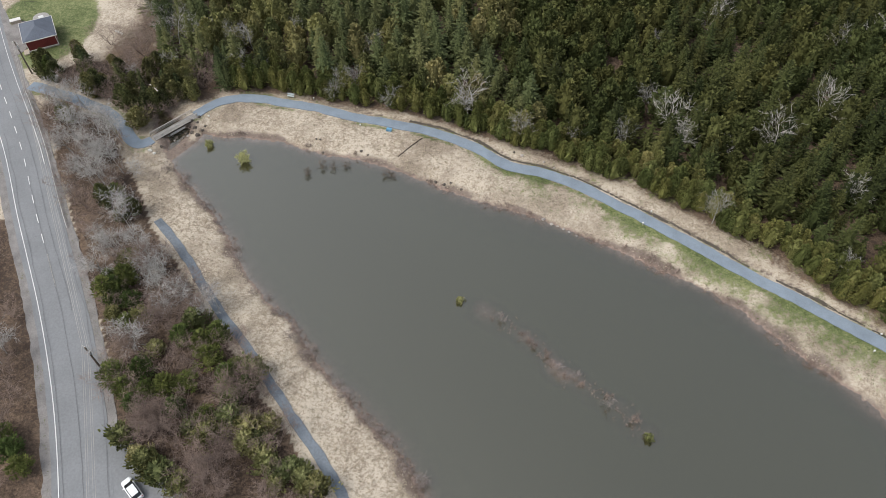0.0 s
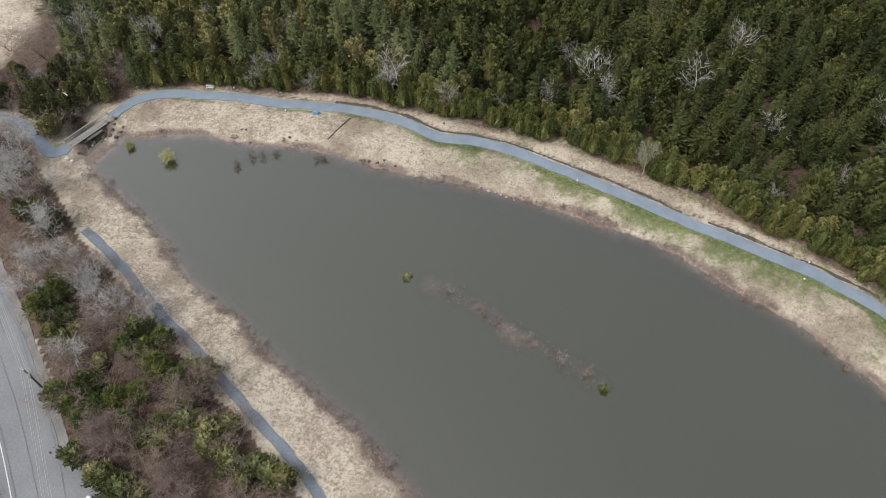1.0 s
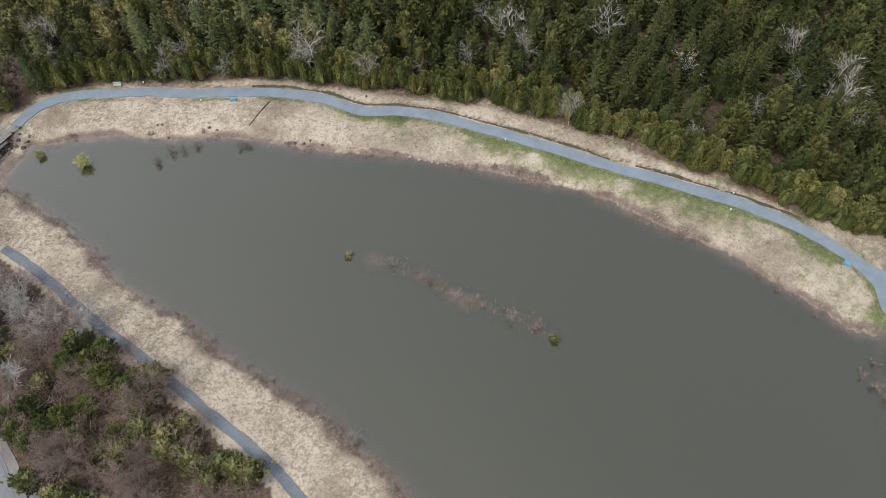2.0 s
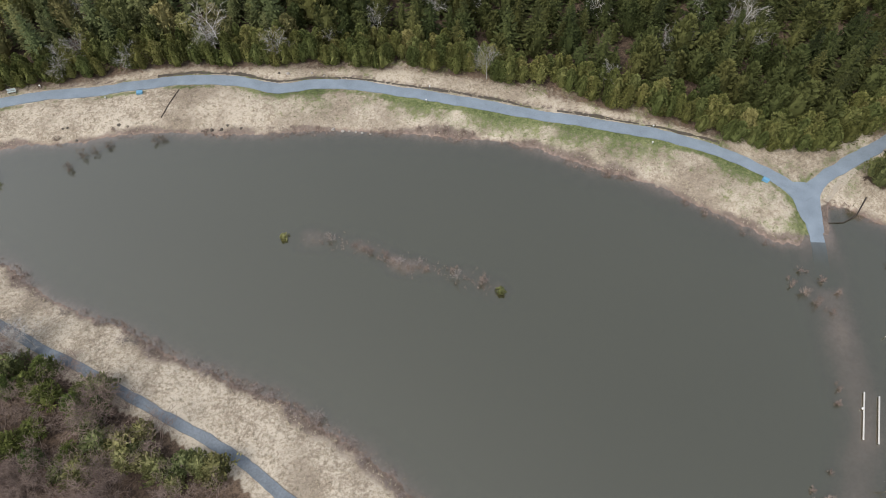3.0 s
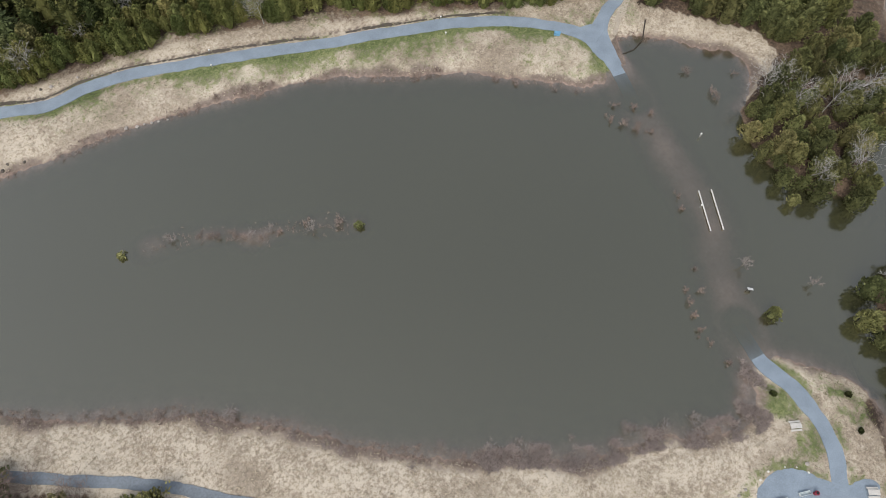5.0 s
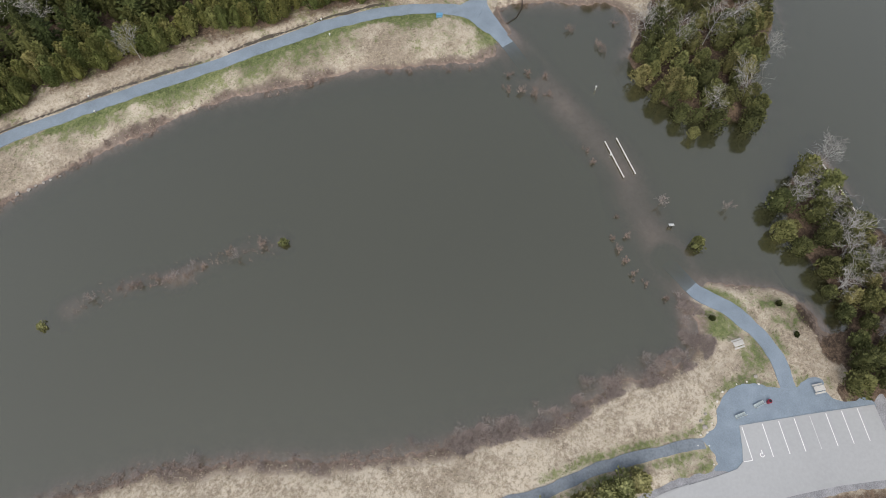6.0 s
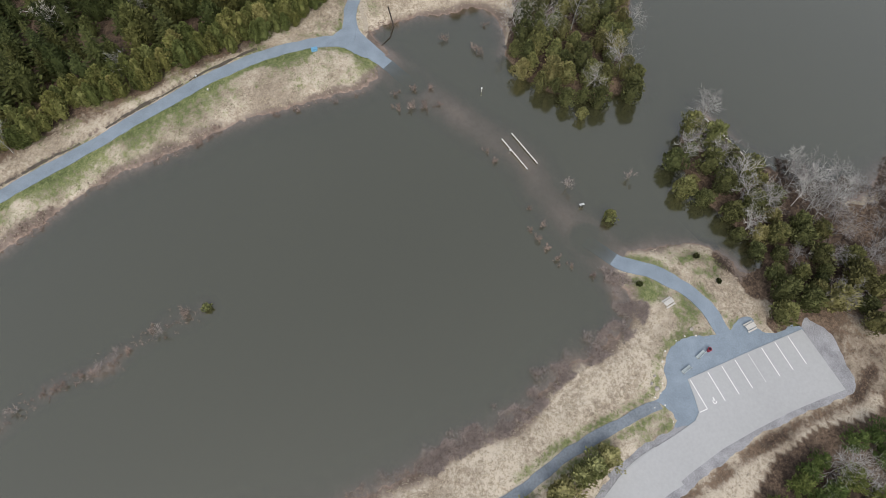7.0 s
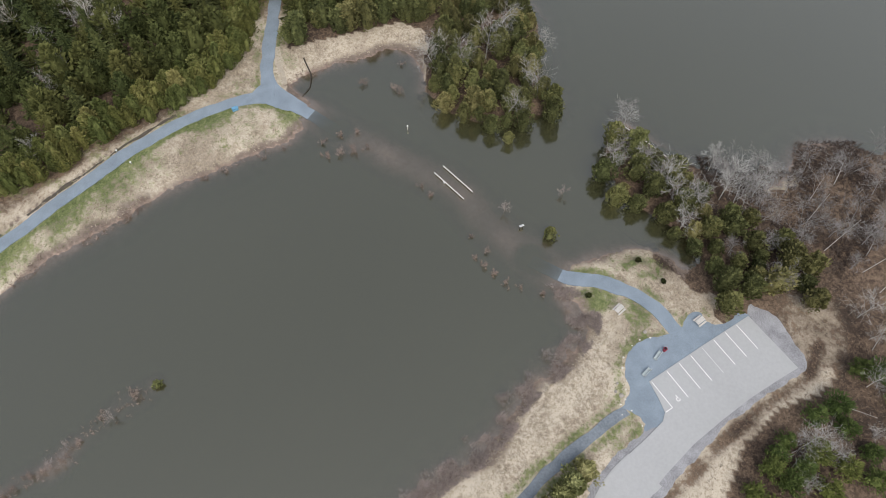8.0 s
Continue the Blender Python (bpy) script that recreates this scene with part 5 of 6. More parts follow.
OLIVES = [(-55.7, 71.4), (-33.8, 51.6), (-30.4, 45.6), (-24, 42.3), (-26.4, 40), (-38.5, 47.6), (-20, 39.1), (-37.7, 56.8), (-47.4, 43.3), (-44.6, 41.4), (-41.6, 39.9), (-49.1, 44.5), (-32, 49), (-28, 43.2), (-22, 40.6), (-30.8, 47.4), (-46, 42.4), (-35.6, 54.2), (-33, 60), (-42, 49.4), (-28.6, 49.6), (-52.4, 47.6), (-51.4, 64.6), (-45.4, 70), (-61.4, 84), (-89.5, 128.4), (-87.2, 126.8), (-71.4, 125.6), (-61.1, 71.9), (-31.9, 46.5), (-25.3, 42.0), (-28.8, 44.1), (-35.0, 50.5), (-36.0, 48.5), (-21.3, 39.2),
          (22, -18.7), (24.1, -20.6), (20.3, -17.2), (17, -14.5), (13.5, -11)]
olive_builds = conifers("evergreen_bush", "bush", ((3.4, 1.9), (2.8, 1.6), (3.8, 1.8)), 560, M_OLIVE, "soft yellow-olive evergreen bush beside the path", "olive bushes", 109)
scatter(olive_builds, OLIVES, RNG, 1.0, 1.45)
SE_PINES = [(36.2, -61), (34.6, -57.4), (43, -66.4), (30.4, -52.2), (26, -49), (26.2, -54), (22.4, -45.8), (26.6, -60.8), (25.2, -64.6), (29.3, -65), (42.4, -69.8), (28.2, -50.4), (24, -51.5), (23, -57), (28.4, -56.4), (33, -62), (20, -49), (38, -71)]
scatter(conifers("pine_tree", "pine", ((5.2, 2.8), (4.4, 2.4)), 800, M_PINE, "bushy green pine behind the car park", "car park pines", 110), SE_PINES, RNG, 0.7, 1.1)
scatter(conifers("juniper", "bush", ((0.6, 0.42),), 90, M_DARKENED_FIR, "small dark round juniper planted in the grass", "junipers", 111), [(62.2, -32.2), (58.1, -36.2), (54.7, -22.9)], RNG, 0.9, 1.1)

# leafless trees
FOREST_BARE = [(52.9, 117.0), (29.4, 117.0), (4.8, 129.6), (27.9, 140.2), (40.7, 116.1), (55.5, 154.0), (48.9, 129.6), (61.6, 113.4), (55.9, 95.1), (-25.0, 134.8), (-19.3, 150.4), (-50.3, 146.9), (-39.1, 158.9), (-11.3, 131.7), (18.7, 118.9),
               (107, 90), (99, 83), (94, 86), (112, 82), (78, 82), (111, 74), (-66, 144), (-50, 146), (-73.7, 165.4), (-71.1, 168.6), (-73.7, 157.3), (-69.3, 157.3), (-65.8, 159.8), (-48.8, 152.9), (-45.2, 144.0), (-53.7, 151.0), (-48.1, 141.8), (-61.6, 157.8), (-26.0, 139.1), (-19.7, 137.0), (-78.3, 168.1)]
DEAD_TREES = [(70.2, 161.5), (99.4, 149.3), (108.3, 148.1), (86.0, 125.7), (86.1, 100.7), (73.5, 114.3), (51.4, 119.9), (54.6, 118.9), (7.4, 127.6), (110.5, 96.7), (114.5, 87.0), (111.4, 81.7)]
pale = bare_trees("bare_tree", (7.0, 5.8, 7.8, 5.2), 0.8, M_TWIG, "leafless silver-grey tree among the conifers", "grey trees in the wood", 120, dense=1.0, twig=0.05)
scatter(pale, FOREST_BARE, RNG, 0.8, 1.15)
scatter(bare_trees("dead_tree", (9.5, 8.0, 10.5), 0.7, M_DEAD, "bleached dead tree with bare limbs among the conifers", "dead trees in the wood", 132, dense=0.75, twig=0.055), DEAD_TREES, RNG, 0.85, 1.15)
STRIP_GREY = np.array([(-90, 130), (-72, 119), (-62, 98), (-48, 75), (-55, 66), (-67, 82), (-80, 104)])
STRIP_BARE = [(-55.2, 64.8), (-57.2, 66.5), (-47.8, 74.6), (-50.9, 76.5), (-64.2, 93.4), (-55.4, 86), (-82.1, 120.6), (-76.5, 115), (-70.5, 109.7), (-79.8, 109.7), (-75.2, 104.6), (-84.7, 116.8), (-76.7, 124.4), (-57, 79.1), (-43.4, 71.4), (-42.3, 73.5), (-66, 99.5), (-62, 90), (-59, 87), (-53, 81), (-78.5, 64), (-77, 142), (-73, 119), (-80, 127), (-91.4, 133.6), (-88.3, 132.3), (-84.8, 130.7), (-92.9, 131.9), (-88.5, 128.8), (-83.4, 123.5), (-79.8, 122.3), (-83.9, 118.2), (-78.5, 115.9), (-73.6, 114.5), (-76.3, 119.1)]
scatter(bare_trees("bare_tree", (6.5, 5.6, 7.2, 6.0), 1.0, M_TWIG, "leafless grey tree in the roadside thicket", "roadside grey trees", 121, dense=1.3, twig=0.07), STRIP_BARE + [tuple(p) for p in fill(STRIP_GREY, 6.2, 26, 1.0, 1.6)], RNG, 0.75, 1.2)
POINT_BARE = [(92.8, -31.5), (84.9, -28.5), (82.2, -34.1), (79.5, -37.7), (85, -48.5), (80.8, -48.2), (81.8, -52), (76.8, -52.6), (81.2, -59.2), (74.9, -56.3), (82.6, -57), (78.3, -54.6), (78.8, -61.6), (76.2, -42.6), (64.4, -48.5), (66.8, -55), (59.8, -54.9), (68.9, -67.3), (73.1, -72.6), (75.5, -66.8), (67.8, -73.1), (73.4, -76.6), (71.5, -63), (66, -60),
              (84, -66), (81, -71)]
SPIT_BARE = [(100.2, -14.4), (95.2, -8.3), (109.6, -3.4), (109, 5), (114.6, -5.7), (113.6, -14.6), (105.6, 2.4), (106.6, 7.2)]
GREY_SIDE = np.array([(81, -44), (84, -47), (82, -50), (79, -56), (82, -62), (89, -68), (89, -80), (74, -88), (60, -76), (64, -64), (72, -54)])
POINT_BARE += [tuple(p) for p in fill(GREY_SIDE, 6.4, 23, 0.5, 2.0)]
scatter(bare_trees("bare_tree", (8.8, 8.0), 0.75, M_TWIG, "tall leafless pale grey tree among the spit cedars", "spit grey trees", 131, dense=1.05, twig=0.042), SPIT_BARE, RNG, 0.85, 1.1)
scatter(bare_trees("bare_tree", (6.0, 7.0, 5.2), 0.9, M_GREY_TWIG, "leafless mauve-grey tree on the waterside point", "waterside grey trees", 122, dense=1.1, twig=0.05), POINT_BARE, RNG, 0.75, 1.15)
scatter(bare_trees("bare_tree", (7.4, 6.6), 0.85, M_TWIG, "leafless pale grey tree among the waterside cedars", "pale point trees", 134, dense=1.1, twig=0.055), [(82.5, -28.5), (81.5, -33.8), (78.5, -37.4), (73.5, -43.0), (83.5, -47.7), (80.5, -51.1), (75.3, -51.0), (81.5, -57.9), (74.2, -39.2), (68.9, -40.2), (91.0, -31.1), (76.3, -48.5), (77.8, -55.3)], RNG, 0.9, 1.15)
scatter(bare_trees("bare_tree", (6.0, 5.0), 0.9, M_TWIG, "leafless pale grey tree behind the car park", "car park grey trees", 123, dense=1.05, twig=0.042), [(30.8, -56.6), (28.3, -58.7), (40.5, -67.5), (32.1, -66.4), (29.8, -54.6), (24, -54), (53, -69), (49, -70), (45, -73)], RNG, 0.8, 1.15)
FLOODED = [(71.6, -7.8), (76.3, -19.1), (11.2, 71.7), (28.5, 54.2), (20.6, 61.6), (23.4, 60.2)]
scatter(bare_trees("sapling", (3.0, 2.6, 2.2), 0.75, M_BRUSH, "leafless reddish-grey sapling standing in the flood water", "flooded saplings", 124, dense=0.55, twig=0.055), FLOODED, RNG, 0.8, 1.1)
WATER_SHRUBS = [(86, 29), (89, 22), (100, 14), (76, 8), (61.5, -3), (63, -5), (57, -9), (66, -2), (102, 22), (108, 15), (55, -15), (84, 22), (85, 19), (74.5, 6), (60, -4.5), (55.5, -11), (88, 25), (101, 15.5), (82, 27), (14.7, 69), (16.8, 66.6), (18.4, 64.2),
                (24.5, 58.5), (32.8, 51.8), (28.4, 56.9), (15.8, 67.6), (19.5, 62.9), (22, 60.8), (58.3, -6.5), (83.5, 24.5)]
scatter(bare_trees("flooded_shrub", (1.5, 1.2, 1.7), 0.85, M_BROWN_TWIG, "leafless reddish shrub standing in shallow water", "flooded brush", 125, stems=4, dense=0.5, twig=0.055, category="shrub"), WATER_SHRUBS, RNG, 0.7, 1.2)
REEDS = [(-27.2, 112.9), (-21.5, 113.1), (-12.7, 110.4), (-30.1, 110.4), (-24.5, 112.6), (-11, 109.8)]
scatter(bare_trees("dark_brush", (2.0, 1.6), 1.0, M_BARK, "low dark clump of brush standing in the water", "dark brush", 126, stems=6, dense=0.5, twig=0.04, category="shrub"), REEDS, RNG, 0.8, 1.2)
scatter(bare_trees("willow_bush", (2.6, 1.7), 1.05, M_WILLOW, "pale yellow-green budding willow bush in the water", "willows", 127, stems=7, dense=0.8, twig=0.12, category="shrub"), [(-44.8, 114.6), (-53.9, 119.6)], RNG)
BRUSH = [(-46.4, 48.9), (-50.8, 51.4), (-43, 46.4), (-36, 44), (-34.6, 46.4), (-34.8, 62), (-30.7, 55.6), (-30, 51.4), (-27, 47.4), (-45.6, 62.2), (-72.8, 90.8), (-68.3, 83.6), (-78.2, 100.1), (-77.7, 64.5), (-73.3, 55.6), (-72.8, 50.4), (-80.5, 71.7), (-49, 48), (-40, 44.5), (-50, 68), (-47, 70), (-38, 66.5), (-54, 74)]
BRUSH += [(-87.1, 156.9), (-83.8, 160.7), (-77.7, 152.1), (-78.3, 146.2), (-86.2, 141.7), (-91.1, 139.5), (-81.0, 136.3), (-77.1, 132.1), (-86.1, 146.2), (-89.3, 140.6), (-79.3, 160.7), (-70.1, 150.9), (-62.3, 145.1), (-59.0, 139.5), (-91.6, 129.0), (-96.1, 132.1), (-88.0, 126.0), (-91.6, 123.1)]
BRUSH += [(-93.3, 146.2), (-89.7, 141.7), (-92.4, 139.5), (-83.8, 136.3), (-80.7, 135.2), (-79.2, 134.8), (-73.0, 139.5), (-72.8, 136.3), (-70.3, 137.3), (-68.6, 128.0), (-70.1, 126.0), (-65.9, 130.6), (-75.6, 141.7), (-64.2, 132.1), (-60.9, 141.7), (-58.8, 139.5), (-58.5, 145.1), (-61.4, 147.4), (-56.4, 143.9)]
BRUSH += [(-72, 165), (-76, 170), (-70, 172), (-78, 175), (-68, 160), (-80, 166), (-82, 172), (-80, 158), (-77, 152), (-79, 147), (-82, 144), (-76, 163), (-74, 157), (-85, 141.5), (-83, 153)]
BRUSH += [tuple(p) for p in fill(STRIP_WOOD, 5.6, 21, 1.0, 2.2)] + [tuple(p) for p in fill(ROADSIDE_WOOD, 7.5, 22, 1.0, 2.0) if p[0] > -100]
scatter(bare_trees("bare_bush", (5.4, 4.6, 6.0), 0.95, M_BROWN_TWIG, "leafless brown many-stemmed bush in the thicket", "brown bushes", 128, stems=5, dense=0.55, twig=0.055, category="shrub"), BRUSH, RNG, 0.8, 1.2)
scatter(bare_trees("bare_bush", (6.6, 5.8), 1.1, M_BROWN_TWIG, "wide leafless brown bush with long spreading limbs", "spreading bushes", 133, stems=8, dense=1.0, twig=0.06, category="shrub"), [(-47.0, 49.4), (-49.4, 51.0), (-36.3, 44.1), (-56.0, 65.7), (-46.4, 73.3), (-48.9, 77.2), (-51.3, 71.4), (-37.5, 40.6), (-34.3, 55.3), (-58.6, 83.2)], RNG, 0.9, 1.2)
shore_brush = [tuple(p) for p in fill(np.array([(58, -17), (53, -23), (48, -25), (42, -20.5), (36, -13.5), (28, -7.5), (20, 1), (22, 4), (31, -4), (40, -11.5), (46, -16), (52, -16.5), (57, -13.5)]), 6.4, 25, -6.0, 1.0)]
for x, y in spline([(57, -15.5), (53, -19), (49.5, -21), (44, -17.5), (39, -12.5), (34, -8.5), (27.5, -4), (21.5, 3), (16, 9), (9.5, 18), (3, 30), (-2, 39.5), (-8, 48), (-15, 55.5), (-21.5, 63), (-36, 81), (-46, 97), (-52.5, 105.5), (-58.5, 113)], 2.2):
    if RNG.random() < 0.75:
        shore_brush.append((x - (1.1 if y > 15 else 0.0) + RNG.normal() * 0.9, y - (0.7 if y > 15 else 0.0) + RNG.normal() * 0.9))
scatter(bare_trees("shore_bush", (1.8, 1.3, 2.2), 1.0, M_BRUSH, "leafless pale brown bush at the flooded bank", "bank bushes", 129, stems=5, dense=0.5, twig=0.034, category="shrub"), shore_brush, RNG, 0.7, 1.25)
scatter(bare_trees("shore_bush", (1.2, 1.0), 0.8, M_BROWN_TWIG, "leafless reddish-brown bush at the water's edge", "north bank bushes", 130, stems=4, dense=0.5, twig=0.055, category="shrub"),
        [(66.5, 62.5), (68, 61), (70, 60.2), (45, 84.5), (46.5, 83), (76, 50), (81.5, 39.5), (-47, 123.3), (42, 86.5), (-3, 108), (-31, 119), (37, 89), (78, 46.5), (-20, 116.4), (84, 36)], RNG, 0.7, 1.2)


def tufts(name, places, tall, blades, material, label, seed, wide=0.14, flat=0.9, lift=0.7):
    """Clumps of blades over the ground as one mass."""
    rng = np.random.default_rng(seed)
    p = np.repeat(np.asarray(places), blades, 0)
    n = len(p)
    z = sample(HH, p[:, 0], p[:, 1])
    ang = rng.random(n) * 2 * np.pi
    way = np.stack([np.cos(ang) * flat, np.sin(ang) * flat, lift * (0.4 + 1.2 * rng.random(n))], -1)
    ln = tall * (0.6 + 0.8 * rng.random(n))
    pos = np.column_stack([p[:, :2] + rng.normal(size=(n, 2)) * 0.12, np.maximum(z, -0.1) + 0.25 * ln])
    v, f = kites(pos, way, ln, ln * wide * (0.7 + 0.6 * rng.random(n)), rng)
    return tagged(new(name, mesh_of(name, v, f, material)), label, "grass", kind="stuff")


def sown(count, seed, test, box_=(-105, 125, -72, 165)):
    rng = np.random.default_rng(seed)
    x, y = rng.uniform(box_[0], box_[1], count), rng.uniform(box_[2], box_[3], count)
    sd, ed = sample(SD, x, y), sample(EDGE, x, y)
    ok = test(x, y, sd, ed, rng)
    return np.column_stack([x[ok], y[ok]])


bank = sown(150000, 201, lambda x, y, sd, ed, r: (sd > 0.7) & (sd < 17) & (ed > 0.5) & ~wooded(x, y) & (sample(GREEN, x, y) < 0.5) & (sample(LITTER_AND_SHADE, x, y) < 0.6))
tufts("dry_grass", bank[:13000], 0.42, 3, M_STRAW, "flattened dry straw-coloured grass on the banks", 202, 0.2, 1.0, 0.25)
green_spots = sown(160000, 203, lambda x, y, sd, ed, r: (sd > 0.4) & (ed > 0.15) & (sample(GREEN, x, y) > 0.38 + 0.25 * r.random(len(x))))
tufts("green_grass", green_spots[:9000], 0.35, 3, M_GREENBLADE, "fresh green grass along the paths", 204)
fringe = sown(170000, 205, lambda x, y, sd, ed, r: (sd > -1.6) & (sd < 1.2) & (ed > 1.0) & (x < 50) & (y < 90 - 1.15 * (x - 0) + 40) & ((x < -48) | (y < 70)) & (r.random(len(x)) < 0.9))
tufts("reeds", fringe[:5000], 0.5, 5, M_REED, "tall pale dead reeds along the flooded south bank", 206, 0.06, 0.6)
wet_band = sown(120000, 211, lambda x, y, sd, ed, r: (sd > -4.4) & (sd < 2.2) & (x > 16) & (x < 59) & (y < 8) & (y > -27) & (ed > 0.8) & (sample(HH, x, y) > -0.3) & (sample(HH, x, y) < 0.55) & (lattice(x, y, 2.5, 81) + 0.3 * (r.random(len(x)) - 0.5) > 0.55), (14, 60, -30, 10))
tufts("flooded_brush", wet_band[:3200], 0.8, 4, M_BRUSH, "grey-brown low brush on the flooded bank", 212, 0.08, 0.9)
scrub = sown(200000, 207, lambda x, y, sd, ed, r: (sd > 0.4) & (ed > 0.6) & (inside(x, y, STRIP_WOOD) | inside(x, y, POINT_WOOD) | inside(x, y, SE_WOOD) | ((x < 60) & (y < -36) & (sd > 14)) | inside(x, y, WEST_WOOD) | inside(x, y, ROADSIDE_WOOD) | ((x < -60) & (ed > 1.5) & (y < 120))))
tufts("undergrowth", scrub[:9500], 0.48, 5, M_LITTER, "tangled brown leafless undergrowth", 208, 0.08, 0.8)
tan_scrub = sown(90000, 209, lambda x, y, sd, ed, r: (ed > 0.6) & (x < 64) & (x > 15) & (y < -38) & (sd > 5) & (r.random(len(x)) < 0.7))
tufts("dry_scrub", tan_scrub[:6000], 0.45, 5, M_REED, "dry tan scrub beside the car park", 210, 0.05, 0.9)



brush_side = sown(60000, 213, lambda x, y, sd, ed, r: (sd > -5) & (ed > 1) & (inside(x, y, np.array([(92, -66), (92.5, -78), (86.5, -83), (70, -80), (60, -66), (70, -58), (78, -46), (87, -46), (86, -56), (84, -64)]))) & (lattice(x, y, 5, 83) + 0.5 * (r.random(len(x)) - 0.5) > 0.4), (58, 94, -84, -44))
tufts("waterside_brush", brush_side[:2600], 1.0, 5, M_LITTER, "low mauve-brown leafless brush on the wet point", 214, 0.08, 0.9)

bank_foot = sown(160000, 215, lambda x, y, sd, ed, r: (sd > -1.3) & (sd < 1.1) & (ed > 1) & (((y > 30) & (x > -20) & (x + y > 92)) | ((x < 20) & (y > 0) & (y < 112) & (x + y < 92))) & (lattice(x, y, 6, 85) + 0.4 * (r.random(len(x)) - 0.5) > 0.45))
tufts("bank_brush", bank_foot[:5000], 0.75, 4, M_BROWN_TWIG, "low mauve-brown brush at the foot of the banks", 216, 0.1, 0.9)
isle = spline([(8, 74), (14.7, 69.2), (20.4, 62), (28.4, 55.5), (33.5, 50)], 0.5)
isle_spots = np.vstack([isle[:, :2] + RNG.normal(size=(len(isle), 2)) * 0.9 for k in range(2)])
tufts("island_brush", isle_spots, 0.6, 5, M_BROWN_TWIG, "thin pale reddish brush on the drowned islet", 218, 0.09, 0.9)
# ---- built things ----
def heading(ax, ay, bx, by):
    return math.atan2(by - ay, bx - ax)


def stand(x, y, z, turn=0.0):
    return Matrix.Translation((x, y, z)) @ Matrix.Rotation(turn, 4, "Z")


def footbridge():
    """Timber footbridge over the inlet: beams, deck boards, posts and rails."""
    a, b = (-66.7, 120.5), (-58.7, 128.75)
    length = math.hypot(b[0] - a[0], b[1] - a[1])
    top = thing("footbridge", stand((a[0] + b[0]) / 2, (a[1] + b[1]) / 2, 1.55, heading(*a, *b)), "weathered grey timber footbridge with rails over the inlet", "bridge")
    for y in (-0.75, 0.75):
        part("beam", box((length, 0.2, 0.45), Matrix.Translation((0, y, -0.3)), 0.02), M_DARKTIMBER, top, "dark timber beam")
    n = int(length / 0.3)
    me = bpy.data.meshes.new("deck_board")
    bm = box((0.27, 1.9, 0.06), Matrix(), 0.012)
    bm.to_mesh(me)
    bm.free()
    me.materials.append(M_TIMBER)
    for k in range(n):
        under("deck_board", me, top, "", Matrix.Translation((-length / 2 + 0.15 + k * 0.3, 0, -0.03)))
    for y in (-0.98, 0.98):
        for k in range(7):
            x = -length / 2 + 0.15 + k * (length - 0.3) / 6
            part("post", box((0.11, 0.11, 1.35), Matrix.Translation((x, y, 0.45)), 0.015), M_TIMBER, top)
        for z, w in ((1.14, 0.24), (0.75, 0.1), (0.4, 0.1)):
            part("rail", box((length, w if z > 1 else 0.05, 0.06 if z > 1 else 0.14), Matrix.Translation((0, y, z)), 0.012), M_TIMBER, top)
    for x in (-length / 2 + 0.3, length / 2 - 0.3):
        part("abutment", box((0.9, 3.0, 1.5), Matrix.Translation((x, 0, -1.15)), 0.08), M_DARKROCK, top, "dark stone abutment")
    return top


footbridge()


def flooded_footbridge():
    """The two pale rails of a drowned footbridge, with posts and deck below the water."""
    a, b = Vector((79.85, 5.75, 0)), Vector((74.05, -0.25, 0))
    mid = (a + b) / 2
    across = Vector((0.72, -0.70, 0)) * 1.18
    top = thing("flooded_footbridge", stand(mid.x + across.x, mid.y + across.y, 0.0, heading(a.x, a.y, b.x, b.y)), "flooded footbridge with two pale rails above the water", "bridge")
    ln = (b - a).length
    part("deck", box((ln, 2.2, 0.1), Matrix.Translation((0, 0, -0.62)), 0.02), M_TIMBER, top, "drowned grey timber deck")
    for y in (-1.18, 1.18):
        part("rail", box((ln, 0.25, 0.1), Matrix.Translation((0, y, 0.3)), 0.02), M_TABLE, top, "pale wooden top rail")
        for k in range(6):
            part("post", box((0.12, 0.12, 1.0), Matrix.Translation((-ln / 2 + 0.2 + k * (ln - 0.4) / 5, y, -0.22)), 0.015), M_TIMBER, top)
    part("sign_plate", box((0.35, 0.3, 0.35), Matrix.Translation((-1.1, 1.42 if False else -1.42, 0.4)) @ Matrix.Rotation(0.6, 4, "Z"), 0.03), M_WHITEWOOD, top, "white plate fixed to the rail")
    return top


flooded_footbridge()


def picnic_table(m):
    top = thing("picnic_table", m, "pale grey picnic table with two benches on the gravel", "table", "picnic tables")
    for k in range(5):
        part("top_board", box((1.9, 0.17, 0.05), Matrix.Translation((0, -0.36 + 0.18 * k, 0.75)), 0.01), M_TABLE, top)
    for y in (-0.72, 0.72):
        part("seat_board", box((1.9, 0.3, 0.05), Matrix.Translation((0, y, 0.45)), 0.01), M_TABLE, top)
    for x in (-0.65, 0.65):
        part("cross_beam", box((0.07, 1.6, 0.1), Matrix.Translation((x, 0, 0.39)), 0.01), M_TIMBER, top)
        for s in (-1, 1):
            part("leg", rod((x, 0.68 * s, 0), (x, 0.25 * s, 0.73), 0.05, sides=6), M_TIMBER, top)
    return top


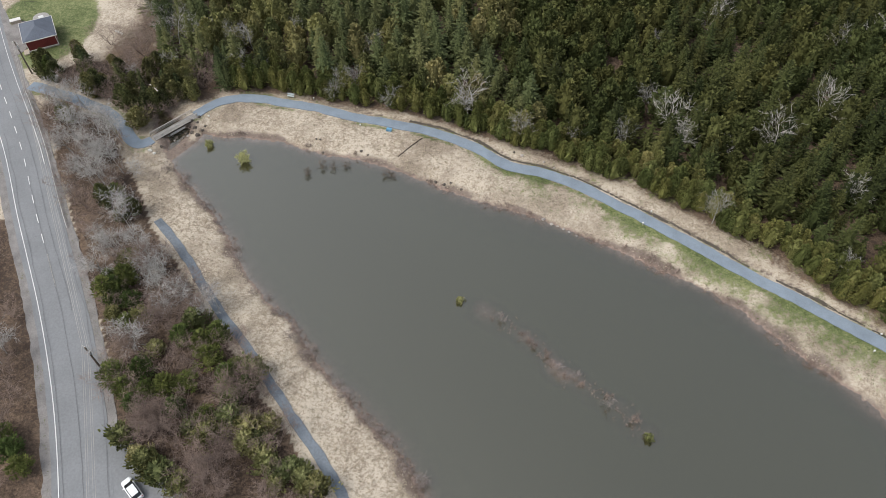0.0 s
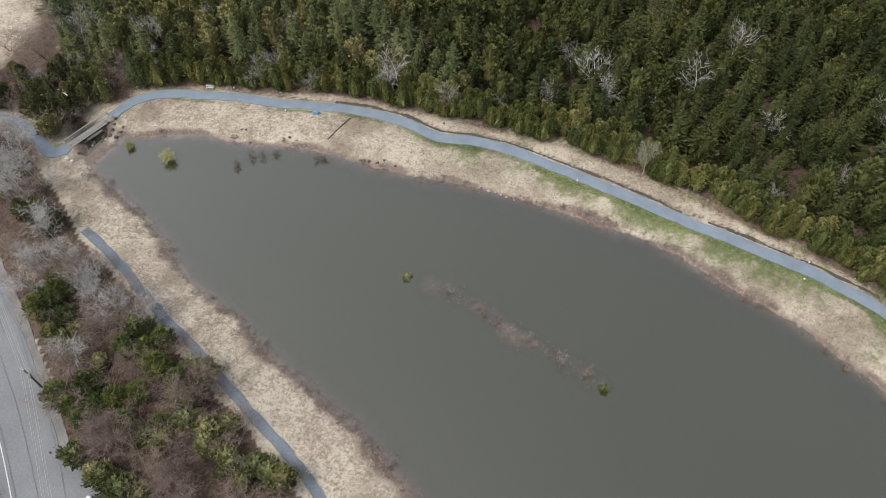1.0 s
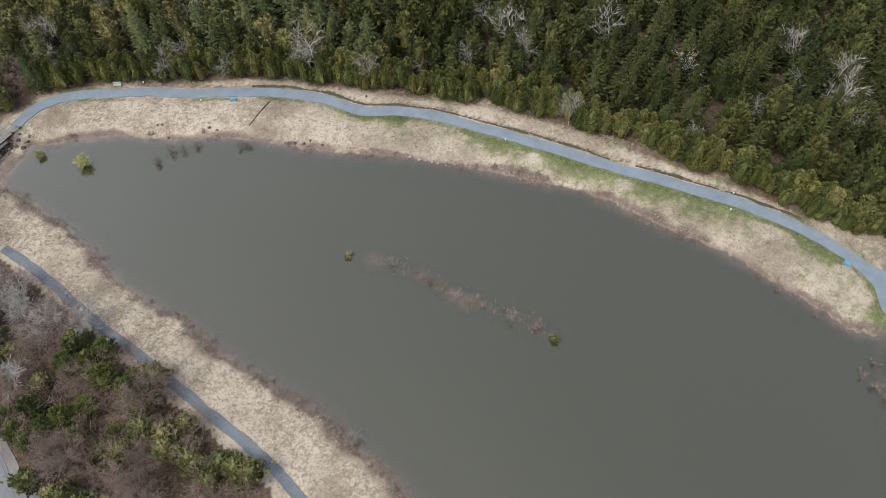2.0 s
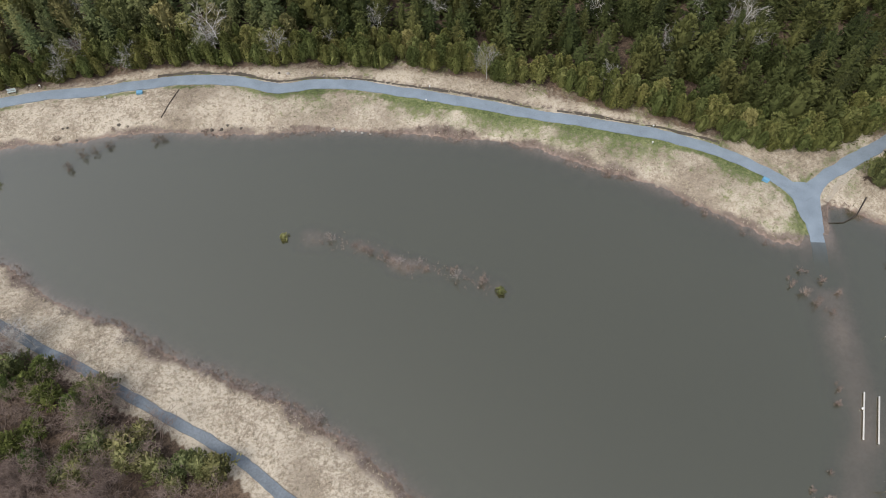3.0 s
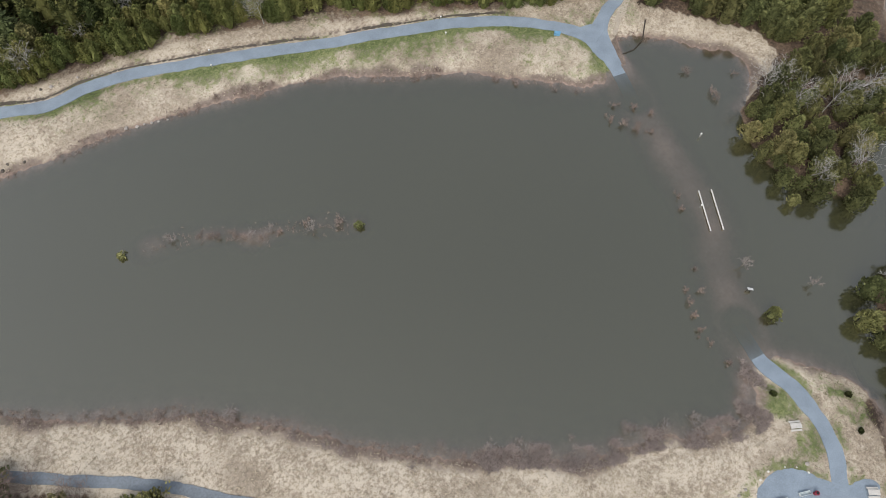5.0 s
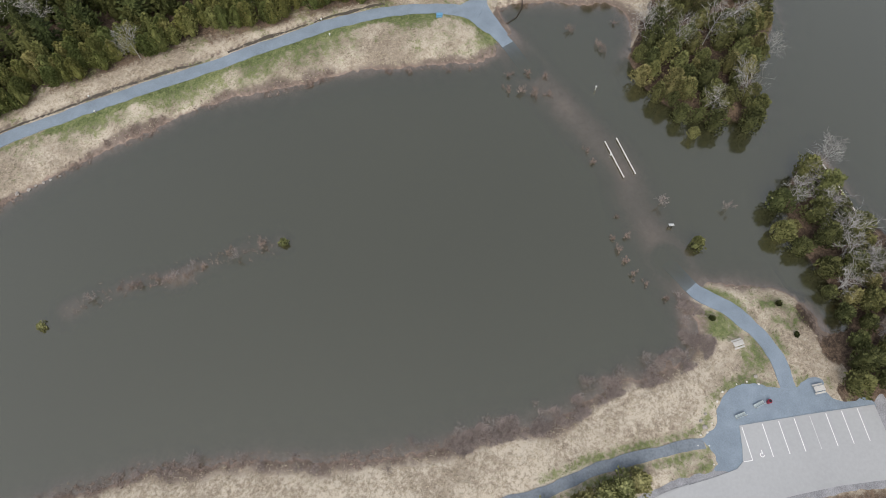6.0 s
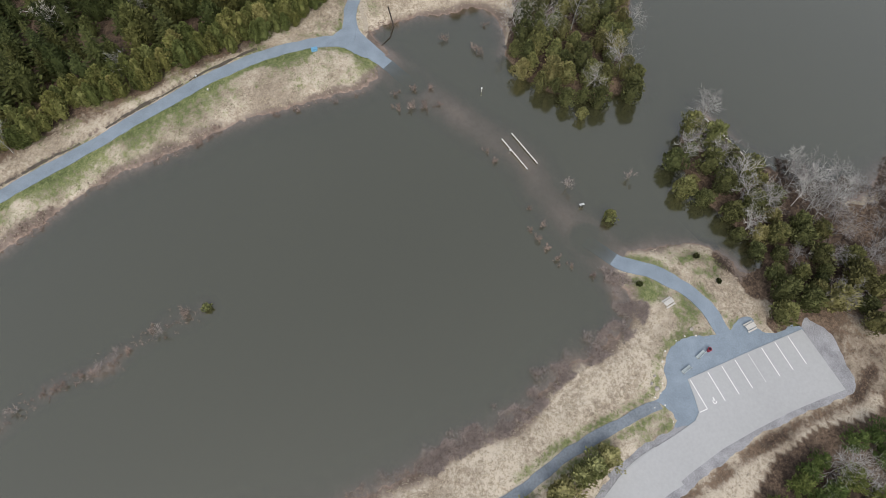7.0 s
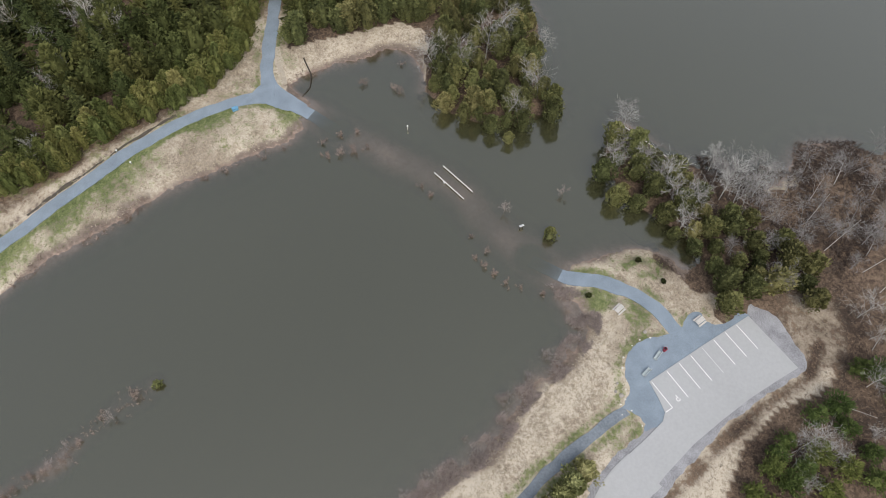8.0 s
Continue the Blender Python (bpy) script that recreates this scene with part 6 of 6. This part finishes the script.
def park_bench(m, label, group):
    top = thing("park_bench", m, label, "bench", group)
    for k in range(3):
        part("seat_slat", box((1.8, 0.13, 0.045), Matrix.Translation((0, -0.2 + 0.15 * k, 0.46)), 0.008), M_BENCH, top)
        part("back_slat", box((1.8, 0.045, 0.13), Matrix.Translation((0, 0.27 + 0.02 * k, 0.6 + 0.16 * k)), 0.008), M_BENCH, top)
    for x in (-0.7, 0.7):
        part("leg", box((0.08, 0.5, 0.44), Matrix.Translation((x, -0.03, 0.22)), 0.015), M_TIMBER, top)
        part("back_post", box((0.06, 0.06, 0.95), Matrix.Translation((x, 0.33, 0.5)) @ Matrix.Rotation(-0.1, 4, "X"), 0.01), M_TIMBER, top)
    return top


first_table = picnic_table(stand(52.1, -28.0, ground_z(52.1, -28.0), 2.35) @ Matrix.Scale(0.93, 4))
tagged(first_table, "pale grey picnic table standing on the grass")
copy_table = copy_thing(first_table, stand(50.6, -41.6, 1.235, 2.25))
tagged(copy_table, "pale grey picnic table standing on the gravel")
seat = park_bench(stand(43.9, -33.8, 1.235, 2.5), "pale grey-green slatted bench on the gravel", "picnic benches")
copy_thing(seat, stand(40.9, -31.7, 1.235, 2.4))
park_bench(stand(-37.1, 135.8, ground_z(-37.1, 135.8), -0.22), "pale slatted bench beside the north path", "path benches")


def litter_bin(m):
    top = thing("litter_bin", m, "dark red steel litter bin beside the bench", "bin")
    bm = bmesh.new()
    bmesh.ops.create_cone(bm, cap_ends=True, segments=14, radius1=0.28, radius2=0.33, depth=0.85, matrix=Matrix.Translation((0, 0, 0.43)))
    part("barrel", bm, M_BIN, top)
    bm = bmesh.new()
    bmesh.ops.create_cone(bm, cap_ends=True, segments=14, radius1=0.36, radius2=0.3, depth=0.09, matrix=Matrix.Translation((0, 0, 0.9)))
    part("rim", bm, M_BIN, top)
    bm = bmesh.new()
    bmesh.ops.create_cone(bm, cap_ends=True, segments=12, radius1=0.22, radius2=0.22, depth=0.02, matrix=Matrix.Translation((0, 0, 0.956)))
    part("opening", bm, M_BLACK, top, "black opening")
    return top


litter_bin(stand(45.0, -35.1, 1.235))


def notice_board(m):
    """A small board on two legs, standing in the flood."""
    top = thing("notice_board", m, "white notice board standing in the flood water", "sign")
    for y in (-0.32, 0.32):
        part("post", box((0.1, 0.1, 1.8), Matrix.Translation((0, y, -0.1)), 0.012), M_DARKTIMBER, top)
    part("panel", box((0.6, 0.95, 0.05), Matrix.Translation((0, 0, 0.82)) @ Matrix.Rotation(radians(28), 4, "Y"), 0.012), M_WHITEWOOD, top)
    return top


notice_board(stand(68.4, -11.2, 0.0, 0.5))


def marker_post(x, y, tall, label, material=M_WHITEWOOD, group="marker posts"):
    z = ground_z(x, y)
    top = thing("marker_post", stand(x, y, max(z, -0.1)), label, "post", group)
    part("shaft", box((0.16, 0.16, tall + 0.3), Matrix.Translation((0, 0, tall / 2 - 0.15)), 0.02), M_TIMBER, top)
    part("cap", box((0.3, 0.3, 0.2), Matrix.Translation((0, 0, tall)), 0.03), material, top, "white cap")
    return top


marker_post(90.4, 11.8, 1.2, "white-topped post standing in the flood water")
for x, y in ((43.9, 98.4), (41.5, 95.0), (80.6, 68.2), (77.9, 64.6), (-31.4, 134.9), (-19.4, 125.3)):
    marker_post(x, y, 0.55, "short white-capped post beside the north path")


def blue_crate(x, y, turn):
    """A blue bin of bait-box size, open at the top."""
    top = thing("blue_bin", stand(x, y, ground_z(x, y), turn), "blue plastic bin lying in the grass by the path", "bin", "blue bins")
    part("floor", box((1.2, 0.7, 0.04), Matrix.Translation((0, 0, 0.04)), 0.01), M_BLUE, top)
    for y0, s in ((-0.34, (1.2, 0.04, 0.5)), (0.34, (1.2, 0.04, 0.5))):
        part("long_side", box(s, Matrix.Translation((0, y0, 0.28)), 0.01), M_BLUE, top)
    for x0 in (-0.58, 0.58):
        part("short_side", box((0.04, 0.64, 0.5), Matrix.Translation((x0, 0, 0.28)), 0.01), M_BLUE, top)
    part("lid", box((1.25, 0.75, 0.05), Matrix.Translation((0.1, 0.1, 0.56)) @ Matrix.Rotation(0.08, 4, "Y"), 0.015), M_BLUE, top)
    return top


blue_crate(-12.6, 123.7, -0.2)
blue_crate(92.5, 47.2, -1.0)


def boulder(r, seed, material, label, group):
    rng = np.random.default_rng(seed)
    bm = bmesh.new()
    bmesh.ops.create_icosphere(bm, subdivisions=2, radius=r)
    for v in bm.verts:
        k = 0.72 + 0.45 * noise.noise(v.co * (1.1 / r) + Vector((seed, 0, 0)))
        v.co = v.co * k
        v.co.z *= 0.62
    me = bpy.data.meshes.new("boulder")
    bm.to_mesh(me)
    bm.free()
    me.materials.append(material)
    return tagged(new("boulder", me), label, "rock", group)


def place_rocks(spots, r, seed, material, label, group):
    bases = [boulder(r * k, seed + i, material, label, group) for i, k in enumerate((0.8, 1.0, 1.25))]
    for k, (x, y) in enumerate(spots):
        m = Matrix.Translation((x, y, max(ground_z(x, y), -0.15) + 0.1 * r)) @ Matrix.Rotation(k * 1.7, 4, "Z")
        if k < 3:
            bases[k].matrix_basis = m
        else:
            copy_thing(bases[k % 3], m)


place_rocks([(24.0, 95.4), (27.6, 92.9), (17.8, 115.3), (22.6, 113.4), (25.2, 94.6), (22.8, 96.0), (24.8, 111.6), (26.3, 93.9), (36.8, -27.4), (38.8, -26.9), (48.2, -32.2), (21.2, 97.2), (-60.6, 128.3), (-62.5, 121.6), (-59.5, 122.8), (37.4, -26.5), (-66.8, 118.2)],
            0.45, 300, M_ROCK, "grey-tan boulder on the bank", "boulders")
place_rocks([(33.6, -27.3), (35.3, -27.2), (36.2, -28.0), (37.9, -28.2), (39.3, -28.4), (43.4, -28.2), (45.6, -29.8), (34.4, -28.9), (47.2, -33.0), (32.0, -30.4), (46.7, -31.2), (41.5, -27.9)],
            0.2, 330, M_PALE_ROCK, "small pale stone at the gravel's edge", "edge stones")
# creek rocks, many and dark to stand in for shadow under the bushes
place_rocks([(-63.7, 122.0), (-63.2, 123.1), (-62.2, 122.5), (-61.8, 123.9), (-61.1, 124.7), (-60.2, 123.9), (-59.8, 125.9), (-59.3, 127.0), (-58.4, 125.5), (-57.9, 126.6), (-56.6, 124.7), (-57.4, 123.1), (-62.2, 121.2), (-64.3, 123.5), (-58.8, 123.9), (-56.1, 125.9), (-57.7, 128.2), (-60.4, 122.7)], 0.6, 311, M_DARKROCK, "dark wet boulder in the creek, its darkness also standing for the bushes' shadow", "creek boulders")
place_rocks([(-55.7, 128.7), (-65.6, 116.4), (-66.6, 117.0)], 0.55, 310, M_PALE_ROCK, "pale boulder beside the inlet", "pale boulders")
place_rocks([(-29.3, 121.2), (-27.5, 117.4), (-18.6, 117.3), (-17.1, 116.2), (1.7, 107.4), (-1.6, 107.9), (-3.5, 108.6), (16.1, 116.3), (0.2, 107.0), (-28.4, 121.0), (4, 105.6), (-64.5, 118.6)],
            0.42, 320, M_DARKROCK, "dark wet boulder at the bank's foot", "dark boulders")


def log_on(name, pts, r, material, label):
    top = thing(name, stand(pts[0][0], pts[0][1], ground_z(pts[0][0], pts[0][1])), label, "log")
    bm = bmesh.new()
    o = Vector((pts[0][0], pts[0][1], ground_z(pts[0][0], pts[0][1])))
    for k, (p, q) in enumerate(zip(pts[:-1], pts[1:])):
        add_rod(bm, Vector(p) - o, Vector(q) - o, r * (1 - 0.2 * k), r * (0.8 - 0.2 * k), 7)
    part("stem", bm, material, top)
    bm = bmesh.new()
    a, b = Vector(pts[0]) - o, Vector(pts[-1]) - o
    for t, s in ((0.35, 0.7), (0.6, -0.8), (0.8, 0.5)):
        p = a.lerp(b, t)
        add_rod(bm, p, p + Vector((s, 0.5 * s, 0.5)), r * 0.35, r * 0.15, 5)
    part("stub", bm, material, top)
    return top


log_on("fallen_log", [(107.3, 35.4, 1.2), (103.4, 33.3, 0.5), (100.2, 33.2, 0.2), (97.4, 34.5, 0.1)], 0.15, M_DARKTIMBER, "dark fallen log lying into the water")
log_on("drift_log", [(94.2, -31.2, 0.3), (89.3, -36.8, 0.25), (85.4, -40.9, 0.2)], 0.2, M_DEAD, "bleached drift log along the point's shore")
log_on("fallen_birch", [(-73.5, 141.0, 1.2), (-70.0, 136.0, 4.4), (-66.6, 131.0, 6.9)], 0.2, M_DEAD, "white dead birch trunk leaning among the pines")
# no log here: a dark rod drawn for the narrow gully
log_on("drain_timber", [(x, y, ground_z(x, y) + 0.12) for x, y in ((-4.8, 121.0), (-7.4, 118.2), (-10.2, 115.2))], 0.13, M_DARKTIMBER, "dark rod drawn in place of a narrow gully down the straw bank")
log_on("white_log", [(-87.6, 162.8, 1.5), (-85.4, 161.3, 1.5)], 0.28, M_DEAD, "bleached log lying in the dry clearing")
for k, (x, y, a, ln) in enumerate(((66, -66, 0.9, 8), (62, -72, 1.1, 7), (72, -64, 0.7, 6.5), (58, -74, 0.8, 8), (47, -70, 0.5, 6), (37, -63, 2.2, 5))):
    z = ground_z(x, y)
    log_on("leaning_trunk", [(x, y, z), (x + 0.45 * ln * math.cos(a), y - 0.45 * ln * math.sin(a), z + 0.32 * ln), (x + 0.85 * ln * math.cos(a), y - 0.85 * ln * math.sin(a), z + 0.55 * ln)], 0.065, M_TWIG, "grey leaning dead trunk in the brush")


def utility_pole(m, label="weathered timber utility pole with a cross-arm by the road", tall=8.6):
    top = thing("utility_pole", m, label, "pole", "utility poles")
    part("shaft", rod((0, 0, -0.5), (0, 0, tall), 0.2, 0.14, 10), M_BARK, top)
    part("cross_arm", box((2.2, 0.11, 0.13), Matrix.Translation((0, 0.12, tall - 0.5)), 0.015), M_TIMBER, top)
    for x in (-0.95, -0.45, 0.45, 0.95):
        part("insulator", rod((x, 0.12, tall - 0.43), (x, 0.12, tall - 0.2), 0.05, 0.035, 8), M_WHITEWOOD, top)
    for s in (-1, 1):
        part("brace", rod((0.7 * s, 0.1, tall - 0.55), (0, 0.13, tall - 1.2), 0.025, sides=6), M_METAL, top)
    part("transformer", rod((0.32, 0, tall - 1.9), (0.32, 0, tall - 1.1), 0.22, sides=12), M_METAL, top, "grey transformer can")
    return top


POLES = [(-103.4, 144.6, 9.4), (-61.2, 61.6, 6.4), (-47, 20, 6.4)]
tops = []
for k, (x, y, tall) in enumerate(POLES):
    utility_pole(stand(x, y, 1.4, radians(-30)), tall=tall)
    tops.append((x, y, 1.4 + tall - 0.25))


def wires():
    for k, (p, q) in enumerate(zip(tops[:-1], tops[1:])):
        for off in (-0.95, -0.45, 0.45, 0.95):
            a = Vector(p) + Vector((off * 0.87, -off * 0.5, 0))
            b = Vector(q) + Vector((off * 0.87, -off * 0.5, 0))
            segs = []
            for i in range(12):
                t0, t1 = i / 12, (i + 1) / 12
                u, v = a.lerp(b, t0), a.lerp(b, t1)
                u.z -= 2.2 * t0 * (1 - t0)
                v.z -= 2.2 * t1 * (1 - t1)
                segs.append((*u, *v, 0.03, 0.03))
            tagged(new("overhead_wire", mesh_of("overhead_wire", *prisms(segs), M_TIMBER)), "thin grey overhead wire along the road", "wire", "overhead wires")


wires()


def street_lamp(m):
    top = thing("street_lamp", m, "grey steel street lamp at the roadside", "lamp")
    part("pole", rod((0, 0, -0.3), (0, 0, 6.0), 0.08, 0.05, 8), M_METAL, top)
    part("arm", rod((0, 0, 5.9), (1.5, 0, 6.3), 0.035, sides=6), M_METAL, top)
    part("lamp_head", box((0.6, 0.24, 0.14), Matrix.Translation((1.6, 0, 6.32)), 0.03), M_WHITEWOOD, top, "pale lamp head")
    return top


street_lamp(stand(-78.6, 62.0, 1.2, 0.35))


def guard_rail():
    side = beside(road_line, 4.9)
    pts = [p for p in side if 92 < p[1] < 138][::3]
    top = thing("guard_rail", stand(pts[0][0], pts[0][1], 1.35), "pale grey steel guard rail along the road", "guard rail", kind="")
    o = Vector((*pts[0], 1.35))
    for p, q in zip(pts[:-1], pts[1:]):
        a, b = Vector((*p, 1.95)) - o, Vector((*q, 1.95)) - o
        m = Matrix.Translation((a + b) / 2) @ Matrix.Rotation(math.atan2(b.y - a.y, b.x - a.x), 4, "Z")
        part("rail", box(((b - a).length + 0.02, 0.1, 0.3), m, 0.03), M_WHITEWOOD, top)
        part("post", box((0.12, 0.14, 0.75), Matrix.Translation((a.x, a.y, 0.25)), 0.01), M_TIMBER, top)
    return top


guard_rail()


def hip_roof(bm, lx, ly, z, rise, ridge):
    vs = [bm.verts.new(p) for p in ((-lx, -ly, z), (lx, -ly, z), (lx, ly, z), (-lx, ly, z), (0, -ridge, z + rise), (0, ridge, z + rise))]
    for f in ((0, 1, 4), (1, 2, 5, 4), (2, 3, 5), (3, 0, 4, 5), (3, 2, 1, 0)):
        bm.faces.new([vs[i] for i in f])
    return bm


def cottage():
    """Small red house with a hipped slate roof, porch slab and shed."""
    top = thing("house", stand(-105.8, 158.9, 1.35, radians(27)), "small red clapboard house with a grey hipped roof", "house")
    lx, ly, hw = 3.6, 4.3, 2.9
    part("foundation", box((2 * lx + 0.1, 2 * ly + 0.1, 0.4), Matrix.Translation((0, 0, 0.1)), 0.03), M_ROCK, top, "grey concrete foundation")
    part("wall", box((2 * lx, 2 * ly, hw), Matrix.Translation((0, 0, 0.3 + hw / 2)), 0.02), M_RED, top, "red clapboard wall")
    me = bpy.data.meshes.new("clapboard")
    bm = box((2 * lx + 0.05, 0.03, 0.16), Matrix(), 0.008)
    bm.to_mesh(me)
    bm.free()
    me.materials.append(M_RED)
    for k in range(14):
        under("clapboard", me, top, "", Matrix.Translation((0, -ly - 0.012, 0.42 + k * 0.19)) @ Matrix.Rotation(0.12, 4, "X"))
    roof = part("roof", hip_roof(bmesh.new(), lx + 0.5, ly + 0.5, 0.3 + hw + 0.02, 1.75, 1.1), M_ROOF, top, "slate-grey shingle roof")
    for s in (-1, 1):
        part("fascia", box((2 * lx + 1.1, 0.1, 0.2), Matrix.Translation((0, s * (ly + 0.53), 0.3 + hw)), 0.01), M_TRIM, top, "white fascia board")
        part("fascia", box((0.1, 2 * ly + 0.98, 0.2), Matrix.Translation((s * (lx + 0.53), 0, 0.3 + hw)), 0.01), M_TRIM, top, "white fascia board")
        part("corner_board", box((0.14, 0.14, hw), Matrix.Translation((s * lx, -ly - 0.02, 0.3 + hw / 2)), 0.01), M_TRIM, top, "white corner board")
    part("skirt_board", box((2 * lx + 0.2, 0.08, 0.2), Matrix.Translation((0, -ly - 0.05, 0.35)), 0.01), M_TRIM, top, "pale skirt board")
    part("step", box((1.3, 2.2, 0.3), Matrix.Translation((-lx - 0.75, -ly + 0.2, 0.12)), 0.03), M_SAND, top, "pale concrete step")
    return top


cottage()
slab("pavement_yard", spline([(-116.5, 156), (-111.5, 151.5), (-108.5, 156), (-112.5, 166), (-111, 171), (-116, 174), (-122, 172), (-119, 162)], 0.8, closed=True), 1.5, M_SHOULDER, "grey gravel yard beside the red house", "yard")


def well_house(m):
    top = thing("deck_box", m, "low grey deck with a white hatch behind the house", "deck")
    bm = bmesh.new()
    bmesh.ops.create_cone(bm, cap_ends=True, segments=20, radius1=2.1, radius2=2.1, depth=0.5, matrix=Matrix.Translation((0, 0, 0.3)))
    part("platform", bm, M_TIMBER, top)
    part("hatch", box((1.3, 1.1, 0.12), Matrix.Translation((0, 0, 0.62)), 0.02), M_WHITEWOOD, top, "white hatch")
    return top


well_house(stand(-109.4, 168.5, 1.4, 0.5))


def white_shed(m):
    top = thing("storage_box", m, "low cream storage box beside the house yard", "box")
    part("body", box((2.6, 1.3, 0.8), Matrix.Translation((0, 0, 0.4)), 0.03), M_SAND, top)
    part("lid", box((2.75, 1.45, 0.1), Matrix.Translation((0, 0, 0.86)), 0.02), M_TRIM, top, "pale lid")
    return top


white_shed(stand(-115.6, 166.6, 1.5, 0.5))


def parked_car(m):
    """A white hatchback: lofted body, glasshouse, four wheels, lamps and mirrors."""
    top = thing("car", m, "white hatchback parked at the drive's mouth", "car")

    def loft(rows):
        bm = bmesh.new()
        rings = []
        for x, w, z0, z1, cr in rows:
            ring = [(x, -w, z0), (x, -w, z1 - cr), (x, -w + cr * 1.4, z1), (x, w - cr * 1.4, z1), (x, w, z1 - cr), (x, w, z0)]
            rings.append([bm.verts.new(p) for p in ring])
        for r0, r1 in zip(rings[:-1], rings[1:]):
            for i in range(6):
                bm.faces.new((r0[i], r0[(i + 1) % 6], r1[(i + 1) % 6], r1[i]))
        bm.faces.new(rings[0][::-1])
        bm.faces.new(rings[-1])
        bmesh.ops.recalc_face_normals(bm, faces=bm.faces)
        return bm

    part("body", loft([(-2.2, 0.72, 0.35, 0.8, 0.12), (-2.05, 0.85, 0.25, 0.95, 0.12), (-1.0, 0.89, 0.22, 1.0, 0.1), (0.7, 0.89, 0.22, 1.0, 0.1), (1.6, 0.86, 0.24, 0.9, 0.12), (2.1, 0.76, 0.28, 0.74, 0.14), (2.22, 0.6, 0.36, 0.6, 0.1)]), M_CAR, top, "white painted body")
    part("glasshouse", loft([(-2.0, 0.68, 0.94, 1.0, 0.03), (-1.6, 0.7, 0.94, 1.38, 0.1), (-0.2, 0.72, 0.97, 1.46, 0.12), (0.4, 0.7, 0.97, 1.42, 0.12), (1.15, 0.66, 0.94, 0.98, 0.03)]), M_GLASS, top, "dark tinted glass")
    part("roof", loft([(-1.55, 0.56, 1.37, 1.42, 0.03), (-0.8, 0.6, 1.44, 1.49, 0.03), (0.3, 0.58, 1.43, 1.47, 0.03)]), M_CAR, top, "white roof panel")
    for x in (-1.35, 1.4):
        for y in (-0.82, 0.82):
            wheel = part("wheel", rod((x, y - 0.1, 0.32), (x, y + 0.1, 0.32), 0.32, sides=16), M_BLACK, top, "black tyre")
            part("rim", rod((x, y - 0.11, 0.32), (x, y + 0.11, 0.32), 0.2, sides=10), M_METAL, wheel, "silver rim")
    for y in (-0.58, 0.58):
        part("headlight", box((0.14, 0.3, 0.13), Matrix.Translation((2.1, y, 0.66)), 0.03), M_METAL, top, "clear headlight")
        part("tail_light", box((0.1, 0.2, 0.25), Matrix.Translation((-2.13, y * 1.1, 0.78)), 0.02), M_REDLAMP, top, "red tail light")
        part("mirror", box((0.16, 0.2, 0.12), Matrix.Translation((0.7, y * 1.68, 1.02)), 0.03), M_CAR, top)
    return top


parked_car(stand(-49.0, 39.3, 1.5, radians(135)))
